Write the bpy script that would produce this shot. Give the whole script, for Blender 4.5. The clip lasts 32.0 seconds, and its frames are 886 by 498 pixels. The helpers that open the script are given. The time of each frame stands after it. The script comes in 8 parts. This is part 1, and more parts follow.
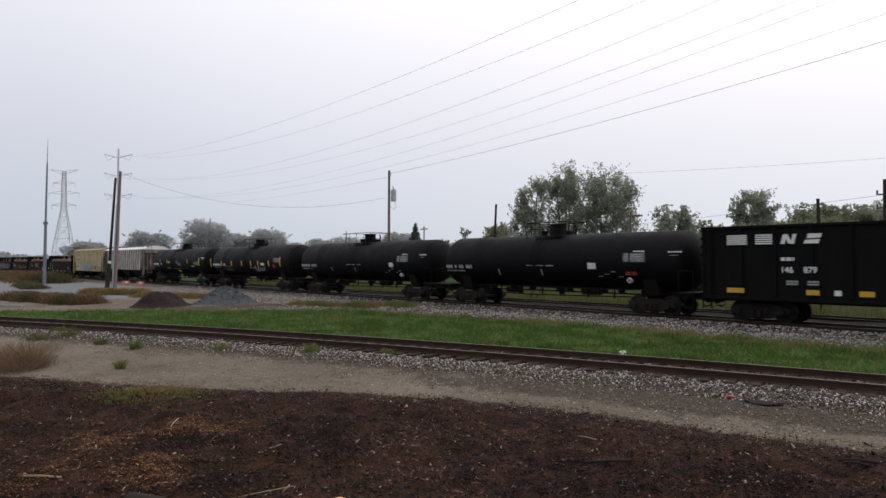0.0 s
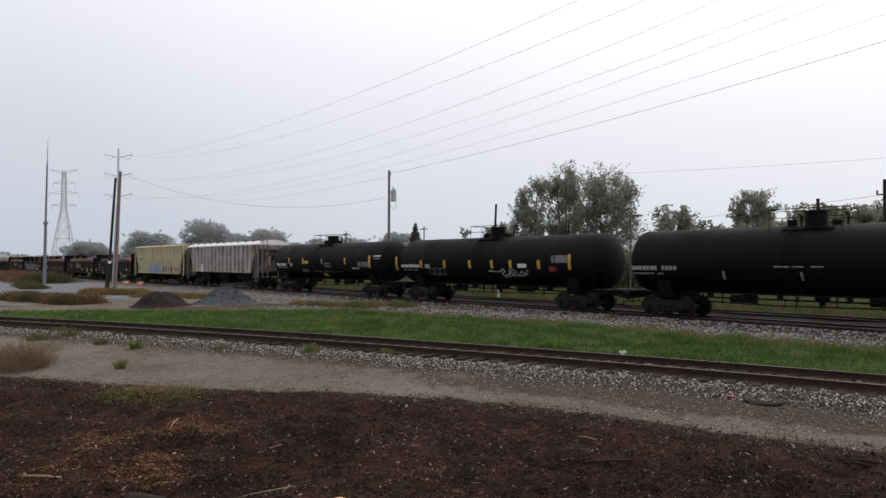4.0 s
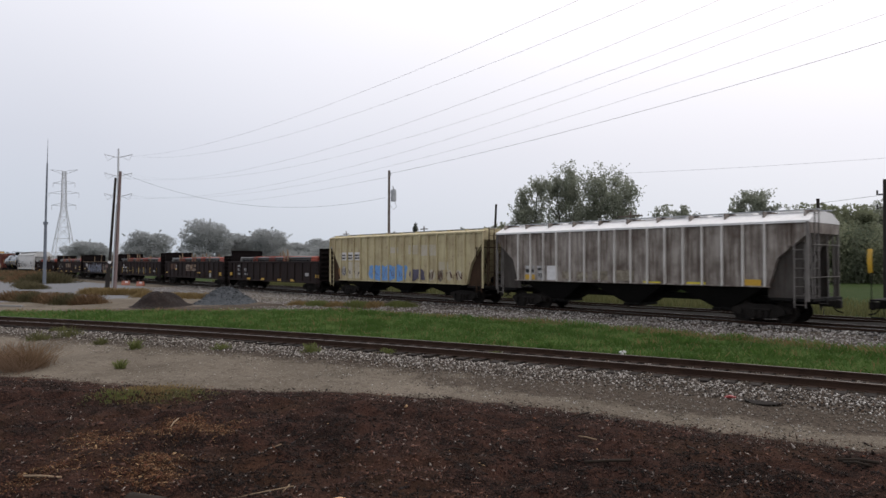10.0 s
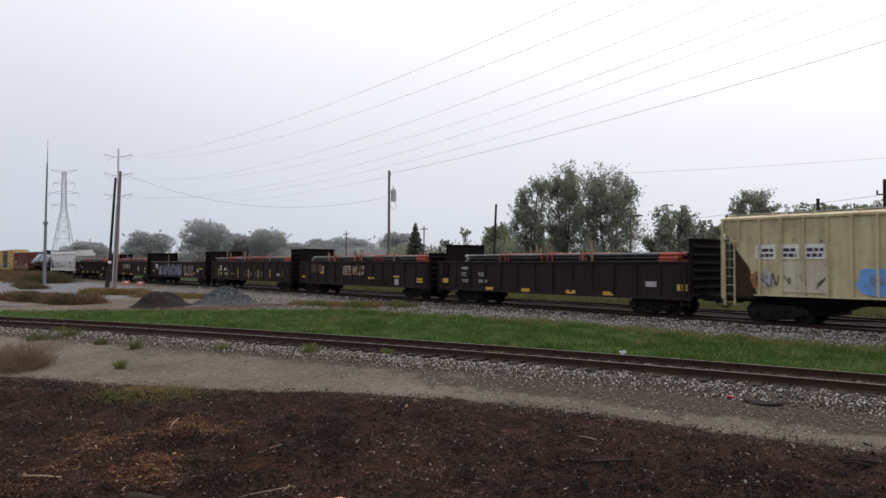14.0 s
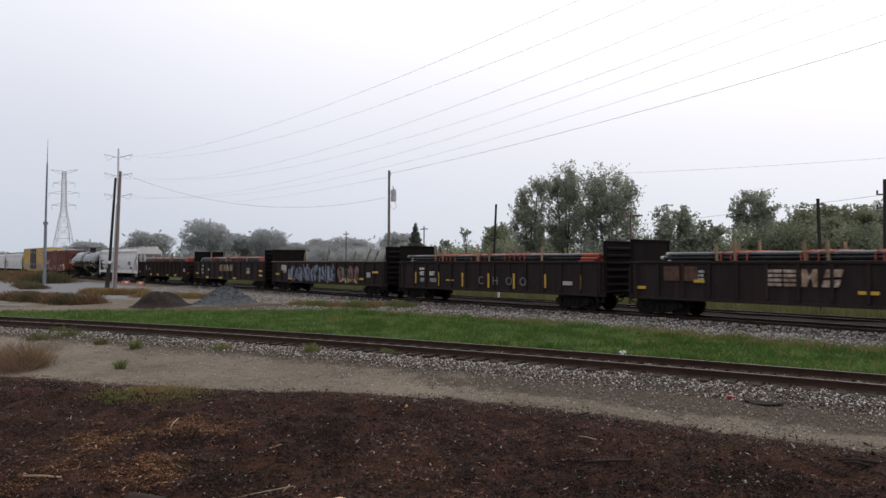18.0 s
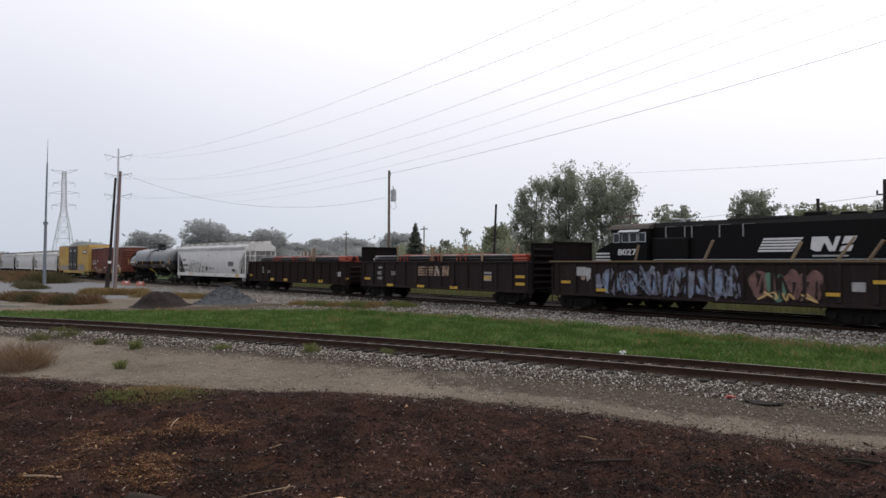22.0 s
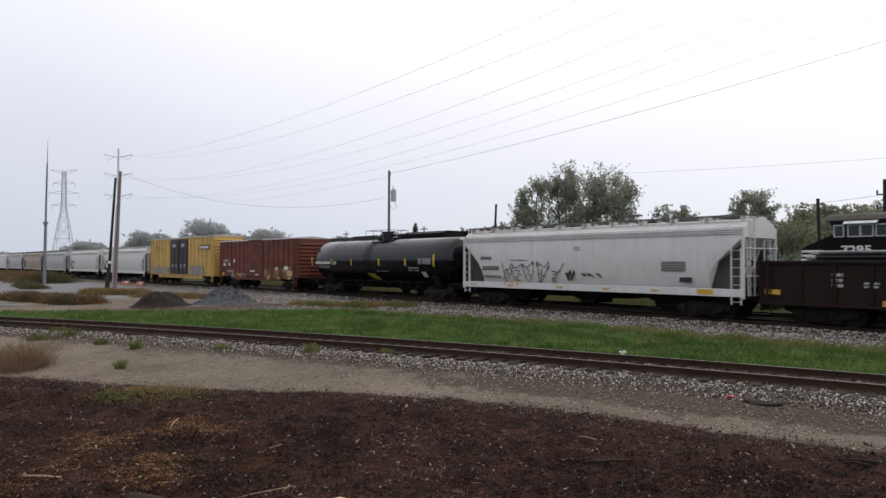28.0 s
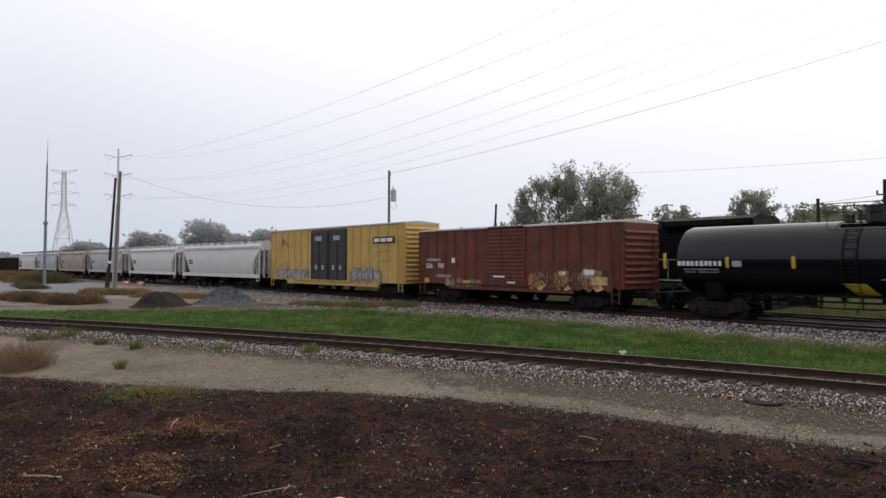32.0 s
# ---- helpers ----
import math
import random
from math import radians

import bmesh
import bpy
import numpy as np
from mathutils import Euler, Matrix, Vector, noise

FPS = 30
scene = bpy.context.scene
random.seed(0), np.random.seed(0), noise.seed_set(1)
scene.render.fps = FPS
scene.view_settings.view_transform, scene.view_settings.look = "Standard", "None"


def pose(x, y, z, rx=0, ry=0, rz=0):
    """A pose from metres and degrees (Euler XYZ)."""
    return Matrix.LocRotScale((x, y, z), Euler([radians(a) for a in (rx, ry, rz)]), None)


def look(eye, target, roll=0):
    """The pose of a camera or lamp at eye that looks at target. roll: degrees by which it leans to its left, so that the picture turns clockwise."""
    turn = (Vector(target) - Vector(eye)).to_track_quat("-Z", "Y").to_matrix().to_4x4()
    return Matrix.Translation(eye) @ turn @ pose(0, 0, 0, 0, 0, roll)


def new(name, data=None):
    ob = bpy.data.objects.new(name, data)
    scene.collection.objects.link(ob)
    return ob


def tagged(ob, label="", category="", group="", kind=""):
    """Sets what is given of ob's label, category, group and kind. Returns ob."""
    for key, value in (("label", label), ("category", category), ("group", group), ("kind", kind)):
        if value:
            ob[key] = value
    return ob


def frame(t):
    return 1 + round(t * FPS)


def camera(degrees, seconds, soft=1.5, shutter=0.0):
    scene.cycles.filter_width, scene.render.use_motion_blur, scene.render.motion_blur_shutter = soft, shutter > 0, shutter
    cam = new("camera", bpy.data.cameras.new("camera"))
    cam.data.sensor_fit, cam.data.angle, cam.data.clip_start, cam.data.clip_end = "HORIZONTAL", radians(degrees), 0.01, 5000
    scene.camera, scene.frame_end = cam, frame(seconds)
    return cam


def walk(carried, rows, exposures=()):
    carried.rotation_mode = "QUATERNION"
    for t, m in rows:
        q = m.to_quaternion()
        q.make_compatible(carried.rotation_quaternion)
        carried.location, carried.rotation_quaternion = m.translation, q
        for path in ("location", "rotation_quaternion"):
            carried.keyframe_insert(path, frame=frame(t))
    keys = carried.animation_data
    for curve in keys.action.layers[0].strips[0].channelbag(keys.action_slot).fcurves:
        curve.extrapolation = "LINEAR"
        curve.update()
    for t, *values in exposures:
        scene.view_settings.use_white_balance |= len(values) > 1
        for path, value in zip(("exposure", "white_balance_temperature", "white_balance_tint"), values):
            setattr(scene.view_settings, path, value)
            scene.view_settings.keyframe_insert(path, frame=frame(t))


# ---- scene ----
# One still camera beside a spur; a freight train passes on the main line, three engines the other way behind it.
YAW, PITCH, EYE = radians(49.067), radians(1.063), Vector((0.0, 0.0, 2.507))
cam = camera(65.36, 32.0, soft=1.5, shutter=0.3)
AIM = EYE + Vector((-math.sin(YAW) * math.cos(PITCH), math.cos(YAW) * math.cos(PITCH), math.sin(PITCH)))
walk(cam, [(0.0, look(EYE, AIM)), (32.0, look(EYE, AIM))], exposures=[(0.0, -0.03), (16.0, 0.05), (32.0, 0.13)])

# The two main tracks run along x; speeds in metres a second.
MAIN_Y, FAR_Y = 29.74, 34.15
SPEED, ENGINE_SPEED = 7.85, -5.62


# ---- light ----
def make_world():
    world = bpy.data.worlds.new("overcast_sky")
    world.use_nodes = True
    scene.world = world
    nt = world.node_tree
    nt.nodes.clear()
    out = nt.nodes.new("ShaderNodeOutputWorld")
    bg = nt.nodes.new("ShaderNodeBackground")
    sky = nt.nodes.new("ShaderNodeTexSky")
    sky.sky_type, sky.sun_disc = "NISHITA", False
    sky.sun_elevation, sky.sun_rotation = radians(59), radians(6)
    tc = nt.nodes.new("ShaderNodeTexCoord")
    sep = nt.nodes.new("ShaderNodeSeparateXYZ")
    nt.links.new(tc.outputs["Generated"], sep.inputs[0])
    ramp = nt.nodes.new("ShaderNodeValToRGB")
    e = ramp.color_ramp.elements
    e[0].position, e[0].color = 0.0, (0.645, 0.695, 0.77, 1)
    e[1].position, e[1].color = 0.36, (1.09, 1.075, 1.12, 1)
    mid = e.new(0.16)
    mid.color = (0.815, 0.825, 0.89, 1)
    nt.links.new(sep.outputs["Z"], ramp.inputs[0])
    # brighter and warmer to the camera's right, fitted to its view
    dot = nt.nodes.new("ShaderNodeVectorMath")
    dot.operation = "DOT_PRODUCT"
    dot.inputs[1].default_value = (0.55, 0.70, 0.45)
    nt.links.new(tc.outputs["Generated"], dot.inputs[0])
    mr = nt.nodes.new("ShaderNodeMapRange")
    mr.inputs["From Min"].default_value, mr.inputs["From Max"].default_value = -0.3, 1.0
    mr.inputs["To Min"].default_value, mr.inputs["To Max"].default_value = 0.88, 1.28
    nt.links.new(dot.outputs["Value"], mr.inputs["Value"])
    warm = nt.nodes.new("ShaderNodeValToRGB")
    w = warm.color_ramp.elements
    w[0].position, w[0].color = 0.22, (0.975, 1.0, 1.045, 1)
    w[1].position, w[1].color = 0.75, (1.035, 1.0, 0.985, 1)
    turn = nt.nodes.new("ShaderNodeMapRange")
    turn.inputs["From Min"].default_value, turn.inputs["From Max"].default_value = -0.9, 1.0
    nt.links.new(dot.outputs["Value"], turn.inputs["Value"])
    nt.links.new(turn.outputs[0], warm.inputs[0])
    no = nt.nodes.new("ShaderNodeTexNoise")
    no.inputs["Scale"].default_value, no.inputs["Detail"].default_value = 1.6, 3
    nt.links.new(tc.outputs["Generated"], no.inputs["Vector"])
    nr = nt.nodes.new("ShaderNodeMapRange")
    nr.inputs["To Min"].default_value, nr.inputs["To Max"].default_value = 0.95, 1.05
    nt.links.new(no.outputs[0], nr.inputs["Value"])
    mul = nt.nodes.new("ShaderNodeMath")
    mul.operation = "MULTIPLY"
    nt.links.new(mr.outputs[0], mul.inputs[0])
    nt.links.new(nr.outputs[0], mul.inputs[1])
    sc = nt.nodes.new("ShaderNodeVectorMath")
    sc.operation = "SCALE"
    tint = nt.nodes.new("ShaderNodeVectorMath")
    tint.operation = "MULTIPLY"
    nt.links.new(ramp.outputs[0], tint.inputs[0])
    nt.links.new(warm.outputs[0], tint.inputs[1])
    nt.links.new(tint.outputs[0], sc.inputs[0])
    nt.links.new(mul.outputs[0], sc.inputs["Scale"])
    ss = nt.nodes.new("ShaderNodeVectorMath")
    ss.operation = "SCALE"
    ss.inputs["Scale"].default_value = 0.08
    nt.links.new(sky.outputs[0], ss.inputs[0])
    mix = nt.nodes.new("ShaderNodeMix")
    mix.data_type = "RGBA"
    mix.inputs[0].default_value = 0.93
    nt.links.new(ss.outputs[0], mix.inputs[6])
    nt.links.new(sc.outputs[0], mix.inputs[7])
    nt.links.new(mix.outputs[2], bg.inputs["Color"])
    bg.inputs["Strength"].default_value = 1.0
    nt.links.new(bg.outputs[0], out.inputs[0])


make_world()
sun = new("sun", bpy.data.lights.new("sun", "SUN"))
sun.data.energy, sun.data.angle, sun.data.color = 1.15, radians(25), (1.0, 0.95, 0.88)
sun.matrix_world = look((5, 45, 75), (0, 0, 0))


# ---- materials ----
def nodes_of(name):
    m = bpy.data.materials.new(name)
    m.use_nodes = True
    nt = m.node_tree
    return m, nt, nt.nodes["Principled BSDF"]


def noise_node(nt, vec, scale, detail=4, rough=0.6):
    n = nt.nodes.new("ShaderNodeTexNoise")
    n.inputs["Scale"].default_value, n.inputs["Detail"].default_value, n.inputs["Roughness"].default_value = scale, detail, rough
    if vec is not None:
        nt.links.new(vec, n.inputs["Vector"])
    return n.outputs[0]


def span(nt, val, a, b, c, d):
    m = nt.nodes.new("ShaderNodeMapRange")
    for k, x in zip(("From Min", "From Max", "To Min", "To Max"), (a, b, c, d)):
        m.inputs[k].default_value = x
    nt.links.new(val, m.inputs["Value"])
    return m.outputs[0]


def blend(nt, fac, a, b, mode="MIX"):
    m = nt.nodes.new("ShaderNodeMix")
    m.data_type, m.blend_type = "RGBA", mode
    for sock, x in ((0, fac), (6, a), (7, b)):
        if isinstance(x, (int, float)):
            m.inputs[sock].default_value = x
        elif isinstance(x, tuple):
            m.inputs[sock].default_value = (*x[:3], 1)
        else:
            nt.links.new(x, m.inputs[sock])
    return m.outputs[2]


def coords(nt, scale=(1, 1, 1), kind="Object"):
    tc = nt.nodes.new("ShaderNodeTexCoord")
    mp = nt.nodes.new("ShaderNodeMapping")
    mp.inputs["Scale"].default_value = scale
    nt.links.new(tc.outputs[kind], mp.inputs["Vector"])
    return mp.outputs[0]


def bump_from(nt, bsdf, val, strength, distance):
    b = nt.nodes.new("ShaderNodeBump")
    b.inputs["Strength"].default_value, b.inputs["Distance"].default_value = strength, distance
    nt.links.new(val, b.inputs["Height"])
    nt.links.new(b.outputs[0], bsdf.inputs["Normal"])


def surface(name, a, b, rough=0.6, metal=0.0, scale=3.0, fine=40.0, bump=0.15, dist=0.01, stretch=(1, 1, 1), per_piece=0.0):
    """Two tones mixed by a broad and a fine grain, with relief."""
    m, nt, bs = nodes_of(name)
    v = coords(nt, stretch)
    broad, grain = noise_node(nt, v, scale, 5), noise_node(nt, v, fine, 3)
    col = blend(nt, span(nt, broad, 0.3, 0.7, 0, 1), a, b)
    col = blend(nt, span(nt, grain, 0.3, 0.7, 0.0, 0.45), col, tuple(0.55 * x for x in a))
    if per_piece:
        oi = nt.nodes.new("ShaderNodeObjectInfo")
        hs = nt.nodes.new("ShaderNodeHueSaturation")
        nt.links.new(span(nt, oi.outputs["Random"], 0, 1, 1 - per_piece, 1 + per_piece), hs.inputs["Value"])
        nt.links.new(col, hs.inputs["Color"])
        col = hs.outputs[0]
    nt.links.new(col, bs.inputs["Base Color"])
    nt.links.new(span(nt, grain, 0.2, 0.8, max(0.0, rough - 0.12), min(1, rough + 0.12)), bs.inputs["Roughness"])
    bs.inputs["Metallic"].default_value = metal
    bs.inputs["Specular IOR Level"].default_value = 0.5 if rough < 0.6 else 0.2
    if bump:
        bump_from(nt, bs, grain, bump, dist)
    return m


def painted(name, paint, grime, rough=0.45, wear=0.35, rust=(0.09, 0.04, 0.02), rusty=0.12, streaks=1.0, gloss=0.35, vary=0.15):
    """Weathered paint on steel: vertical streaks of grime, rust patches, dull gloss."""
    m, nt, bs = nodes_of(name)
    v = coords(nt)
    vs = coords(nt, (2.2, 2.2, 0.16))
    st = noise_node(nt, vs, 2.4, 6, 0.65)
    patch = noise_node(nt, v, 0.9, 5, 0.6)
    fine = noise_node(nt, v, 22, 4)
    col = blend(nt, span(nt, st, 0.42, 0.68, 0, wear * streaks), paint, grime)
    col = blend(nt, span(nt, patch, 0.40, 0.72, 0, wear), col, grime)
    col = blend(nt, span(nt, fine, 0.3, 0.75, 0, 0.22), col, tuple(0.6 * x for x in grime))
    spot = nt.nodes.new("ShaderNodeMath")
    spot.operation = "MULTIPLY"
    nt.links.new(span(nt, noise_node(nt, v, 5, 6, 0.7), 0.56, 0.68, 0, 1), spot.inputs[0])
    nt.links.new(span(nt, st, 0.45, 0.7, 0, rusty * 3), spot.inputs[1])
    col = blend(nt, spot.outputs[0], col, rust)
    nt.links.new(col, bs.inputs["Base Color"])
    nt.links.new(span(nt, patch, 0.3, 0.7, rough - 0.6 * vary, rough + vary), bs.inputs["Roughness"])
    bs.inputs["Specular IOR Level"].default_value = gloss
    bump_from(nt, bs, fine, 0.12, 0.006)
    return m


def leafy(name, a, b, shade=0.75):
    m, nt, bs = nodes_of(name)
    g = nt.nodes.new("ShaderNodeNewGeometry")
    col = blend(nt, g.outputs["Random Per Island"], a, b)
    col = blend(nt, span(nt, noise_node(nt, coords(nt), 0.5, 3), 0.35, 0.65, 0, 0.5), col, tuple(shade * x for x in a))
    nt.links.new(col, bs.inputs["Base Color"])
    bs.inputs["Roughness"].default_value = 0.8
    bs.inputs["Specular IOR Level"].default_value = 0.1
    tr = nt.nodes.new("ShaderNodeBsdfTranslucent")
    nt.links.new(col, tr.inputs["Color"])
    ms = nt.nodes.new("ShaderNodeMixShader")
    ms.inputs[0].default_value = 0.5
    nt.links.new(bs.outputs[0], ms.inputs[1])
    nt.links.new(tr.outputs[0], ms.inputs[2])
    nt.links.new(ms.outputs[0], nt.nodes["Material Output"].inputs["Surface"])
    return m


def islands(name, cols, rough=0.9, fine=60):
    """Many loose small pieces in one mesh, each with a tone of its own."""
    m, nt, bs = nodes_of(name)
    g = nt.nodes.new("ShaderNodeNewGeometry")
    r = nt.nodes.new("ShaderNodeValToRGB")
    r.color_ramp.interpolation = "CONSTANT"
    while len(r.color_ramp.elements) < len(cols):
        r.color_ramp.elements.new(0.5)
    at = 0
    total = sum(w for w, _ in cols)
    for el, (w, c) in zip(r.color_ramp.elements, cols):
        el.position, el.color = at / total, (*c, 1)
        at += w
    nt.links.new(g.outputs["Random Per Island"], r.inputs[0])
    n = noise_node(nt, coords(nt), fine, 3)
    col = blend(nt, span(nt, n, 0.3, 0.7, 0, 0.5), r.outputs[0], (0.03, 0.028, 0.026))
    nt.links.new(col, bs.inputs["Base Color"])
    bs.inputs["Roughness"].default_value = rough
    bs.inputs["Specular IOR Level"].default_value = 0.12
    return m


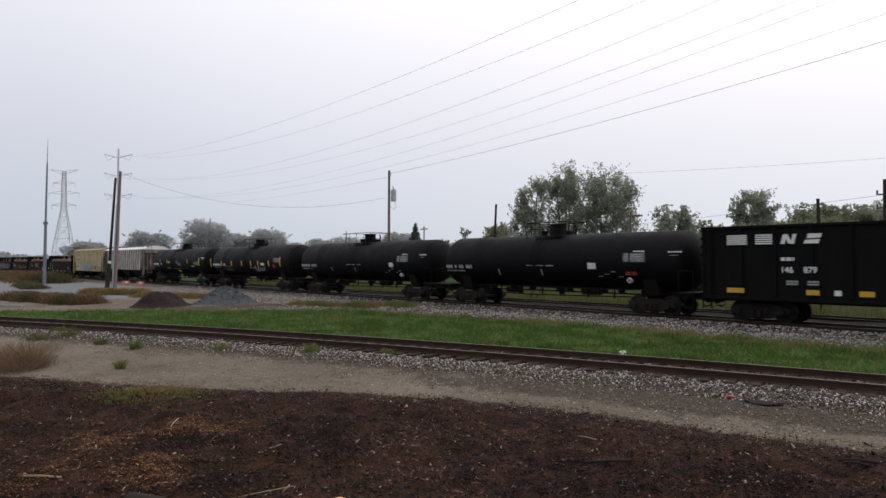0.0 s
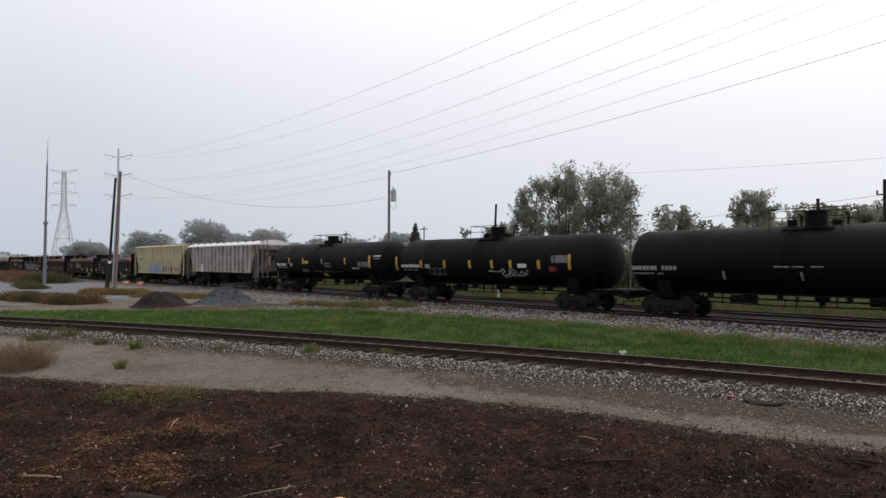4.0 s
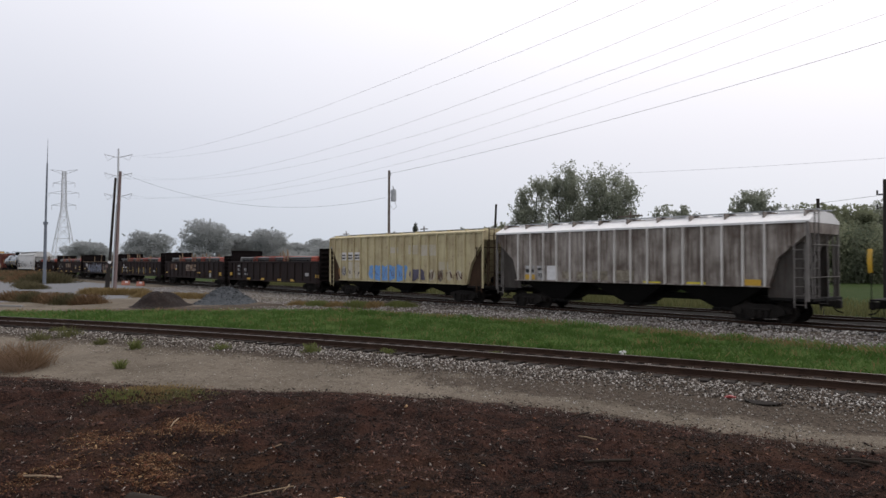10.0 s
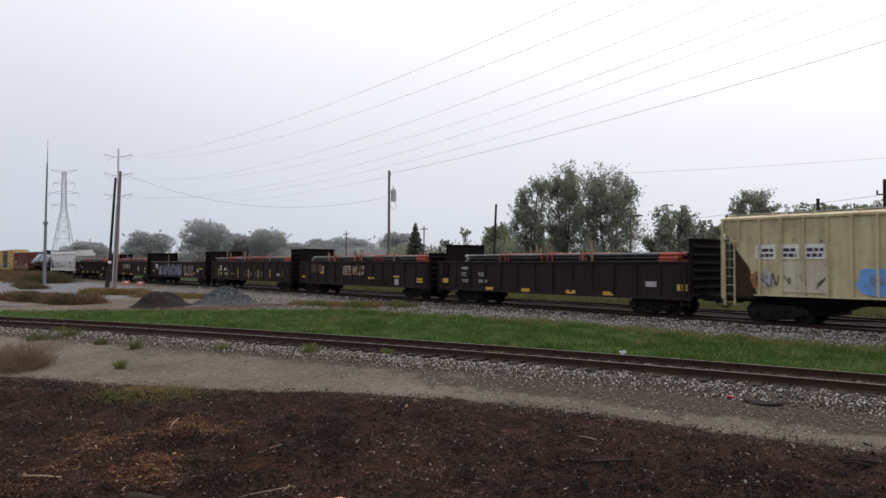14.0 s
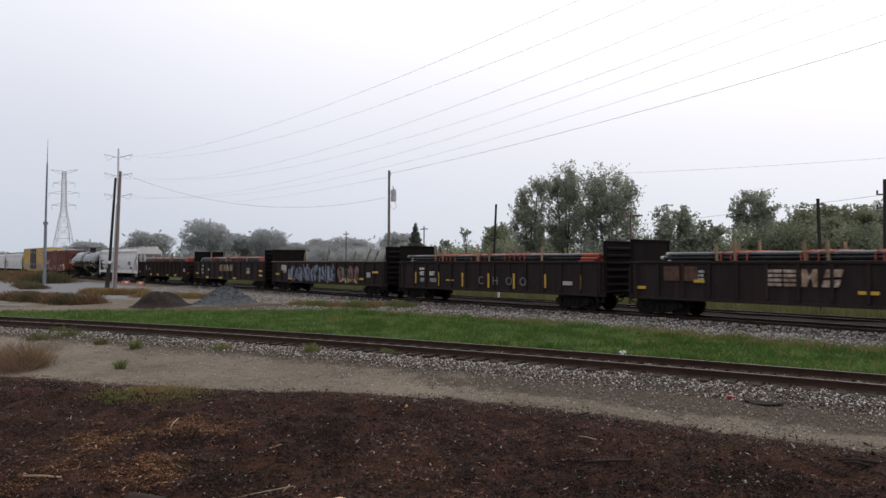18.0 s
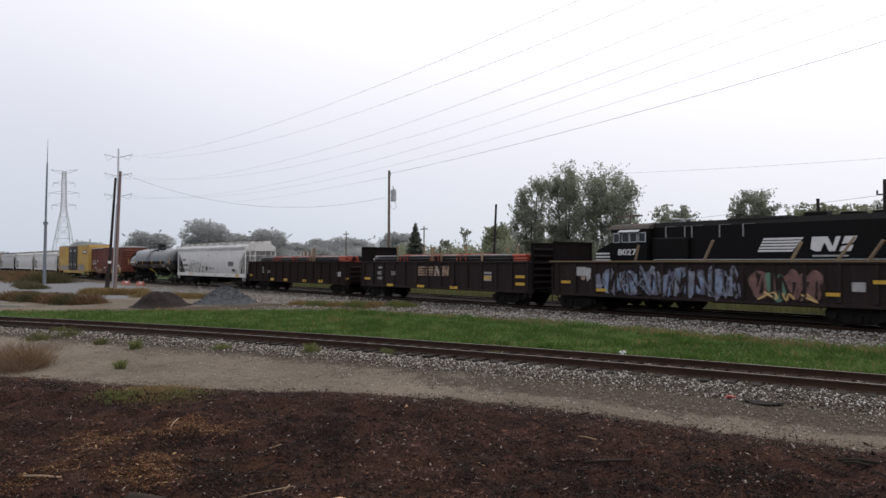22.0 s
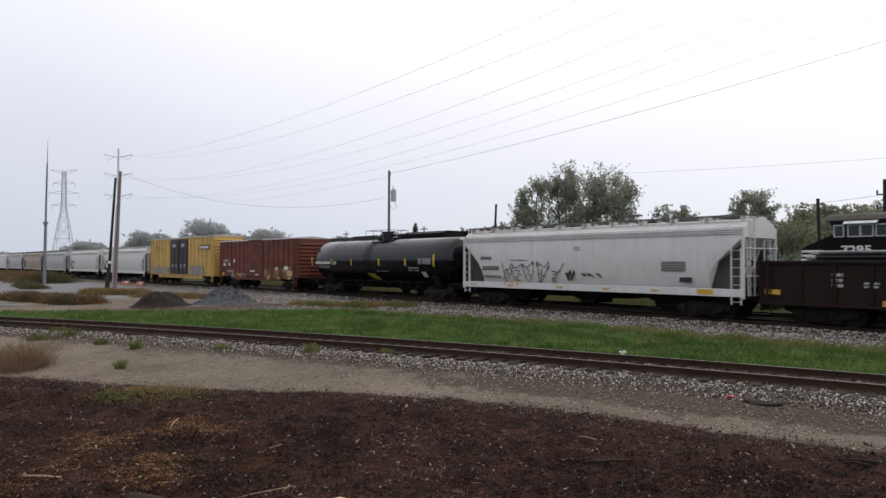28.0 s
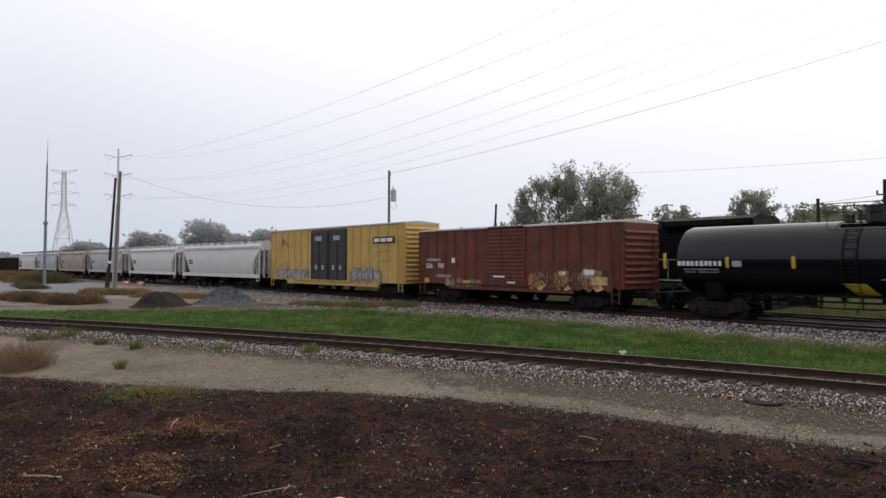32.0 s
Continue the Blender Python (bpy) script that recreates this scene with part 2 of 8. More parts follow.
M = {
    "tank_black": painted("tank_black", (0.0036, 0.0036, 0.0044), (0.0075, 0.0068, 0.0070), 0.55, 0.5, rusty=0.03, gloss=0.08),
    "tank_grey": painted("tank_grey", (0.0030, 0.0038, 0.0058), (0.0038, 0.0044, 0.0060), 0.09, 0.15, rusty=0.0, gloss=0.31, vary=0.02),
    "under_black": surface("under_black", (0.0028, 0.0026, 0.0025), (0.0068, 0.0058, 0.0052), 0.85, 0.0, 2, 20),
    "truck_steel": surface("truck_steel", (0.0060, 0.0050, 0.0044), (0.019, 0.0155, 0.013), 0.8, 0.0, 4, 30),
    "wheel_steel": surface("wheel_steel", (0.012, 0.010, 0.009), (0.03, 0.025, 0.022), 0.7, 0.3, 6, 40),
    "rail_side": surface("rail_side", (0.028, 0.016, 0.011), (0.052, 0.030, 0.020), 0.9, 0.0, 3, 50),
    "rail_dull": surface("rail_dull", (0.12, 0.10, 0.088), (0.20, 0.17, 0.15), 0.5, 0.6, 1.5, 40),
    "rail_head": surface("rail_head", (0.085, 0.078, 0.072), (0.14, 0.128, 0.12), 0.4, 0.5, 1.5, 40),
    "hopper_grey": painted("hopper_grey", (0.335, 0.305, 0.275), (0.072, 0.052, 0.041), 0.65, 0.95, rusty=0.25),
    # Paler than the side sheets: the light the ribs catch is in this grey.
    "rib_lit_grey": painted("rib_lit_grey", (0.60, 0.59, 0.57), (0.30, 0.27, 0.24), 0.6, 0.6, rusty=0.2),
    # Hopper ends, grey darkened for the shade there; also roof walkways.
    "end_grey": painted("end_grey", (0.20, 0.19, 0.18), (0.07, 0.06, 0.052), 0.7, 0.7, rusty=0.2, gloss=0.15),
    "hopper_roof": painted("hopper_roof", (0.74, 0.74, 0.74), (0.5, 0.5, 0.5), 0.5, 0.3, rusty=0.03),
    "beige_pale": painted("beige_pale", (0.50, 0.47, 0.40), (0.40, 0.35, 0.24), 0.65, 0.9, rusty=0.2),
    "hopper_beige": painted("hopper_beige", (0.505, 0.452, 0.275), (0.29, 0.232, 0.14), 0.65, 0.65, rust=(0.10, 0.05, 0.025), rusty=0.45),
    # Dark tone for the shade in hopper ends; also the engines' cab roofs.
    "end_dark": painted("end_dark", (0.075, 0.068, 0.062), (0.035, 0.030, 0.027), 0.8, 0.7, rusty=0.2, gloss=0.1),
    # Rust brown, taken darker for the shade inside the open car ends.
    "end_rust_shade": painted("end_rust_shade", (0.062, 0.038, 0.024), (0.028, 0.019, 0.015), 0.8, 0.6, rusty=0.3, gloss=0.1),
    "hopper_white": painted("hopper_white", (0.60, 0.603, 0.595), (0.43, 0.428, 0.41), 0.55, 0.4, rusty=0.06),
    "hopper_pale": painted("hopper_pale", (0.46, 0.47, 0.48), (0.30, 0.29, 0.28), 0.55, 0.5, rusty=0.08),
    "hopper_tan": painted("hopper_tan", (0.42, 0.39, 0.34), (0.22, 0.15, 0.09), 0.6, 0.7, rusty=0.3),
    "gondola": painted("gondola", (0.0138, 0.0105, 0.0108), (0.034, 0.0235, 0.0220), 0.75, 0.6, rust=(0.055, 0.026, 0.016), rusty=0.35, gloss=0.14),
    # The gondola paint again, darkened for the shade on the end faces.
    "gondola_end_shade": painted("gondola_end_shade", (0.0055, 0.0043, 0.0044), (0.0125, 0.0088, 0.0085), 0.8, 0.6, rust=(0.03, 0.016, 0.011), rusty=0.25, gloss=0.08),
    "gondola_red": painted("gondola_red", (0.021, 0.0135, 0.0122), (0.022, 0.0155, 0.0142), 0.8, 0.6, rust=(0.05, 0.022, 0.012), rusty=0.3, gloss=0.06),
    "coal_black": painted("coal_black", (0.0045, 0.0045, 0.0045), (0.009, 0.008, 0.008), 0.7, 0.5, rusty=0.05, gloss=0.07),
    "box_brown": painted("box_brown", (0.155, 0.042, 0.028), (0.070, 0.032, 0.024), 0.65, 0.8, rust=(0.17, 0.075, 0.035), rusty=0.3, gloss=0.2),
    "box_yellow": painted("box_yellow", (0.52, 0.345, 0.09), (0.34, 0.225, 0.09), 0.6, 0.55, rusty=0.2, gloss=0.25),
    "box_door": painted("box_door", (0.022, 0.022, 0.026), (0.05, 0.045, 0.045), 0.6, 0.4),
    "box_roof": painted("box_roof", (0.48, 0.48, 0.49), (0.3, 0.28, 0.26), 0.5, 0.5),
    "engine_black": painted("engine_black", (0.004, 0.004, 0.0045), (0.008, 0.0078, 0.0075), 0.55, 0.4, rusty=0.0, gloss=0.11),
    "white_paint": surface("white_paint", (0.72, 0.72, 0.72), (0.55, 0.55, 0.55), 0.55, 0, 5, 40, 0.05),
    "dull_white": surface("dull_white", (0.40, 0.40, 0.40), (0.28, 0.28, 0.28), 0.6, 0, 5, 40, 0.05),
    "yellow_tape": surface("yellow_tape", (0.58, 0.345, 0.025), (0.42, 0.26, 0.03), 0.45, 0, 8, 50, 0.03),
    "yellow_panel": surface("yellow_panel", (0.70, 0.58, 0.03), (0.55, 0.46, 0.03), 0.5, 0, 5, 40, 0.03),
    "red_panel": surface("red_panel", (0.30, 0.03, 0.03), (0.2, 0.03, 0.03), 0.5, 0, 8, 50, 0.03),
    "dark_letter": surface("dark_letter", (0.022, 0.022, 0.022), (0.05, 0.05, 0.05), 0.8, 0, 8, 50, 0.03),
    "pipe_black": surface("pipe_black", (0.016, 0.016, 0.018), (0.042, 0.041, 0.043), 0.26, 0.35, 2, 30),
    "pipe_grey": surface("pipe_grey", (0.08, 0.083, 0.09), (0.17, 0.173, 0.18), 0.4, 0.5, 2, 30),
    "pipe_orange": surface("pipe_orange", (0.40, 0.072, 0.034), (0.27, 0.055, 0.034), 0.55, 0, 2, 30),
    "stake_wood": surface("stake_wood", (0.19, 0.135, 0.085), (0.28, 0.21, 0.14), 0.8, 0, 3, 30, 0.2, 0.01, (4, 4, 0.5), 0.2),
    "graffiti_blue": surface("graffiti_blue", (0.10, 0.27, 0.62), (0.16, 0.36, 0.70), 0.5, 0, 2, 12, 0.03),
    "graffiti_pale": surface("graffiti_pale", (0.055, 0.062, 0.09), (0.28, 0.30, 0.37), 0.5, 0, 3.5, 9, 0.03),
    "graffiti_sky": surface("graffiti_sky", (0.11, 0.17, 0.29), (0.25, 0.31, 0.41), 0.5, 0, 3, 12, 0.03),
    "graffiti_dark": surface("graffiti_dark", (0.05, 0.045, 0.08), (0.12, 0.11, 0.18), 0.5, 0, 3, 12, 0.03),
    "graffiti_rose": surface("graffiti_rose", (0.07, 0.032, 0.028), (0.24, 0.12, 0.10), 0.5, 0, 3.5, 9, 0.03),
    "graffiti_green": surface("graffiti_green", (0.06, 0.15, 0.10), (0.11, 0.21, 0.15), 0.5, 0, 3, 12, 0.03),
    "graffiti_ochre": surface("graffiti_ochre", (0.46, 0.27, 0.06), (0.55, 0.42, 0.22), 0.5, 0, 3, 12, 0.03),
    "worn_ochre": surface("worn_ochre", (0.12, 0.05, 0.025), (0.46, 0.27, 0.10), 0.6, 0, 4, 10, 0.03),
    "worn_white": surface("worn_white", (0.085, 0.04, 0.024), (0.60, 0.50, 0.41), 0.6, 0, 6, 10, 0.03),
    "rust_paint": surface("rust_paint", (0.05, 0.028, 0.02), (0.13, 0.068, 0.048), 0.8, 0, 3, 12, 0.05),
    "worn_pale": surface("worn_pale", (0.22, 0.21, 0.20), (0.55, 0.55, 0.55), 0.6, 0, 4, 10, 0.03),
    "worn_faint": surface("worn_faint", (0.13, 0.105, 0.085), (0.36, 0.33, 0.25), 0.7, 0, 4, 10, 0.03),
    "board_grey": surface("board_grey", (0.11, 0.115, 0.12), (0.19, 0.195, 0.20), 0.6, 0, 4, 30, 0.03),
    "chalk": surface("chalk", (0.05, 0.05, 0.05), (0.20, 0.20, 0.20), 0.8, 0, 5, 20, 0.03),
    "worn_tan": surface("worn_tan", (0.07, 0.036, 0.024), (0.50, 0.37, 0.26), 0.7, 0, 3.5, 14, 0.03),
    "tie_wood": surface("tie_wood", (0.012, 0.0095, 0.0078), (0.029, 0.0225, 0.0185), 0.9, 0, 3, 30, 0.3, 0.01, (1, 6, 1), 0.25),
    # Main-line ties, darkened for the shade under the cars.
    "tie_shade": surface("tie_shade", (0.006, 0.005, 0.0045), (0.016, 0.0135, 0.012), 0.9, 0, 3, 30, 0.3, 0.01),
    "mast_steel": surface("mast_steel", (0.13, 0.15, 0.18), (0.20, 0.225, 0.26), 0.6, 0.0, 2, 30),
    # Steel of the distant towers, its tone lightened to carry the haze.
    "hazed_steel": surface("hazed_steel", (0.52, 0.54, 0.57), (0.62, 0.64, 0.67), 0.6, 0.0, 3, 30),
    "pole_brown": surface("pole_brown", (0.185, 0.135, 0.128), (0.25, 0.195, 0.188), 0.85, 0, 1.5, 20, 0.3, 0.01, (6, 6, 0.4)),
    "pole_black": surface("pole_black", (0.018, 0.016, 0.015), (0.04, 0.034, 0.03), 0.85, 0, 1.5, 20, 0.3, 0.01, (6, 6, 0.4)),
    "pole_weathered": surface("pole_weathered", (0.115, 0.09, 0.075), (0.17, 0.14, 0.12), 0.85, 0, 1.5, 20, 0.3, 0.01, (6, 6, 0.4)),
    "galvanised": surface("galvanised", (0.34, 0.36, 0.38), (0.46, 0.48, 0.50), 0.5, 0.4, 3, 30),
    "wire": surface("wire", (0.16, 0.165, 0.17), (0.22, 0.225, 0.23), 0.6, 0.3, 3, 30, 0),
    "orange_plastic": surface("orange_plastic", (0.38, 0.125, 0.075), (0.28, 0.105, 0.07), 0.5, 0, 4, 30, 0.05),
    "concrete": surface("concrete", (0.20, 0.195, 0.185), (0.28, 0.275, 0.265), 0.9, 0, 3, 30),
    "bark": surface("bark", (0.075, 0.068, 0.06), (0.12, 0.11, 0.10), 0.9, 0, 3, 20, 0.4, 0.03, (3, 3, 0.6)),
    "bark_dark": surface("bark_dark", (0.016, 0.012, 0.009), (0.035, 0.025, 0.018), 0.9, 0, 3, 20, 0.4, 0.03),
    "cut_wood": surface("cut_wood", (0.52, 0.30, 0.16), (0.60, 0.38, 0.22), 0.8, 0, 8, 60),
    "glass": None,
}
gm, gnt, gbs = nodes_of("cab_glass")
gbs.inputs["Base Color"].default_value = (0.02, 0.024, 0.028, 1)
gbs.inputs["Roughness"].default_value, gbs.inputs["Metallic"].default_value = 0.12, 0.0
gbs.inputs["Specular IOR Level"].default_value = 0.3
M["glass"] = gm


# ---- mesh building ----
class Shape:
    """Collects vertices and faces of one mesh."""

    def __init__(self):
        self.v, self.f = [], []

    def add(self, verts, faces):
        o = len(self.v)
        self.v += [tuple(p) for p in verts]
        self.f += [tuple(i + o for i in q) for q in faces]
        return self

    def box(self, x0, x1, y0, y1, z0, z1, c=0.0):
        if c <= 0:
            p = [(x, y, z) for z in (z0, z1) for y in (y0, y1) for x in (x0, x1)]
            return self.add(p, [(0, 2, 3, 1), (4, 5, 7, 6), (0, 1, 5, 4), (2, 6, 7, 3), (0, 4, 6, 2), (1, 3, 7, 5)])
        c = min(c, 0.45 * (x1 - x0), 0.45 * (y1 - y0), 0.45 * (z1 - z0))
        bm = bmesh.new()
        bmesh.ops.create_cube(bm, size=1)
        for q in bm.verts:
            q.co = Vector(((x0, x1)[q.co.x > 0], (y0, y1)[q.co.y > 0], (z0, z1)[q.co.z > 0]))
        bmesh.ops.bevel(bm, geom=bm.edges[:], offset=c, segments=1, affect="EDGES")
        bm.verts.index_update()
        self.add([q.co for q in bm.verts], [[q.index for q in fa.verts] for fa in bm.faces])
        bm.free()
        return self

    def tube(self, a, b, r, n=8, r2=None, caps=True):
        a, b = Vector(a), Vector(b)
        r2 = r if r2 is None else r2
        d = (b - a).normalized()
        u = d.orthogonal().normalized()
        w = d.cross(u)
        p = []
        for base, rad in ((a, r), (b, r2)):
            for i in range(n):
                t = 2 * math.pi * i / n
                p.append(base + rad * (math.cos(t) * u + math.sin(t) * w))
        fs = [(i, (i + 1) % n, n + (i + 1) % n, n + i) for i in range(n)]
        if caps:
            fs += [tuple(range(n))[::-1], tuple(range(n, 2 * n))]
        return self.add(p, fs)

    def path(self, pts, r, n=5):
        """One unbroken tube along a line of points."""
        pts = [Vector(p) for p in pts]
        p = []
        u = None
        for i, c in enumerate(pts):
            d = ((pts[min(i + 1, len(pts) - 1)] - c).normalized() + (c - pts[max(i - 1, 0)]).normalized()).normalized()
            u = d.orthogonal().normalized() if u is None else (u - d * u.dot(d)).normalized()
            w = d.cross(u)
            p += [c + r * (math.cos(2 * math.pi * k / n) * u + math.sin(2 * math.pi * k / n) * w) for k in range(n)]
        m = len(pts)
        fs = [(j * n + i, j * n + (i + 1) % n, (j + 1) * n + (i + 1) % n, (j + 1) * n + i) for j in range(m - 1) for i in range(n)]
        return self.add(p, fs + [tuple(range(n))[::-1], tuple(range((m - 1) * n, m * n))])

    def prism_x(self, prof, x0, x1):
        """A closed outline in (y, z), pushed along x."""
        n = len(prof)
        p = [(x0, y, z) for y, z in prof] + [(x1, y, z) for y, z in prof]
        fs = [(i, (i + 1) % n, n + (i + 1) % n, n + i) for i in range(n)] + [tuple(range(n))[::-1], tuple(range(n, 2 * n))]
        return self.add(p, fs)

    def prism_y(self, prof, y0, y1):
        """A closed outline in (x, z), pushed along y."""
        n = len(prof)
        p = [(x, y0, z) for x, z in prof] + [(x, y1, z) for x, z in prof]
        fs = [(i, (i + 1) % n, n + (i + 1) % n, n + i) for i in range(n)] + [tuple(range(n))[::-1], tuple(range(n, 2 * n))]
        return self.add(p, fs)

    def spin_x(self, prof, n=32, yc=0.0, zc=0.0):
        """Rings (x, radius) round an axis along x."""
        p = [(x, yc + r * math.sin(2 * math.pi * i / n), zc + r * math.cos(2 * math.pi * i / n)) for x, r in prof for i in range(n)]
        fs = [(k * n + i, k * n + (i + 1) % n, (k + 1) * n + (i + 1) % n, (k + 1) * n + i) for k in range(len(prof) - 1) for i in range(n)]
        fs += [tuple(range(n))[::-1], tuple(range((len(prof) - 1) * n, len(prof) * n))]
        return self.add(p, fs)

    def mesh(self, name, mat, smooth=False):
        me = bpy.data.meshes.new(name)
        me.from_pydata(self.v, [], self.f)
        bm = bmesh.new()
        bm.from_mesh(me)
        bmesh.ops.recalc_face_normals(bm, faces=bm.faces)
        bm.to_mesh(me)
        bm.free()
        me.materials.append(M[mat] if isinstance(mat, str) else mat)
        if smooth:
            me.shade_smooth() if smooth is True else me.set_sharp_from_angle(angle=smooth)
        return me


def part(name, shape, mat, parent, label="", smooth=False, at=None):
    """Links a shape, or a mesh that is shared, as one part under a thing or a part."""
    me = shape if isinstance(shape, bpy.types.Mesh) else shape.mesh(name, mat, smooth)
    ob = new(name, me)
    ob.parent = parent
    if at is not None:
        ob.matrix_basis = at
    if label:
        ob["label"] = label
    return ob


def thing(name, label, category, m, group="", kind=""):
    ob = new(name)
    ob.empty_display_size = 0.3
    ob.matrix_basis = m
    return tagged(ob, label, category, group, kind)


def writing(text, size, mat, name="number", bold=0.0):
    """Characters as a flat raised mesh, upright in x and z, facing -y, its left bottom corner at the origin."""
    cu = bpy.data.curves.new(name, "FONT")
    cu.body, cu.size, cu.extrude, cu.offset, cu.resolution_u = text, size, 0.004, bold, 3
    tmp = bpy.data.objects.new(name, cu)
    scene.collection.objects.link(tmp)
    dg = bpy.context.evaluated_depsgraph_get()
    me = bpy.data.meshes.new_from_object(tmp.evaluated_get(dg))
    bpy.data.objects.remove(tmp)
    bpy.data.curves.remove(cu)
    me.transform(Matrix.Rotation(radians(90), 4, "X"))
    me.materials.clear()
    me.materials.append(M[mat])
    return me


# ---- ground ----
def spur_y(x):
    """The middle of the spur, which swings away from the main line."""
    if x < -45:
        return 17.9 + 0.21 * -45 - 0.0039 * 2025 + (x + 45) * 0.561
    if x > 24:
        return 17.9 + 0.21 * 24 - 0.0039 * 576 + (x - 24) * 0.0228
    return 17.9 + 0.21 * x - 0.0039 * x * x


def spur_slope(x):
    return 0.561 if x < -45 else 0.0228 if x > 24 else 0.21 - 0.0078 * x


def off_spur(x, y):
    """Distance from the spur's middle, positive on the main line's side."""
    return (y - spur_y(x)) * math.cos(math.atan(spur_slope(x)))


def smooth(a, b, t):
    t = min(1.0, max(0.0, (t - a) / (b - a)))
    return t * t * (3 - 2 * t)


def dirt_width(x):
    return 5.2 + 3.0 * smooth(-9, -19, x) + 8 * smooth(-19, -30, x)


def ground_z(x, y):
    d = off_spur(x, y)
    near = smooth(60, 40, math.hypot(x + 20, y - 12))
    z = -0.33 + near * (0.05 * noise.noise((x * 0.5, y * 0.5, 1)) + 0.02 * noise.noise((x * 2, y * 2, 5)))
    z += 0.15 * smooth(4.4, 1.5, abs(d)) * (1 if d < 0 else 0.7) - 0.022 * smooth(1.75, 1.4, abs(d))
    mulch = smooth(-dirt_width(x), -dirt_width(x) - 2.0, d) * near
    z += mulch * (0.10 + 0.14 * noise.noise((x * 0.45, y * 0.45, 9)) + 0.14 * noise.noise((x * 1.6, y * 1.6, 3)) + 0.085 * noise.noise((x * 4.2, y * 4.2, 7)))
    z += 0.14 * smooth(3.0, 1.6, abs(y - MAIN_Y)) + 0.14 * smooth(3.0, 1.6, abs(y - FAR_Y))
    z += 0.10 * smooth(23.6, 25.0, y) * smooth(38, 36.5, y)
    return z


def grass_edge(x):
    """How far from the spur the grass strip reaches."""
    if x > -20:
        return 24.1
    if x > -33.5:
        return 24.1 - 2.8 * (-20 - x) / 13.5
    return 21.3 - 1.168 * (-33.5 - x)


def zones(x, y):
    """How much mulch, bare dirt, stone, grass, gravel road there is, each 0 to 1."""
    d = off_spur(x, y)
    if d < 0:
        w = dirt_width(x)
        mulch = smooth(-w + 0.5, -w - 0.5, d)
        stone = max(smooth(-4.0, -2.5, d), 0.85 * smooth(-w + 0.3, -3.6, d) * smooth(-17, -9, x))
        return mulch, (1 - mulch) * (1 - stone), stone, 0.0, 0.0
    if y > 36.9:
        return 0, 0, 0, 1, 0
    edge = grass_edge(x)
    bed = max(smooth(2.6, 1.9, abs(y - MAIN_Y)), smooth(2.6, 1.9, abs(y - FAR_Y)), smooth(MAIN_Y, MAIN_Y + 0.5, y))
    grass = smooth(edge + 0.5, edge - 0.5, y) * (1 - smooth(2.0, 1.4, d))
    stone = max(smooth(2.0, 1.4, d), smooth(edge - 0.5, edge + 0.5, y) * smooth(-48, -40, x))
    road = max(0.0, smooth(-54, -60, x) * smooth(25.5, 24, y) * smooth(6, 9, y))
    stone *= (1 - grass) * (1 - bed)
    dirt = max(0.0, 1 - grass - stone - road - bed)
    return 0, dirt, stone, grass, road


def bed(x, y):
    """Stone under the two main tracks, coloured dark for the shade beneath the train."""
    return max(smooth(2.5, 1.8, abs(y - MAIN_Y)), smooth(2.5, 1.8, abs(y - FAR_Y)), smooth(MAIN_Y, MAIN_Y + 0.3, y) * smooth(FAR_Y, FAR_Y - 0.3, y))


def spread(lo, hi, step, far, grow=1.25):
    core = list(np.arange(lo, hi + 1e-6, step))
    out, s, a = [], step, hi
    while a < far:
        s *= grow
        a += s
        out.append(a)
    pre, s, a = [], step, lo
    while a > -far:
        s *= grow
        a -= s
        pre.append(a)
    return pre[::-1] + core + out


def make_ground():
    xs, ys = spread(-62, 6, 0.3, 2600), spread(-2, 37, 0.3, 2600)
    xs = sorted(set(xs) | set(np.arange(-16.85, -1.0, 0.3)) | set(np.arange(-16.75, -1.0, 0.3)))
    ys = sorted(set(ys) | set(np.arange(0.2, 11.5, 0.3)) | set(np.arange(0.3, 11.5, 0.3)))
    xs = [a for a, b in zip(xs, xs[1:] + [1e9]) if b - a > 0.02]
    ys = [a for a, b in zip(ys, ys[1:] + [1e9]) if b - a > 0.02]
    nx, ny = len(xs), len(ys)
    verts = [(x, y, ground_z(x, y)) for y in ys for x in xs]
    faces = [(j * nx + i, j * nx + i + 1, (j + 1) * nx + i + 1, (j + 1) * nx + i) for j in range(ny - 1) for i in range(nx - 1)]
    me = bpy.data.meshes.new("ground")
    me.from_pydata(verts, [], faces)
    me.shade_smooth()
    zs = np.array([(*zones(x, y), bed(x, y)) for x, y, _ in verts], dtype=np.float32)
    for k, nm in enumerate(("mulch", "dirt", "stone", "grass", "road", "bed")):
        at = me.attributes.new(nm, "FLOAT", "POINT")
        at.data.foreach_set("value", np.ascontiguousarray(zs[:, k]))
    m, nt, bs = nodes_of("ground_mix")
    v = coords(nt)
    big, mid, fine, tiny = noise_node(nt, v, 0.35, 5), noise_node(nt, v, 2.2, 6), noise_node(nt, v, 14, 5, 0.7), noise_node(nt, v, 60, 3)

    def layer(nm):
        a = nt.nodes.new("ShaderNodeAttribute")
        a.attribute_name = nm
        add = nt.nodes.new("ShaderNodeMath")
        add.operation = "ADD"
        nt.links.new(a.outputs["Fac"], add.inputs[0])
        nt.links.new(span(nt, mid, 0.25, 0.75, -0.35, 0.35), add.inputs[1])
        return span(nt, add.outputs[0], 0.35, 0.65, 0, 1)

    dirt = blend(nt, span(nt, big, 0.35, 0.65, 0, 1), (0.086, 0.072, 0.055), (0.142, 0.120, 0.095))
    dirt = blend(nt, span(nt, mid, 0.55, 0.7, 0, 0.7), dirt, (0.050, 0.040, 0.030))
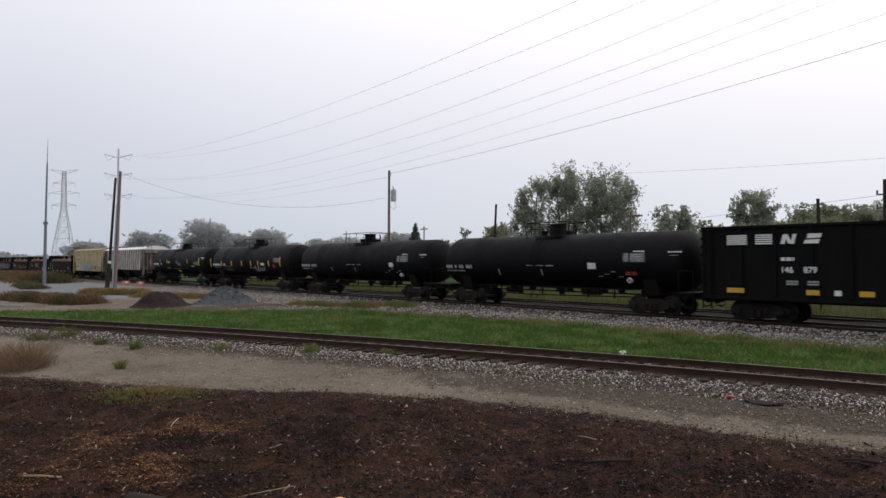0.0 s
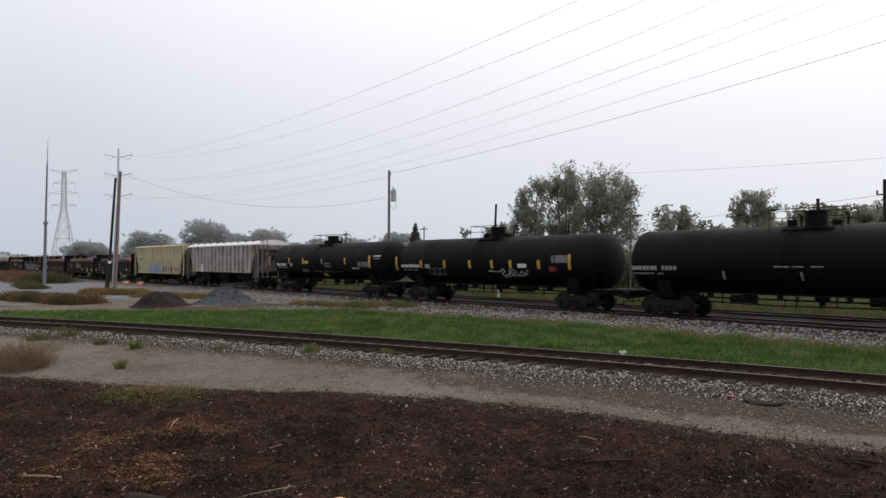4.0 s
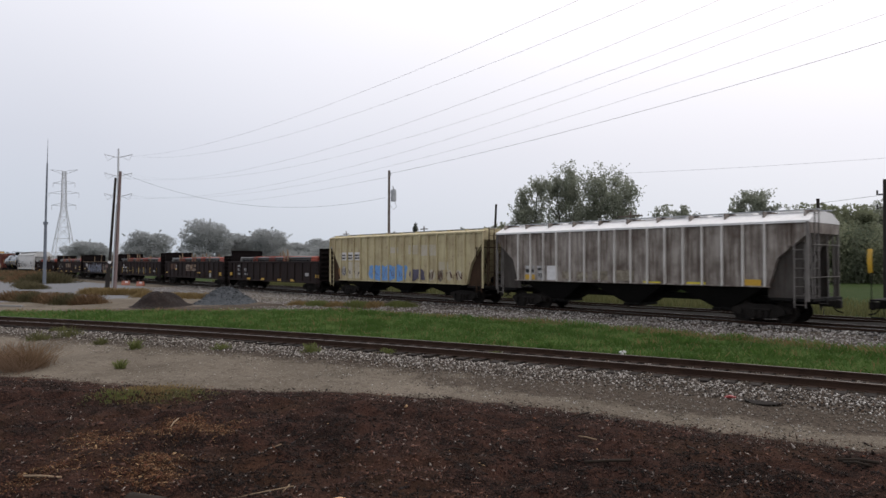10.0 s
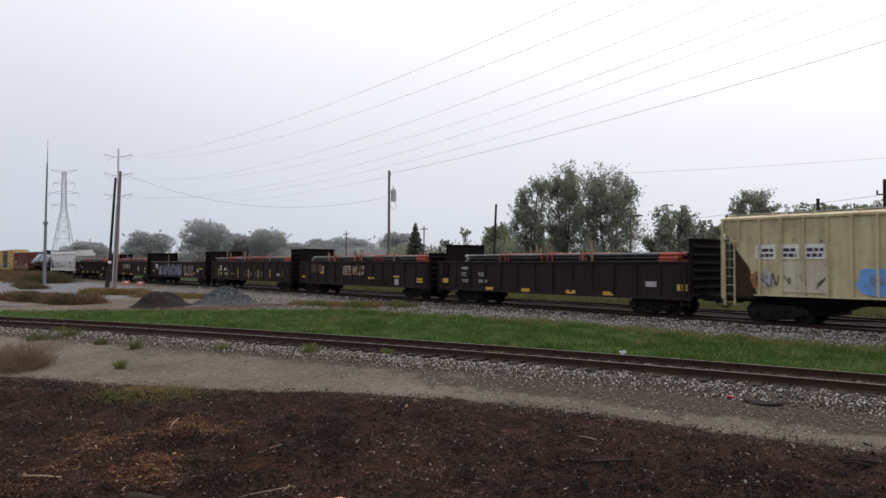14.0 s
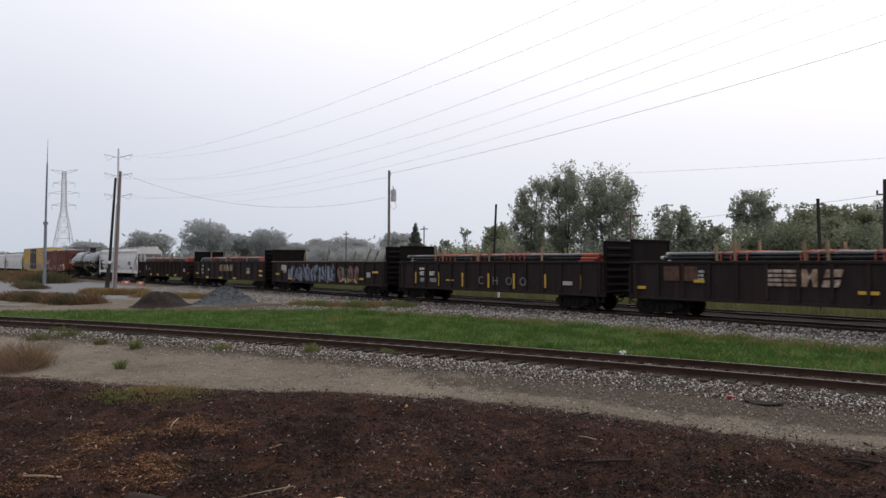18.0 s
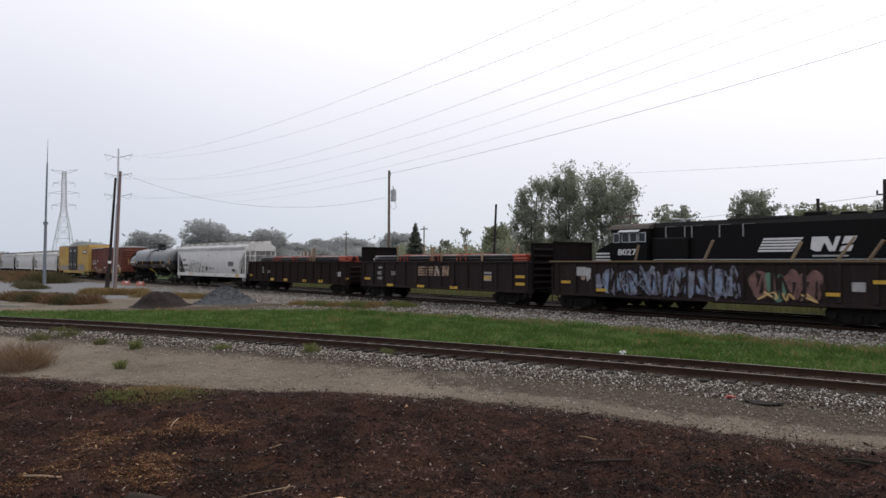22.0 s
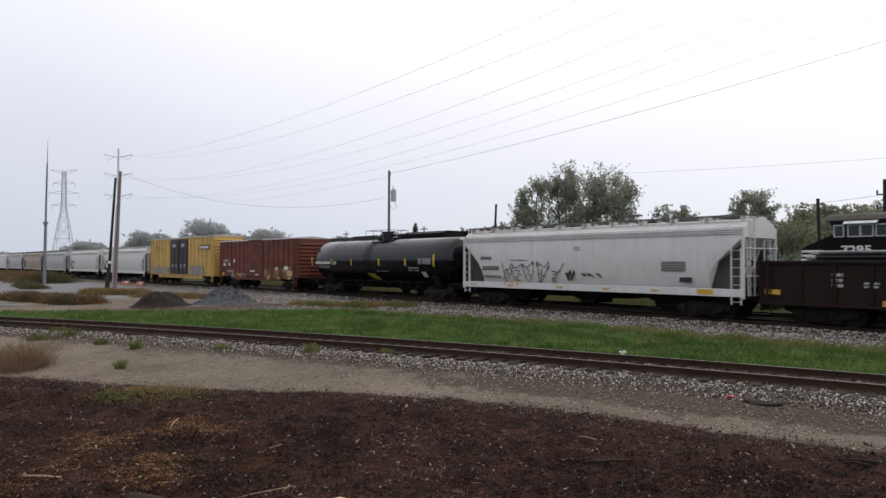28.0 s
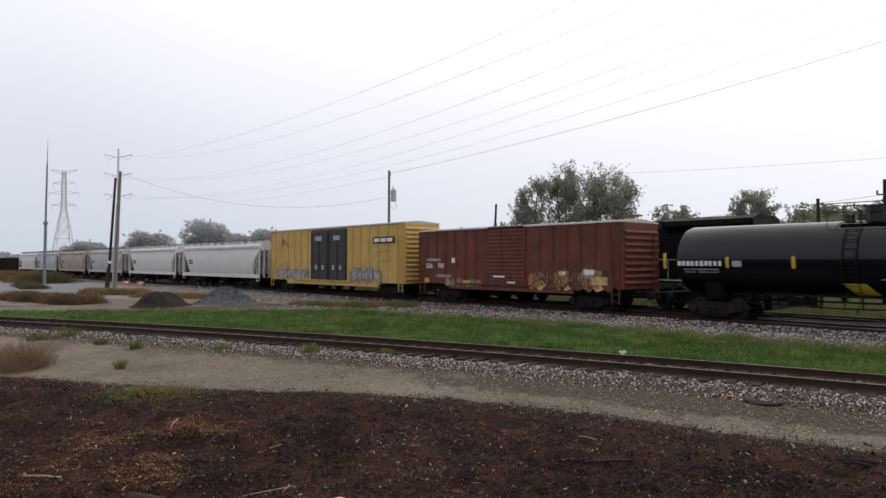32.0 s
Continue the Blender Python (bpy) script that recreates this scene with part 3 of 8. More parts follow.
    dirt = blend(nt, span(nt, fine, 0.52, 0.72, 0, 0.8), dirt, (0.22, 0.20, 0.17))
    dirt = blend(nt, span(nt, noise_node(nt, v, 5.5, 6, 0.75), 0.56, 0.66, 0, 0.75), dirt, (0.042, 0.034, 0.027))
    mulch = blend(nt, span(nt, mid, 0.38, 0.62, 0, 1), (0.0048, 0.0032, 0.0030), (0.036, 0.0175, 0.0128))
    mulch = blend(nt, span(nt, noise_node(nt, v, 26, 4, 0.7), 0.50, 0.60, 0, 0.85), mulch, (0.0050, 0.0032, 0.0030))
    mulch = blend(nt, span(nt, tiny, 0.53, 0.68, 0, 0.85), mulch, (0.088, 0.046, 0.033))
    mulch = blend(nt, span(nt, big, 0.52, 0.72, 0, 0.5), mulch, (0.05, 0.028, 0.014))
    stone = blend(nt, span(nt, fine, 0.35, 0.65, 0, 1), (0.026, 0.0195, 0.0150), (0.090, 0.073, 0.058))
    grass = blend(nt, span(nt, mid, 0.3, 0.7, 0, 1), (0.016, 0.034, 0.008), (0.036, 0.052, 0.016))
    grass = blend(nt, span(nt, big, 0.55, 0.7, 0, 0.6), grass, (0.06, 0.052, 0.026))
    road = blend(nt, span(nt, fine, 0.3, 0.7, 0, 1), (0.112, 0.116, 0.124), (0.172, 0.176, 0.184))
    # shade under the train, put into the stone's colour
    bed_shade = blend(nt, span(nt, fine, 0.35, 0.65, 0, 1), (0.006, 0.0055, 0.005), (0.022, 0.020, 0.018))
    col = blend(nt, layer("stone"), dirt, stone)
    col = blend(nt, layer("mulch"), col, mulch)
    col = blend(nt, layer("grass"), col, grass)
    col = blend(nt, layer("road"), col, road)
    col = blend(nt, layer("bed"), col, bed_shade)
    nt.links.new(col, bs.inputs["Base Color"])
    bs.inputs["Roughness"].default_value = 0.95
    bs.inputs["Specular IOR Level"].default_value = 0.06
    bump_from(nt, bs, fine, 0.6, 0.05)
    me.materials.append(m)
    tagged(new("ground", me), "wet ground of dark mulch, dirt, crushed stone and grass", "ground", kind="structure")


make_ground()


# ---- tracks ----
RAIL = ((-0.070, -0.165), (0.070, -0.165), (0.070, -0.150), (0.012, -0.135), (0.012, -0.045), (0.037, -0.035), (0.037, -0.002), (-0.037, -0.002), (-0.037, -0.035), (-0.012, -0.045), (-0.012, -0.135), (-0.070, -0.150))


def rail_shape(line, off):
    """The rail's outline swept along a line of (x, y, slope); the worn running top is a strip of its own."""
    body, top = Shape(), Shape()
    rings = []
    for x, y, s in line:
        a = math.atan(s)
        nx, ny = -math.sin(a), math.cos(a)
        rings.append([(x + (off + u) * nx, y + (off + u) * ny, z) for u, z in RAIL])
        rings[-1] += [(x + (off + u) * nx, y + (off + u) * ny, z) for u, z in ((-0.030, -0.0015), (-0.030, 0.002), (0.030, 0.002), (0.030, -0.0015))]
    n = len(RAIL)
    body.v = [p for r in rings for p in r[:n]]
    top.v = [p for r in rings for p in r[n:]]
    for k in range(len(rings) - 1):
        body.f += [(k * n + i, k * n + (i + 1) % n, (k + 1) * n + (i + 1) % n, (k + 1) * n + i) for i in range(n)]
        top.f += [(k * 4 + i, k * 4 + (i + 1) % 4, (k + 1) * 4 + (i + 1) % 4, (k + 1) * 4 + i) for i in range(4)]
    return body, top


tie_mesh = Shape().box(-0.115, 0.115, -1.3, 1.3, -0.33, -0.156, 0.015).mesh("tie", "tie_wood")
plate_mesh = Shape().box(-0.09, 0.09, -0.17, 0.17, -0.166, -0.150, 0.004).mesh("tie_plate", "rail_side")


def make_track(label, line, head, joined, wood="tie_wood"):
    tr = thing("railway_track", label, "railway track", Matrix(), kind="structure")
    for off in (-0.7525, 0.7525):
        body, top = rail_shape(line, off)
        r = part("rail", body, "rail_side", tr)
        part("rail_head", top, head, r, "worn running surface")
    rest = Shape()
    for k, (x, y, s) in enumerate(joined):
        rest.add([pose(x, y, 0, 0, 0, math.degrees(math.atan(s))) @ q.co for q in tie_mesh.vertices], [p.vertices[:] for p in tie_mesh.polygons])
    if joined:
        part("ties", rest, wood, tr)["kind"] = "stuff"
    return tr


def make_tracks():
    line = [(x, spur_y(x), spur_slope(x)) for x in np.arange(-75, 60, 0.75)]
    tr = make_track("rusty spur track on wooden ties, curving through weedy stone", line, "rail_dull", [])
    x = -46.0
    random.seed(5)
    while x < 3:
        a = math.atan(spur_slope(x))
        m = pose(x, spur_y(x), random.uniform(-0.008, 0.006), 0, 0, math.degrees(a) + random.uniform(-1.2, 1.2)) @ Matrix.Translation((0, random.uniform(-0.05, 0.05), 0))
        part("tie", tie_mesh, None, tr, at=m)
        for off in (-0.7525, 0.7525):
            part("tie_plate", plate_mesh, None, tr, at=m @ Matrix.Translation((0, off, 0.002)))
        x += 0.54 * math.cos(a)
    for y, lab in ((MAIN_Y, "main line track with shiny rails on grey crushed stone"), (FAR_Y, "second main line track behind the first")):
        make_track(lab, [(x, y, 0.0) for x in (-420, -200, -100, -50, 0, 60)], "rail_head", [(x, y, 0.0) for x in np.arange(-200, 25, 0.54)], "tie_shade")


make_tracks()


# ---- rolling stock: origin at the middle on top of the rail, x forward, -y the near side ----
WHEELS, ENGINE_WHEELS = [], []


def wheelset_shape(r, axle=1.0):
    s = Shape()
    for sy in (-1, 1):
        n = 24
        prof = [(0.66, r + 0.03), (0.69, r + 0.03), (0.70, r), (0.80, r - 0.006), (0.80, r - 0.07), (0.76, r - 0.09), (0.76, 0.17), (0.82, 0.15), (0.82, 0.0)]
        rings = [[(rad * math.sin(2 * math.pi * i / n), sy * y, rad * math.cos(2 * math.pi * i / n)) for i in range(n)] for y, rad in prof]
        s.add([p for r_ in rings for p in r_], [(k * n + i, k * n + (i + 1) % n, (k + 1) * n + (i + 1) % n, (k + 1) * n + i) for k in range(len(prof) - 1) for i in range(n)])
        for k in range(3):
            t = 2.1 * k
            s.tube((0.09 * math.sin(t), sy * axle, 0.09 * math.cos(t)), (0.09 * math.sin(t), sy * (axle + 0.13), 0.09 * math.cos(t)), 0.02, 5)
    s.tube((0, -axle - 0.1, 0), (0, axle + 0.1, 0), 0.075, 10)
    return s


def side_frame_shape(sy):
    y0, y1 = sorted((sy * 0.94, sy * 1.08))
    s = Shape().prism_y([(-1.22, 0.60), (-1.22, 0.40), (-0.98, 0.36), (-0.80, 0.33), (-0.42, 0.17), (0.42, 0.17), (0.80, 0.33), (0.98, 0.36), (1.22, 0.40), (1.22, 0.60), (1.02, 0.66), (0.5, 0.76), (-0.5, 0.76), (-1.02, 0.66)], y0, y1)
    for x in (-0.26, 0, 0.26):
        s.tube((x, sy * 1.12, 0.24), (x, sy * 1.12, 0.50), 0.085, 8)
    for x in (-0.89, 0.89):
        s.tube((x, sy * 1.05, 0.457), (x, sy * 1.17, 0.457), 0.14, 12)
    s.box(-0.42, 0.42, *sorted((sy * 1.06, sy * 1.15)), 0.50, 0.58, 0.02)
    return s


TRUCK = {
    "bolster": Shape().box(-0.2, 0.2, -1.05, 1.05, 0.46, 0.70, 0.03).tube((0, 0, 0.68), (0, 0, 0.82), 0.22, 14).mesh("truck", "truck_steel"),
    "near": side_frame_shape(-1).mesh("side_frame", "truck_steel", radians(35)),
    "far": side_frame_shape(1).mesh("side_frame", "truck_steel", radians(35)),
    "wheelset": wheelset_shape(0.457).mesh("wheelset", "wheel_steel", radians(35)),
    "coupler": Shape().box(-0.35, 0.28, -0.11, 0.11, 0.72, 0.98, 0.03).box(0.24, 0.46, -0.18, 0.14, 0.66, 1.02, 0.05).tube((0.1, -0.4, 0.85), (0.05, -1.2, 0.9), 0.02, 6).mesh("coupler", "truck_steel"),
    "hose": Shape().path([(0.0, 0.2, 0.8), (0.2, 0.22, 0.55), (0.45, 0.2, 0.48)], 0.03, 6).mesh("brake_hose", "under_black"),
}


def running_gear(car, half, pivot, sill=True, sill_z=0.80):
    for sx in (-1, 1):
        t = part("truck", TRUCK["bolster"], None, car, at=Matrix.Translation((sx * pivot, 0, 0)))
        part("side_frame", TRUCK["near"], None, t)
        part("side_frame", TRUCK["far"], None, t)
        for k, dx in enumerate((-0.89, 0.89)):
            WHEELS.append((k, part("wheelset", TRUCK["wheelset"], None, t, at=Matrix.Translation((dx, 0, 0.457)))))
        m = pose(sx * half, 0, 0, 0, 0, 0 if sx > 0 else 180)
        part("coupler", TRUCK["coupler"], None, car, at=m)
        part("brake_hose", TRUCK["hose"], None, car, at=m)
    if sill:
        part("centre_sill", Shape().box(-half, half, -0.33, 0.33, sill_z, sill_z + 0.28, 0.02), "under_black", car)


def plate(car, name, x0, x1, z0, z1, mat, y=-1.556, label=""):
    return part(name, Shape().box(x0, x1, y - 0.006, y + 0.004, z0, z1), mat, car, label)


def bars(car, x0, x1, z0, z1, mat, rows=1, y=-1.556, seed=1, name="lettering"):
    """Writing too small to read: short bars in rows."""
    rng = random.Random(seed)
    s = Shape()
    h = (z1 - z0) / (rows * 1.6)
    for k in range(rows):
        x, z = x0, z0 + k * 1.6 * h
        while x < x1 - 0.02:
            w = min(rng.uniform(0.5, 1.6) * h + 0.05, x1 - x)
            s.box(x, x + w, y - 0.006, y + 0.004, z, z + h)
            x += w + 0.35 * h
    ob = part(name, s, mat, car)
    ob["kind"] = "stuff"
    return ob


def words(car, text, size, x, z, mat, y=-1.56, bold=0.006):
    return part("number", writing(text, size, mat, "number", bold), None, car, at=Matrix.Translation((x, y, z)))


def curved(keys, n):
    """A smooth line through a few points of a plane."""
    out = []
    for i in range(len(keys) - 1):
        a, b, c, d = keys[max(i - 1, 0)], keys[i], keys[i + 1], keys[min(i + 2, len(keys) - 1)]
        for j in range(n):
            t = j / n
            out.append(0.5 * (2 * b + (c - a) * t + (2 * a - 5 * b + 4 * c - d) * t * t + (3 * b - a - 3 * c + d) * t ** 3))
    return out + [keys[-1]]


def bubbles(car, name, x0, x1, z0, z1, letters, mats, y, seed, square=3.0, label="", fat=1.0):
    """Sprayed bubble letters: rounded uneven shapes, side by side."""
    rng = random.Random(seed)
    step = (x1 - x0) / letters
    for k in range(letters):
        cx = x0 + (k + 0.5) * step
        rx, rz = fat * step * rng.uniform(0.46, 0.58), (z1 - z0) * rng.uniform(0.42, 0.52)
        cz = (z0 + z1) / 2 + rng.uniform(-0.06, 0.06) * (z1 - z0)
        p1, p2, lean = rng.uniform(0, 6.28), rng.uniform(0, 6.28), rng.uniform(-0.25, 0.25)
        pts = []
        for i in range(28):
            t = 2 * math.pi * i / 28
            c, s_ = math.cos(t), math.sin(t)
            m = (abs(c) ** square + abs(s_) ** square) ** (-1 / square) * (1 + 0.10 * math.sin(3 * t + p1) + 0.07 * math.sin(5 * t + p2))
            pts.append((cx + rx * m * c + lean * rz * m * s_, cz + rz * m * s_))
        yy = y - 0.0012 * (k % 3)
        part(name, Shape().prism_y(pts, yy - 0.004, yy), mats[k % len(mats)], car, label)


def strokes(car, name, x0, x1, z0, z1, letters, mat, y, seed, width=0.10, zig=5, depth=0.004, flow=False):
    """Sprayed letters: each a bent thick line."""
    rng = random.Random(seed)
    step = (x1 - x0) / letters
    for k in range(letters):
        a = x0 + k * step
        keys = [Vector((a + rng.uniform(0.0, 1.0) * step, z0 + (z1 - z0) * (rng.uniform(0.0, 0.3) if i % 2 else rng.uniform(0.65, 1.0)))) for i in range(max(4, zig - 3))]
        if flow:
            n = max(4, zig - 3)
            keys = [Vector((x0 + (x1 - x0) * (i + rng.uniform(-0.3, 0.3)) / (n - 1), z0 + (z1 - z0) * ((0.5 - 0.5 * math.cos(1.9 * i + 2.1 * k)) * rng.uniform(0.7, 1.0)))) for i in range(n)]
        pts = curved(keys, 4)
        zig_ = len(pts)
        s, rows = Shape(), []
        for i, p in enumerate(pts):
            d = pts[min(i + 1, zig_ - 1)] - pts[max(i - 1, 0)]
            d = d.normalized() if d.length > 0.005 else Vector((1, 0))
            w = width * (0.95 + 0.3 * math.sin(1.3 * i + k))
            q = Vector((-d.y, d.x)) * w * 0.5
            rows.append((p + q, p - q))
        for i, (p, q) in enumerate(rows):
            yy = y - depth - 0.0012 * (i % 3)
            s.v += [(p.x, yy, p.y), (q.x, yy, q.y), (p.x, yy + 0.003, p.y), (q.x, yy + 0.003, q.y)]
        for i in range(zig_ - 1):
            o = 4 * i
            s.f += [(o, o + 1, o + 5, o + 4), (o + 2, o + 6, o + 7, o + 3), (o, o + 4, o + 6, o + 2), (o + 1, o + 3, o + 7, o + 5)]
        o = 4 * (zig_ - 1)
        s.f += [(0, 2, 3, 1), (o, o + 1, o + 3, o + 2)]
        made = part(name, s, mat, car)
    return made


def trace(car, name, keys, width, mat, y):
    """One sprayed line through a few points of the side."""
    pts = curved([Vector(k) for k in keys], 4)
    s = Shape()
    for i, p in enumerate(pts):
        d = (pts[min(i + 1, len(pts) - 1)] - pts[max(i - 1, 0)]).normalized()
        q = Vector((-d.y, d.x)) * width * (0.5 + 0.12 * math.sin(1.7 * i))
        s.v += [(p.x + q.x, y, p.y + q.y), (p.x - q.x, y, p.y - q.y), (p.x + q.x, y + 0.003, p.y + q.y), (p.x - q.x, y + 0.003, p.y - q.y)]
    n = 4 * (len(pts) - 1)
    for o in range(0, n, 4):
        s.f += [(o, o + 1, o + 5, o + 4), (o + 2, o + 6, o + 7, o + 3), (o, o + 4, o + 6, o + 2), (o + 1, o + 3, o + 7, o + 5)]
    s.f += [(0, 2, 3, 1), (n, n + 1, n + 3, n + 2)]
    return part(name, s, mat, car)


def pieces(name, shapes, mat, parent, label=""):
    """Alike small parts, each an object of its own."""
    return [part(name, s, mat, parent, label) for s in shapes]


def ladder_shape(x, y, z0, z1, w=0.42, step=0.36, along="x"):
    s = Shape()
    for k in (-0.5, 0.5):
        d = (k * w, 0) if along == "x" else (0, k * w)
        s.box(x + d[0] - 0.025, x + d[0] + 0.025, y + d[1] - 0.02, y + d[1] + 0.02, z0, z1)
    z = z0 + 0.12
    while z < z1:
        a, b = ((x - w / 2, y, z), (x + w / 2, y, z)) if along == "x" else ((x, y - w / 2, z), (x, y + w / 2, z))
        s.tube(a, b, 0.014, 5)
        z += step
    return s


def shell_patch(R, zc, x0, x1, z0, z1, out=0.006, n=5):
    s = Shape()
    zs = [z0 + (z1 - z0) * i / n for i in range(n + 1)]
    v = []
    for z in zs:
        for rr in (R + out, R - 0.01):
            y = -math.sqrt(max(0.0, rr * rr - (z - zc) ** 2))
            v += [(x0, y, z), (x1, y, z)]
    f = []
    for i in range(n):
        a, b = i * 4, i * 4 + 4
        f += [(a, a + 1, b + 1, b), (a + 2, b + 2, b + 3, a + 3), (a, b, b + 2, a + 2), (a + 1, a + 3, b + 3, b + 1)]
    f += [(0, 2, 3, 1), (n * 4, n * 4 + 1, n * 4 + 3, n * 4 + 2)]
    return s.add(v, f)


def tank_car(label, x, mat, R=1.43, zc=2.56, half=8.3, stripes=(), manway=-0.1, rail_box=True, extra=None):
    car = thing("tank_car", label, "tank car", pose(x, MAIN_Y, 0), "cars of the passing freight train")
    running_gear(car, half + 0.45, 6.35, sill=False)
    prof = []
    for i in range(7):
        t = math.pi / 2 * i / 6
        prof.append((-half - 0.62 * math.cos(t) + 0.62, max(0.02, R * math.sin(t))))
    body = [(a, r) for a, r in prof]
    for xs in (-5.4, -2.7, 0, 2.7, 5.4):
        body += [(xs - 0.05, R), (xs - 0.04, R + 0.008), (xs + 0.04, R + 0.008), (xs + 0.05, R)]
    body += [(-a, r) for a, r in prof[::-1]]
    part("tank_shell", Shape().spin_x(body, 56, 0, zc), mat, car, smooth=radians(20))
    for sx in (-1, 1):
        part("saddle", Shape().prism_x([(-1.2, zc - R + 0.55), (-0.9, 0.95), (0.9, 0.95), (1.2, zc - R + 0.55), (0.6, zc - R - 0.02), (-0.6, zc - R - 0.02)], sx * 6.35 - 0.35, sx * 6.35 + 0.35), "under_black", car)
        a, b = sorted((sx * 5.3, sx * (half + 0.5)))
        part("stub_sill", Shape().box(a, b, -0.3, 0.3, 0.78, 1.12, 0.02), "under_black", car)
        a, b = sorted((sx * (half - 0.35), sx * (half + 0.45)))
        part("end_platform", Shape().box(a, b, -1.5, 1.5, 1.08, 1.14, 0.01), "under_black", car)
        for sy in (-1, 1):
            h = Shape()
            h.path([(sx * (half + 0.4), sy * 1.45, 1.14), (sx * (half + 0.4), sy * 1.45, 2.1), (sx * (half - 0.3), sy * 1.45, 2.1), (sx * (half - 0.3), sy * 1.45, 1.14)], 0.02)
            h.box(*sorted((sx * half, sx * (half + 0.4))), sy * 1.42 - 0.06, sy * 1.42 + 0.06, 0.45, 0.5)
            h.path([(sx * half, sy * 1.45, 1.1), (sx * half, sy * 1.45, 0.47)], 0.018)
            h.path([(sx * (half + 0.4), sy * 1.45, 1.1), (sx * (half + 0.4), sy * 1.45, 0.47)], 0.018)
            part("end_handrail", h, "under_black", car)
    # running rod, outlet and brake gear below
    part("running_rod", Shape().path([(-5.4, -1.1, 1.16), (5.4, -1.1, 1.16)], 0.025), "under_black", car)
    part("outlet_valve", Shape().tube((0.1, 0, zc - R + 0.05), (0.1, 0, zc - R - 0.22), 0.28, 14).tube((0.1, 0, zc - R - 0.2), (0.1, 0, zc - R - 0.4), 0.12, 10), "under_black", car)
    part("brake_rod", Shape().path([(-5.2, -0.75, 0.78), (-1.5, -0.75, 0.70), (1.6, -0.75, 0.74), (5.2, -0.75, 0.80)], 0.03).path([(-5.3, 0.5, 0.88), (5.3, 0.5, 0.88)], 0.04), "under_black", car)
    part("brake_cylinder", Shape().tube((-3.4, -0.55, 0.92), (-2.5, -0.55, 0.92), 0.17, 12).box(-2.5, -2.3, -0.7, -0.4, 0.70, 1.1, 0.02), "under_black", car)
    pieces("rod_hanger", [Shape().box(xx - 0.025, xx + 0.025, -0.78, -0.70, 0.68, 1.22) for xx in (-4.6, -3.7, -0.6, 0.9, 2.5, 4.1)], "under_black", car)
    part("brake_reservoir", Shape().tube((2.0, -0.5, 1.0), (3.1, -0.5, 1.0), 0.2, 12), "under_black", car)
    pieces("pipe_hanger", [Shape().box(xx - 0.03, xx + 0.03, -1.12, -0.6, 0.92, 1.2) for xx in (-4.2, -2.6, -1.2, 1.4, 3.6, 4.6)], "under_black", car)
    # top fittings
    top = zc + R
    dome = part("manway_housing", Shape().tube((manway, 0, top - 0.1), (manway, 0, top + 0.52), 0.42, 18).tube((manway, 0, top + 0.52), (manway, 0, top + 0.58), 0.47, 18), mat, car)
    part("nozzle", Shape().tube((manway - 0.95, 0, top - 0.1), (manway - 0.95, 0, top + 0.25), 0.2, 12), mat, car)
    pieces("vent_pipe", [Shape().path([(manway + q, 0.1, top - 0.05), (manway + q, 0.1, top + 0.42), (manway + q - 0.12, 0.1, top + 0.5)], 0.05, 7) for q in (-0.62, 1.15)], mat, car)
    part("valve_box", Shape().box(manway + 0.65, manway + 1.0, -0.2, 0.2, top - 0.05, top + 0.2, 0.03), mat, car)
    pieces("top_platform", [Shape().box(manway - 1.1, manway + 0.9, y, y + 0.22, top - 0.10, top - 0.075) for y in (-0.80, 0.58)], "under_black", car)
    posts, rails = [], []
    for sy in (-1, 1):
        for xx in (manway - 1.5, manway - 0.55, manway + 0.4, manway + 1.25):
            posts.append(Shape().tube((xx, sy * 0.87, top - 0.35), (xx, sy * 0.87, top + 0.66), 0.016, 5))
        for h, r in ((0.66, 0.018), (0.3, 0.014)):
            rails.append(Shape().path([(manway - 1.5, sy * 0.87, top + h), (manway + 1.25, sy * 0.87, top + h)], r))
    for xx in (manway - 1.5, manway + 1.25):
        rails.append(Shape().path([(xx, -0.87, top + 0.66), (xx, 0.87, top + 0.66)], 0.018))
    pieces("handrail_post", posts, "under_black", car)
    pieces("platform_handrail", rails, "under_black", car)
    lad = Shape()
    for k in (-0.24, 0.24):
        pts = [(manway - 0.5 + k, -(R + 0.1) * math.cos(a), zc + (R + 0.1) * math.sin(a)) for a in (-0.9, -0.5, -0.1, 0.3, 0.65, 0.95)]
        lad.path([(manway - 0.5 + k, -1.45, 0.6)] + pts, 0.022)
    for i in range(9):
        a = -0.9 + i * 0.23
        lad.tube((manway - 0.74, -(R + 0.1) * math.cos(a), zc + (R + 0.1) * math.sin(a)), (manway - 0.26, -(R + 0.1) * math.cos(a), zc + (R + 0.1) * math.sin(a)), 0.016, 5)
    part("ladder", lad, "under_black", car)
    for (xs, w, z0, z1, m) in stripes:
        part("reflective_stripe", shell_patch(R, zc, xs - w / 2, xs + w / 2, z0, z1), m, car)
    return car


def shell_trace(car, name, keys, width, mat, R=1.43, zc=2.56):
    """One sprayed line through a few points, lying on the round shell."""
    pts = curved([Vector(k) for k in keys], 4)
    s = Shape()
    for i, p in enumerate(pts):
        d = (pts[min(i + 1, len(pts) - 1)] - pts[max(i - 1, 0)]).normalized()
        q = Vector((-d.y, d.x)) * width * (0.5 + 0.14 * math.sin(1.7 * i))
        for out in (0.010, 0.004):
            for e in (p + q, p - q):
                s.v.append((e.x, -math.sqrt(max(0.0, (R + out) ** 2 - (e.y - zc) ** 2)), e.y))
    n = 4 * (len(pts) - 1)
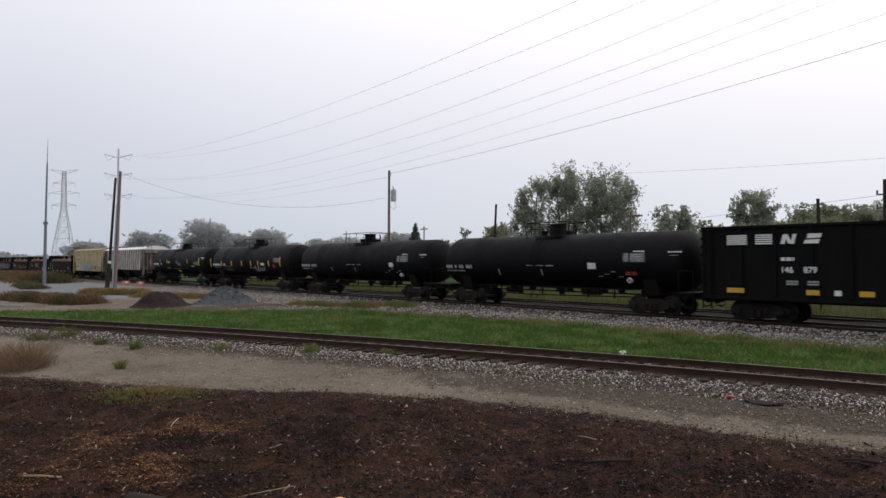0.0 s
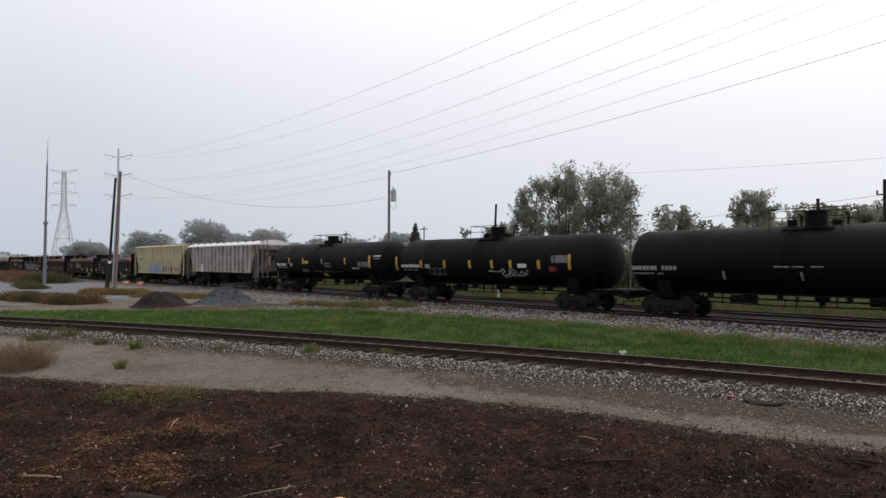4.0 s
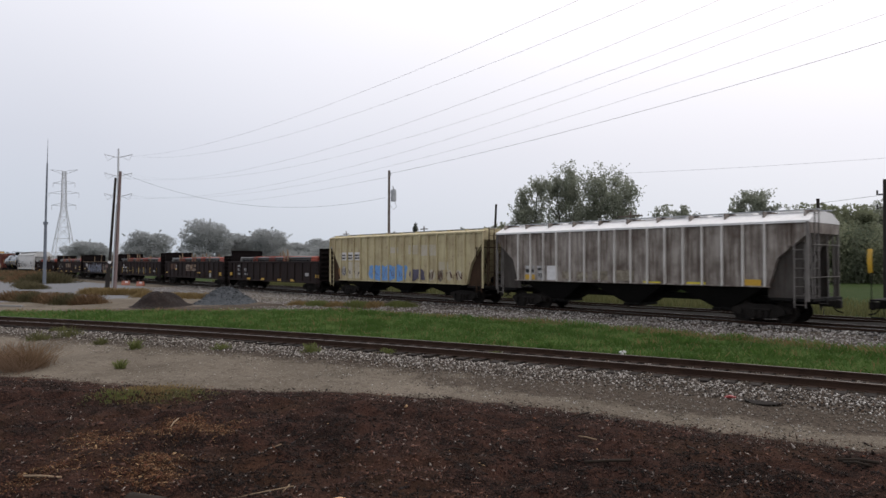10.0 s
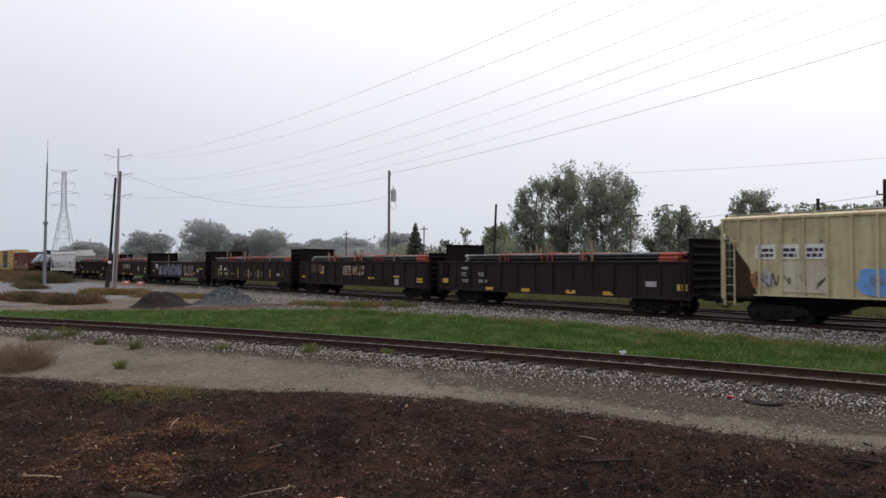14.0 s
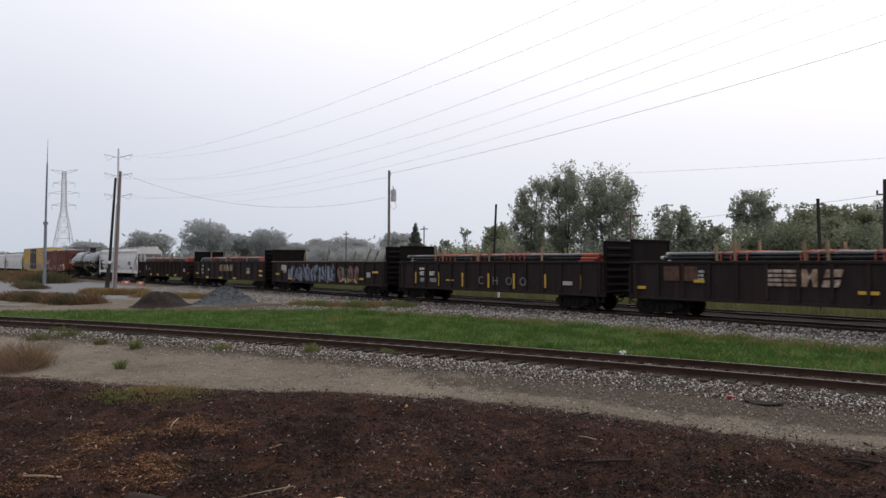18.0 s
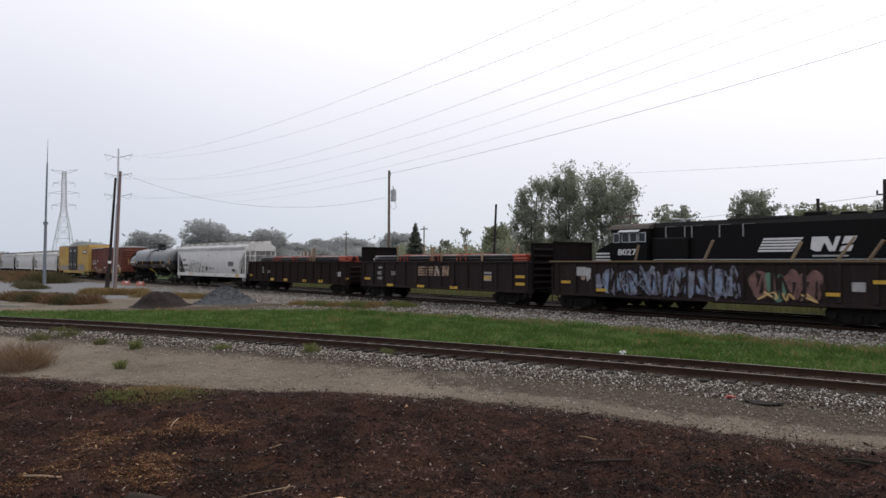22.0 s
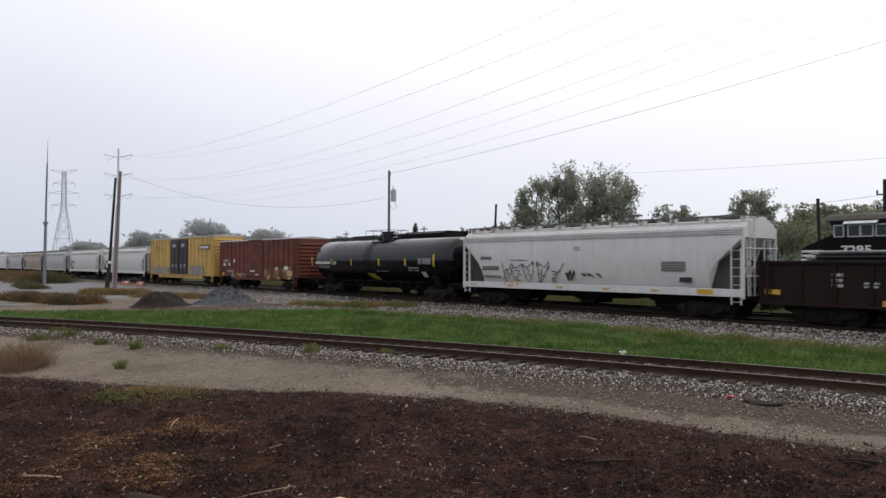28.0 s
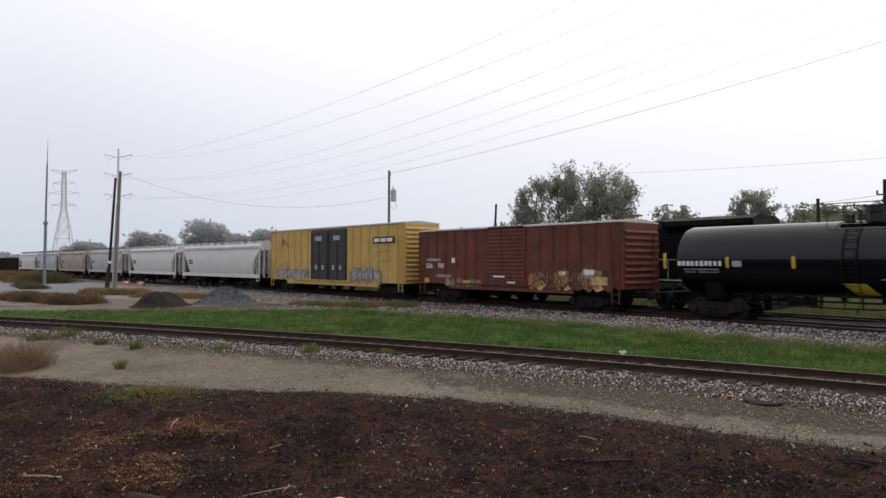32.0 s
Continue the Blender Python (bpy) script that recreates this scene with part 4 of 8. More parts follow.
    for o in range(0, n, 4):
        s.f += [(o, o + 1, o + 5, o + 4), (o + 2, o + 6, o + 7, o + 3), (o, o + 4, o + 6, o + 2), (o + 1, o + 3, o + 7, o + 5)]
    s.f += [(0, 2, 3, 1), (n, n + 1, n + 3, n + 2)]
    return part(name, s, mat, car)


def patch(car, name, x0, x1, z0, z1, mat, R=1.43, zc=2.56, label="", out=0.006):
    return part(name, shell_patch(R, zc, x0, x1, z0, z1, out), mat, car, label)


def patch_bars(car, x0, x1, z0, z1, mat, n, R=1.43, zc=2.56, seed=1):
    rng = random.Random(seed)
    s = Shape()
    w = (x1 - x0) / n
    for i in range(n):
        if rng.random() < 0.05:
            continue
        q = shell_patch(R, zc, x0 + i * w, x0 + (i + rng.uniform(0.6, 0.85)) * w, z0 + rng.uniform(0, 0.02), z1, 0.006, 2)
        s.add(q.v, q.f)
    ob = part("lettering", s, mat, car)
    ob["kind"] = "stuff"
    return ob


def tank_cars():
    Y, W = "yellow_tape", "dull_white"
    for x, seed in ((-24.5, 1), (-42.5, 2)):
        c = tank_car("black tank car with a pale stencil board and white markings", x, "tank_black")
        patch_bars(c, -7.85, -5.5, 2.12, 2.32, W, 12, seed=seed)
        patch_bars(c, -7.85, -6.2, 1.93, 2.0, W, 10, seed=seed + 5)
        patch_bars(c, -1.2, 0.9, 2.28, 2.33, W, 3, seed=seed + 6)
        patch(c, "white_square", 2.95 + 1.2 * (seed > 1), 3.45 + 1.15 * (seed > 1), 2.15, 2.45, "white_paint", label="small white notice square")
        patch(c, "stencil_board", 5.06, 6.25, 2.50, 2.92, "board_grey", label="grey stencilled board")
        patch_bars(c, 5.6, 6.25, 2.97, 3.03, "white_paint", 3, seed=seed)
        for k in range(4):
            patch_bars(c, 5.15, 6.15, 2.55 + 0.09 * k, 2.59 + 0.09 * k, W, 9, seed=seed + k)
        patch_bars(c, 7.45, 8.15, 2.92, 2.99, "white_paint", 6, seed=seed + 8)
        patch_bars(c, 7.55, 8.0, 2.78, 2.82, W, 5, seed=seed + 9)
        if seed == 1:
            patch(c, "notice_panel", 5.15, 5.75, 1.86, 2.04, "red_panel")
        d = part("placard", Shape().add([(5.3, -1.27, 1.48), (5.44, -1.27, 1.62), (5.3, -1.27, 1.76), (5.16, -1.27, 1.62)] + [(5.3, -1.0, 1.48), (5.44, -1.0, 1.62), (5.3, -1.0, 1.76), (5.16, -1.0, 1.62)], [(0, 1, 2, 3), (7, 6, 5, 4), (0, 4, 5, 1), (1, 5, 6, 2), (2, 6, 7, 3), (3, 7, 4, 0)]), "white_paint", c, "white and red diamond placard")
        part("placard_mark", Shape().box(5.22, 5.38, -1.276, -1.25, 1.56, 1.68), "red_panel", d)
        for k in range(5):
            patch_bars(c, 3.5 + 0.4 * k, 3.8 + 0.4 * k, 1.75 + 0.12 * (k % 3), 1.80 + 0.12 * (k % 3), "galvanised", 2, seed=k + seed)
        patch_bars(c, -3.4, -3.3, 1.75, 2.1, W, 1, seed=3)
        patch_bars(c, -0.2, -0.1, 1.75, 2.1, W, 1, seed=4)
    # striped cars: x, width, low, high
    st = [(-8.4, 0.16, 1.95, 2.85, Y)] + [(xx, 0.2, 2.12, 2.6, Y) for xx in (-5.75, -3.45, -1.15, 0.72, 2.2, 4.3)] + [(6.4, 0.16, 2.1, 2.9, Y)]
    c = tank_car("black tank car with yellow reflective stripes and sprayed tags", -60.5, "tank_black", stripes=st, manway=-0.1)
    patch_bars(c, -7.85, -5.9, 2.13, 2.33, "white_paint", 11, seed=4)
    patch_bars(c, -7.7, -6.2, 1.95, 2.01, W, 10, seed=5)
    patch(c, "notice_panel", -5.4, -4.9, 2.1, 2.35, W)
    for k in range(3):
        shell_trace(c, "sprayed_tag", [(-4.75 + 0.5 * k + 0.26 * math.cos(0.9 * q + 0.6), 1.92 + 0.2 * math.sin(0.9 * q + 0.6)) for q in range(8)], 0.05, "board_grey")
    shell_trace(c, "sprayed_tag", [(-5.0, 2.1), (-4.9, 1.75), (-4.2, 1.68), (-3.4, 1.72)], 0.04, "board_grey")
    shell_trace(c, "sprayed_tag", [(0.4, 1.98), (1.3, 1.95), (1.5, 2.1), (1.7, 1.95), (1.45, 1.86), (1.6, 1.72), (2.0, 1.86), (2.1, 2.06), (2.3, 1.76), (2.5, 2.02), (2.7, 1.76), (3.0, 2.0), (3.1, 1.82), (3.5, 2.06)], 0.06, "worn_pale")
    shell_trace(c, "sprayed_tag", [(1.5, 1.62), (2.2, 1.74), (2.9, 1.72), (3.4, 1.84)], 0.05, "worn_pale")
    shell_trace(c, "sprayed_tag", [(1.9, 1.6), (2.1, 1.9), (2.4, 2.1)], 0.04, "worn_pale")
    patch(c, "stencil_board", 2.75, 3.4, 2.18, 2.4, "white_paint")
    patch(c, "stencil_board", 5.2, 6.3, 2.45, 2.85, "board_grey")
    patch(c, "notice_panel", 5.0, 5.5, 2.0, 2.25, "red_panel")
    st = [(-8.75, 0.16, 2.1, 2.98, Y), (-5.25, 0.16, 2.36, 2.84, Y), (-2.95, 0.16, 2.34, 2.78, Y), (0.0, 0.16, 2.32, 2.77, W), (3.3, 0.16, 2.33, 2.8, Y), (6.5, 0.22, 2.1, 2.95, Y)]
    c = tank_car("black tank car with white lettering and yellow stripes", -78.6, "tank_black", stripes=st, manway=-0.6)
    patch(c, "yellow_flag", -2.86, -2.1, 2.36, 2.58, Y)
    patch_bars(c, -7.45, -6.72, 2.17, 2.38, "white_paint", 4, seed=7)
    words(c, "258732", 0.29, -6.6, 2.17, "white_paint", -1.425)
    patch_bars(c, -7.3, -5.6, 2.0, 2.06, W, 12, seed=8)
    patch(c, "notice_panel", -5.1, -4.75, 2.15, 2.4, "galvanised")
    patch(c, "stencil_board", -3.3, -2.35, 1.70, 1.9, "board_grey")
    patch(c, "stencil_board", 5.0, 6.35, 2.15, 2.5, "board_grey")
    for k in range(3):
        patch_bars(c, 0.4, 1.3, 2.1 + 0.12 * k, 2.16 + 0.12 * k, W, 7, seed=k)
    patch_bars(c, 4.2, 5.2, 1.95, 2.1, W, 4, seed=11)
    patch_bars(c, 7.0, 7.9, 2.86, 2.96, "white_paint", 6, seed=12)
    patch_bars(c, 7.1, 7.8, 2.7, 2.76, W, 6, seed=13)
    patch(c, "warning_panel", -0.35, 0.3, 1.35, 1.6, "yellow_panel")
    patch_bars(c, -1.5, 3.0, 1.72, 1.76, "galvanised", 6, seed=14)
    # the newer grey-black car further back
    st = [(-8.45, 0.14, 2.2, 2.9, Y)] + [(xx, 0.16, 2.24, 2.72, Y) for xx in (-5.5, -2.8, 0.65, 3.66)] + [(6.6, 0.16, 2.2, 2.98, Y)]
    c = tank_car("clean dark grey tank car with yellow stripes and a yellow panel", -259.9, "tank_grey", R=1.5, zc=2.60, stripes=st, manway=-0.3)
    patch_bars(c, -7.8, -5.7, 2.32, 2.54, "white_paint", 10, 1.5, 2.6, 21)
    patch_bars(c, -7.5, -5.9, 2.14, 2.2, W, 12, 1.5, 2.6, 22)
    patch_bars(c, -7.5, -5.9, 2.03, 2.08, W, 12, 1.5, 2.6, 23)
    patch(c, "notice_panel", -5.3, -4.9, 2.3, 2.55, "galvanised", 1.5, 2.6)
    s = shell_patch(1.5, 2.6, -0.78, 0.02, 1.25, 1.68, 0.008, 6)
    s.v = [(p[0] - 0.85 * (p[2] - 1.25), p[1], p[2]) for p in s.v]
    part("warning_panel", s, "yellow_panel", c, "slanted bright yellow panel")
    patch(c, "stencil_board", 5.0, 6.35, 2.35, 2.75, "board_grey", 1.5, 2.6)
    for k in range(4):
        patch_bars(c, 5.1, 6.25, 2.39 + 0.085 * k, 2.43 + 0.085 * k, W, 9, 1.5, 2.6, 30 + k)
    patch_bars(c, 3.9, 5.0, 2.05, 2.15, W, 5, 1.5, 2.6, 24)
    patch_bars(c, 3.9, 5.0, 1.9, 1.98, W, 5, 1.5, 2.6, 25)
    patch_bars(c, 0.2, 1.6, 1.83, 1.88, W, 4, 1.5, 2.6, 26)
    patch(c, "placard", 5.2, 5.6, 1.5, 1.85, "white_paint", 1.5, 2.6)


tank_cars()


# ---- covered hoppers ----
def loft(sections):
    """Joins closed outlines (x, [(y, z), ...]) along x."""
    s = Shape()
    n = len(sections[0][1])
    s.v = [(x, y, z) for x, o in sections for y, z in o]
    for k in range(len(sections) - 1):
        s.f += [(k * n + i, k * n + (i + 1) % n, (k + 1) * n + (i + 1) % n, (k + 1) * n + i) for i in range(n)]
    s.f += [tuple(range(n))[::-1], tuple(range((len(sections) - 1) * n, len(sections) * n))]
    return s


def hopper_car(label, x, side, roof, half, low, eave, ribs, bays=3, round_side=False, roof_walk=True, sill_mat=None, dark_bays=True, cut=1.6, rise=0.4, end_mat=None, rib_mat=None):
    car = thing("covered_hopper", label, "hopper car", pose(x, MAIN_Y, 0), "cars of the passing freight train")
    running_gear(car, half + 0.15, half - 2.1)
    crest = eave + rise
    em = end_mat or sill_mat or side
    pm = side if end_mat == "end_rust_shade" else em
    if round_side:
        outline = [(-1.30, low), (-1.50, low + 0.6), (-1.54, low + 1.4), (-1.53, eave - 0.55), (-1.46, eave - 0.12), (-1.25, eave + 0.14), (-0.75, crest - 0.05), (0, crest)]
    else:
        outline = [(-1.44, low), (-1.46, low + 0.5), (-1.46, low + 1.2), (-1.46, eave - 0.4), (-1.46, eave - 0.02), (-1.40, eave), (-0.75, crest - 0.08), (0, crest)]
    full = outline + [(-y, z) for y, z in outline[-2::-1]]

    def ring(xx, zmin):
        return (xx, [(y, max(z, zmin)) for y, z in full])

    knee = low + 1.15
    secs = [ring(-half, eave - 0.45), ring(-half + 0.02, eave - 0.42), ring(-half + cut - 0.35, knee), ring(-half + cut, low), ring(half - cut, low), ring(half - cut + 0.35, knee), ring(half - 0.02, eave - 0.42), ring(half, eave - 0.45)]
    part("hopper_body", loft(secs), side, car, smooth=radians(28))
    if not round_side:
        part("roof", Shape().prism_x([(-1.53, eave - 0.03), (-1.53, eave + 0.06), (-0.78, crest + 0.0), (0, crest + 0.05), (0.78, crest), (1.53, eave + 0.06), (1.53, eave - 0.03)], -half - 0.02, half + 0.02), roof, car)
        for i in range(ribs):
            xx = -half + cut + 0.12 + (2 * half - 2 * cut - 0.24) * i / (ribs - 1)
            part("side_post", Shape().box(xx - 0.045, xx + 0.045, -1.575, -1.45, low - 0.02, eave - 0.03, 0.012), rib_mat or side, car)
        for sx in (-1, 1):
            part("side_post", Shape().box(sx * (half - 0.75) - 0.04, sx * (half - 0.75) + 0.04, -1.545, -1.45, eave - 0.95, eave - 0.03, 0.012), side, car)
    else:
        for i in range(4):
            zz = eave - 0.30 + 0.085 * i
            part("side_bead", Shape().box(-half + 0.02, half - 0.02, -1.56 + 0.018 * i, -1.50 + 0.018 * i, zz, zz + 0.03, 0.01), side, car)
        for xx in (-3.1, 2.2):
            part("side_seam", Shape().box(xx - 0.02, xx + 0.02, -1.548, -1.5, low + 1.3, eave - 0.4), side, car)
    sm = sill_mat or side
    sill_bottom = low - 0.30 if round_side else low - 0.03
    for sy in (-1, 1):
        part("side_sill", Shape().box(-half if round_side else -half + cut - 0.1, half if round_side else half - cut + 0.1, *sorted((sy * 1.50, sy * 1.57)), sill_bottom, low + 0.03, 0.012), sm, car)
        for sx in (-1, 1):
            part("corner_post", Shape().box(*sorted((sx * half, sx * (half - 0.11))), *sorted((sy * 1.46, sy * 1.55)), 0.95, eave, 0.012), pm, car)
            part("ladder", ladder_shape(sx * (half - 0.36), sy * 1.52, 0.70, eave - 0.9), pm if sx < 0 else em, car)
    for sx in (-1, 1):
        a, b = sorted((sx * (half + 0.12), sx * (half - cut + 0.1)))
        part("end_platform", Shape().box(a, b, -1.5, 1.5, 0.95, 1.07, 0.012), "under_black", car)
        for y in (-1.1, -0.5, 0.5, 1.1):
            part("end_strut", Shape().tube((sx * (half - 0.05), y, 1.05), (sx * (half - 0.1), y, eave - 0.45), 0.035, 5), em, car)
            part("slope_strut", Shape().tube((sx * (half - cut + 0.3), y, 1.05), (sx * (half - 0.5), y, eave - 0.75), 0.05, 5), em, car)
        # added plates, dark to stand in for the shade in the open end
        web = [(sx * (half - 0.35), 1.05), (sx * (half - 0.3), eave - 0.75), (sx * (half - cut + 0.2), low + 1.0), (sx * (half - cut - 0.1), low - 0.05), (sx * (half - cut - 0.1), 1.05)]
        pieces("end_web", [Shape().prism_y(web, *sorted((sy * 1.22, sy * 1.27))) for sy in (-1, 1)], "end_rust_shade" if end_mat == "end_rust_shade" else "end_dark", car)
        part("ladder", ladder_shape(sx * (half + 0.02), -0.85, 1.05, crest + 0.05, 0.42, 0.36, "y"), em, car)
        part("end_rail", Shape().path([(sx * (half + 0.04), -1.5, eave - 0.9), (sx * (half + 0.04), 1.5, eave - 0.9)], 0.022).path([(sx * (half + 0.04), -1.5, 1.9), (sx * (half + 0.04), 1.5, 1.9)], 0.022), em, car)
        part("brake_box" if sx > 0 else "reservoir", Shape().tube((sx * (half - 0.7), 0.0, 1.4), (sx * (half - 0.7), 0.9, 1.4), 0.22, 12), "under_black", car)
    span_ = (2 * half - 2 * cut) / bays
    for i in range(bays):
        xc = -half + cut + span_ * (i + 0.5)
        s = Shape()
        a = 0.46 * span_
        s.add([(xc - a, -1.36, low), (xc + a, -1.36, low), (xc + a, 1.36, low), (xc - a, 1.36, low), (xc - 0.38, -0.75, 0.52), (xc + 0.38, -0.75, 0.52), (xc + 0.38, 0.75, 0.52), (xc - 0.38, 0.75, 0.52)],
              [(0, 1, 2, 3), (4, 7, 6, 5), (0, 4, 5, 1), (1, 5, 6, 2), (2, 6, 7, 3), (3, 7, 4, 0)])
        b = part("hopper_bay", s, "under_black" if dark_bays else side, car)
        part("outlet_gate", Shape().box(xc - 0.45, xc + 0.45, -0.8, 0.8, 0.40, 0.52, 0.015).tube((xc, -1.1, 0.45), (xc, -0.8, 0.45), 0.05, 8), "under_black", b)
    if roof_walk:
        w = Shape()
        for y in (-0.62, 0.62) if not round_side else (-0.98, -0.3, 0.3):
            w.box(-half + 0.1, half + 0.05, y - 0.2, y + 0.2, crest + 0.3 * rise - 0.02, crest + 0.3 * rise + 0.015)
        part("roof_walkway", w, "end_grey" if round_side else "galvanised", car)
        for i in range(11):
            xx = -half + 0.3 + (2 * half - 0.6) * i / 10
            sp = Shape()
            sp.box(xx - 0.03, xx + 0.03, -1.15, 1.15, crest - 0.16, crest + 0.3 * rise - 0.02)
            part("walkway_support", sp, side, car)
        for i in range(8):
            xx = -half + 1.2 + (2 * half - 2.4) * i / 7
            part("roof_hatch", Shape().box(xx - 0.55, xx + 0.55, -0.26, 0.26, crest + 0.02, crest + 0.25 * rise + 0.03, 0.03), roof, car)
    return car


def hopper_cars():
    c = hopper_car("weathered grey ribbed covered hopper with a white roof edge", -97.9, "hopper_grey", "hopper_roof", 8.5, 1.50, 4.08, 16, end_mat="end_grey", rib_mat="rib_lit_grey")
    for x0, x1, z0, z1, m in ((-6.3, -5.62, 1.55, 1.82, "yellow_tape"), (-6.3, -5.62, 1.83, 2.3, "worn_pale"), (-5.45, -4.88, 1.55, 2.3, "worn_pale"), (-4.75, -4.05, 1.55, 2.3, "white_paint"), (-3.75, -3.05, 1.62, 2.0, "worn_faint"), (-2.8, -2.1, 1.62, 2.0, "worn_faint"), (-1.8, -0.9, 1.6, 2.05, "worn_faint"), (-0.6, 0.6, 1.6, 2.1, "worn_faint"), (1.1, 2.0, 1.52, 1.60, "yellow_panel"), (3.3, 4.2, 1.52, 1.62, "yellow_panel"), (5.9, 6.6, 1.52, 1.78, "yellow_tape")):
        plate(c, "reflector" if z1 < 1.8 else "paint_patch", x0, x1, z0, z1, m, -1.47)
    words(c, "93", 0.34, -5.42, 1.66, "dark_letter", -1.478)
    bars(c, -6.24, -5.68, 1.92, 2.22, "dark_letter", 1, -1.478, 61)
    bars(c, -5.4, -4.95, 2.06, 2.24, "dark_letter", 1, -1.478, 62)
    c = hopper_car("beige ribbed covered hopper with a blue sprayed tag", -115.9, "hopper_beige", "hopper_beige", 8.45, 1.15, 4.26, 17, cut=1.5, rise=0.2, end_mat="end_rust_shade")
    for x0, x1 in ((-7.02, -6.2), (-6.0, -5.3), (-5.12, -4.3)):
        plate(c, "stencil_board", x0, x1, 2.62, 3.2, "white_paint", -1.475)
        bars(c, x0 + 0.1, x1 - 0.1, 2.7, 3.12, "dark_letter", 2, -1.482, int(10 * abs(x0)))
    bubbles(c, "sprayed_tag", -3.1, 0.95, 1.22, 2.28, 4, ("graffiti_blue",), -1.478, 3, 6.0, "bright blue sprayed block letters", 1.22)
    strokes(c, "sprayed_tag", -3.0, 0.9, 1.35, 2.2, 4, "graffiti_sky", -1.484, 3, 0.05)
    strokes(c, "sprayed_tag", -2.9, 0.8, 1.35, 2.1, 4, "graffiti_dark", -1.486, 4, 0.025)
    bubbles(c, "sprayed_tag", 1.55, 2.95, 1.25, 2.02, 2, ("graffiti_dark",), -1.478, 5, 2.6, "dark purple sprayed tag", 1.25)
    bubbles(c, "sprayed_tag", 3.3, 6.6, 1.3, 2.0, 4, ("beige_pale", "worn_faint", "beige_pale"), -1.478, 6, 2.2, fat=0.7)
    strokes(c, "sprayed_tag", 3.3, 6.6, 1.35, 2.0, 8, "rust_paint", -1.484, 7, 0.07)
    plate(c, "faded_patch", -6.0, -4.3, 1.3, 2.5, "beige_pale", -1.4735)
    strokes(c, "sprayed_tag", -7.0, -4.2, 1.45, 2.1, 5, "dark_letter", -1.482, 8, 0.045)
    bubbles(c, "sprayed_tag", -7.2, -6.3, 1.4, 2.2, 2, ("worn_ochre", "worn_pale"), -1.477, 9, 2.2)
    for x0, x1, z0, z1 in ((1.3, 2.3, 3.0, 3.6), (2.5, 4.2, 2.9, 3.6), (-0.7, 0.2, 3.1, 3.5), (4.4, 5.3, 2.0, 2.5)):
        plate(c, "faded_patch", x0, x1, z0, z1, "beige_pale", -1.474)
    # smooth-sided cars
    c = hopper_car("light grey smooth covered hopper with a black outline tag", -241.85, "hopper_white", "hopper_white", 8.6, 1.33, 3.98, 0, round_side=True)
    plate(c, "stencil", -7.1, -6.2, 2.62, 2.86, "galvanised", -1.545)
    bars(c, -7.1, -6.2, 2.65, 2.85, "dark_letter", 1, -1.55, 5)
    bars(c, -6.95, -5.6, 2.05, 2.3, "dark_letter", 2, -1.55, 6)
    bars(c, -7.0, -5.4, 1.6, 1.75, "dark_letter", 2, -1.535, 7)
    rng = random.Random(27)
    tall = ([(0.0, 0.72), (0.12, 0.98), (0.3, 0.78), (0.62, 0.84), (0.92, 0.98), (0.86, 0.8)], [(0.92, 0.98), (0.76, 0.6), (0.62, 0.3), (0.5, 0.02)], [(0.06, 0.74), (0.18, 0.4), (0.34, 0.0), (0.5, 0.02)], [(0.3, 0.62), (0.55, 0.6), (0.4, 0.46), (0.62, 0.4)], [(0.24, 0.34), (0.46, 0.28), (0.34, 0.16), (0.6, 0.1)])
    for k in range(5):
        x0, z0 = -5.55 + 0.88 * k, 1.38 + rng.uniform(-0.05, 0.08)
        wide, lean, flip = rng.uniform(0.85, 1.2), rng.uniform(-0.25, 0.3), rng.random() < 0.4
        for line in tall:
            if rng.random() < 0.2:
                continue
            trace(c, "sprayed_tag", [(x0 + wide * (1 - u if flip else u) + lean * (v - 0.5) + rng.uniform(-0.09, 0.09), z0 + 1.08 * v + rng.uniform(-0.07, 0.07)) for u, v in line], 0.045, "dark_letter", -1.553 - 0.001 * k)
    trace(c, "sprayed_tag", [(-4.7, 2.58), (-4.0, 2.6), (-3.4, 2.57)], 0.035, "dark_letter", -1.553)
    strokes(c, "sprayed_tag", -5.2, -3.6, 1.14, 1.6, 4, "graffiti_ochre", -1.578, 16, 0.04, 6)
    strokes(c, "sprayed_tag", -0.9, 0.1, 1.5, 2.1, 1, "dark_letter", -1.55, 19, 0.09, 11)
    strokes(c, "sprayed_tag", 0.1, 1.5, 1.7, 2.0, 3, "dark_letter", -1.55, 20, 0.05, 5)
    bars(c, 4.75, 5.95, 2.08, 2.55, "chalk", 6, -1.55, 21)
    plate(c, "notice_panel", 5.65, 6.25, 1.6, 1.82, "dark_letter", -1.545)
    for x0, m in ((-7.9, "graffiti_ochre"), (-4.9, "graffiti_ochre"), (-1.4, "graffiti_ochre"), (1.5, "graffiti_ochre"), (4.2, "graffiti_ochre")):
        plate(c, "reflector", x0, x0 + 0.45, 1.14, 1.24, m, -1.575)
    plate(c, "reflector", 6.5, 7.25, 1.1, 1.32, "yellow_tape", -1.575)
    plate(c, "roundel", -0.25, 0.1, 3.05, 3.3, "galvanised", -1.55)
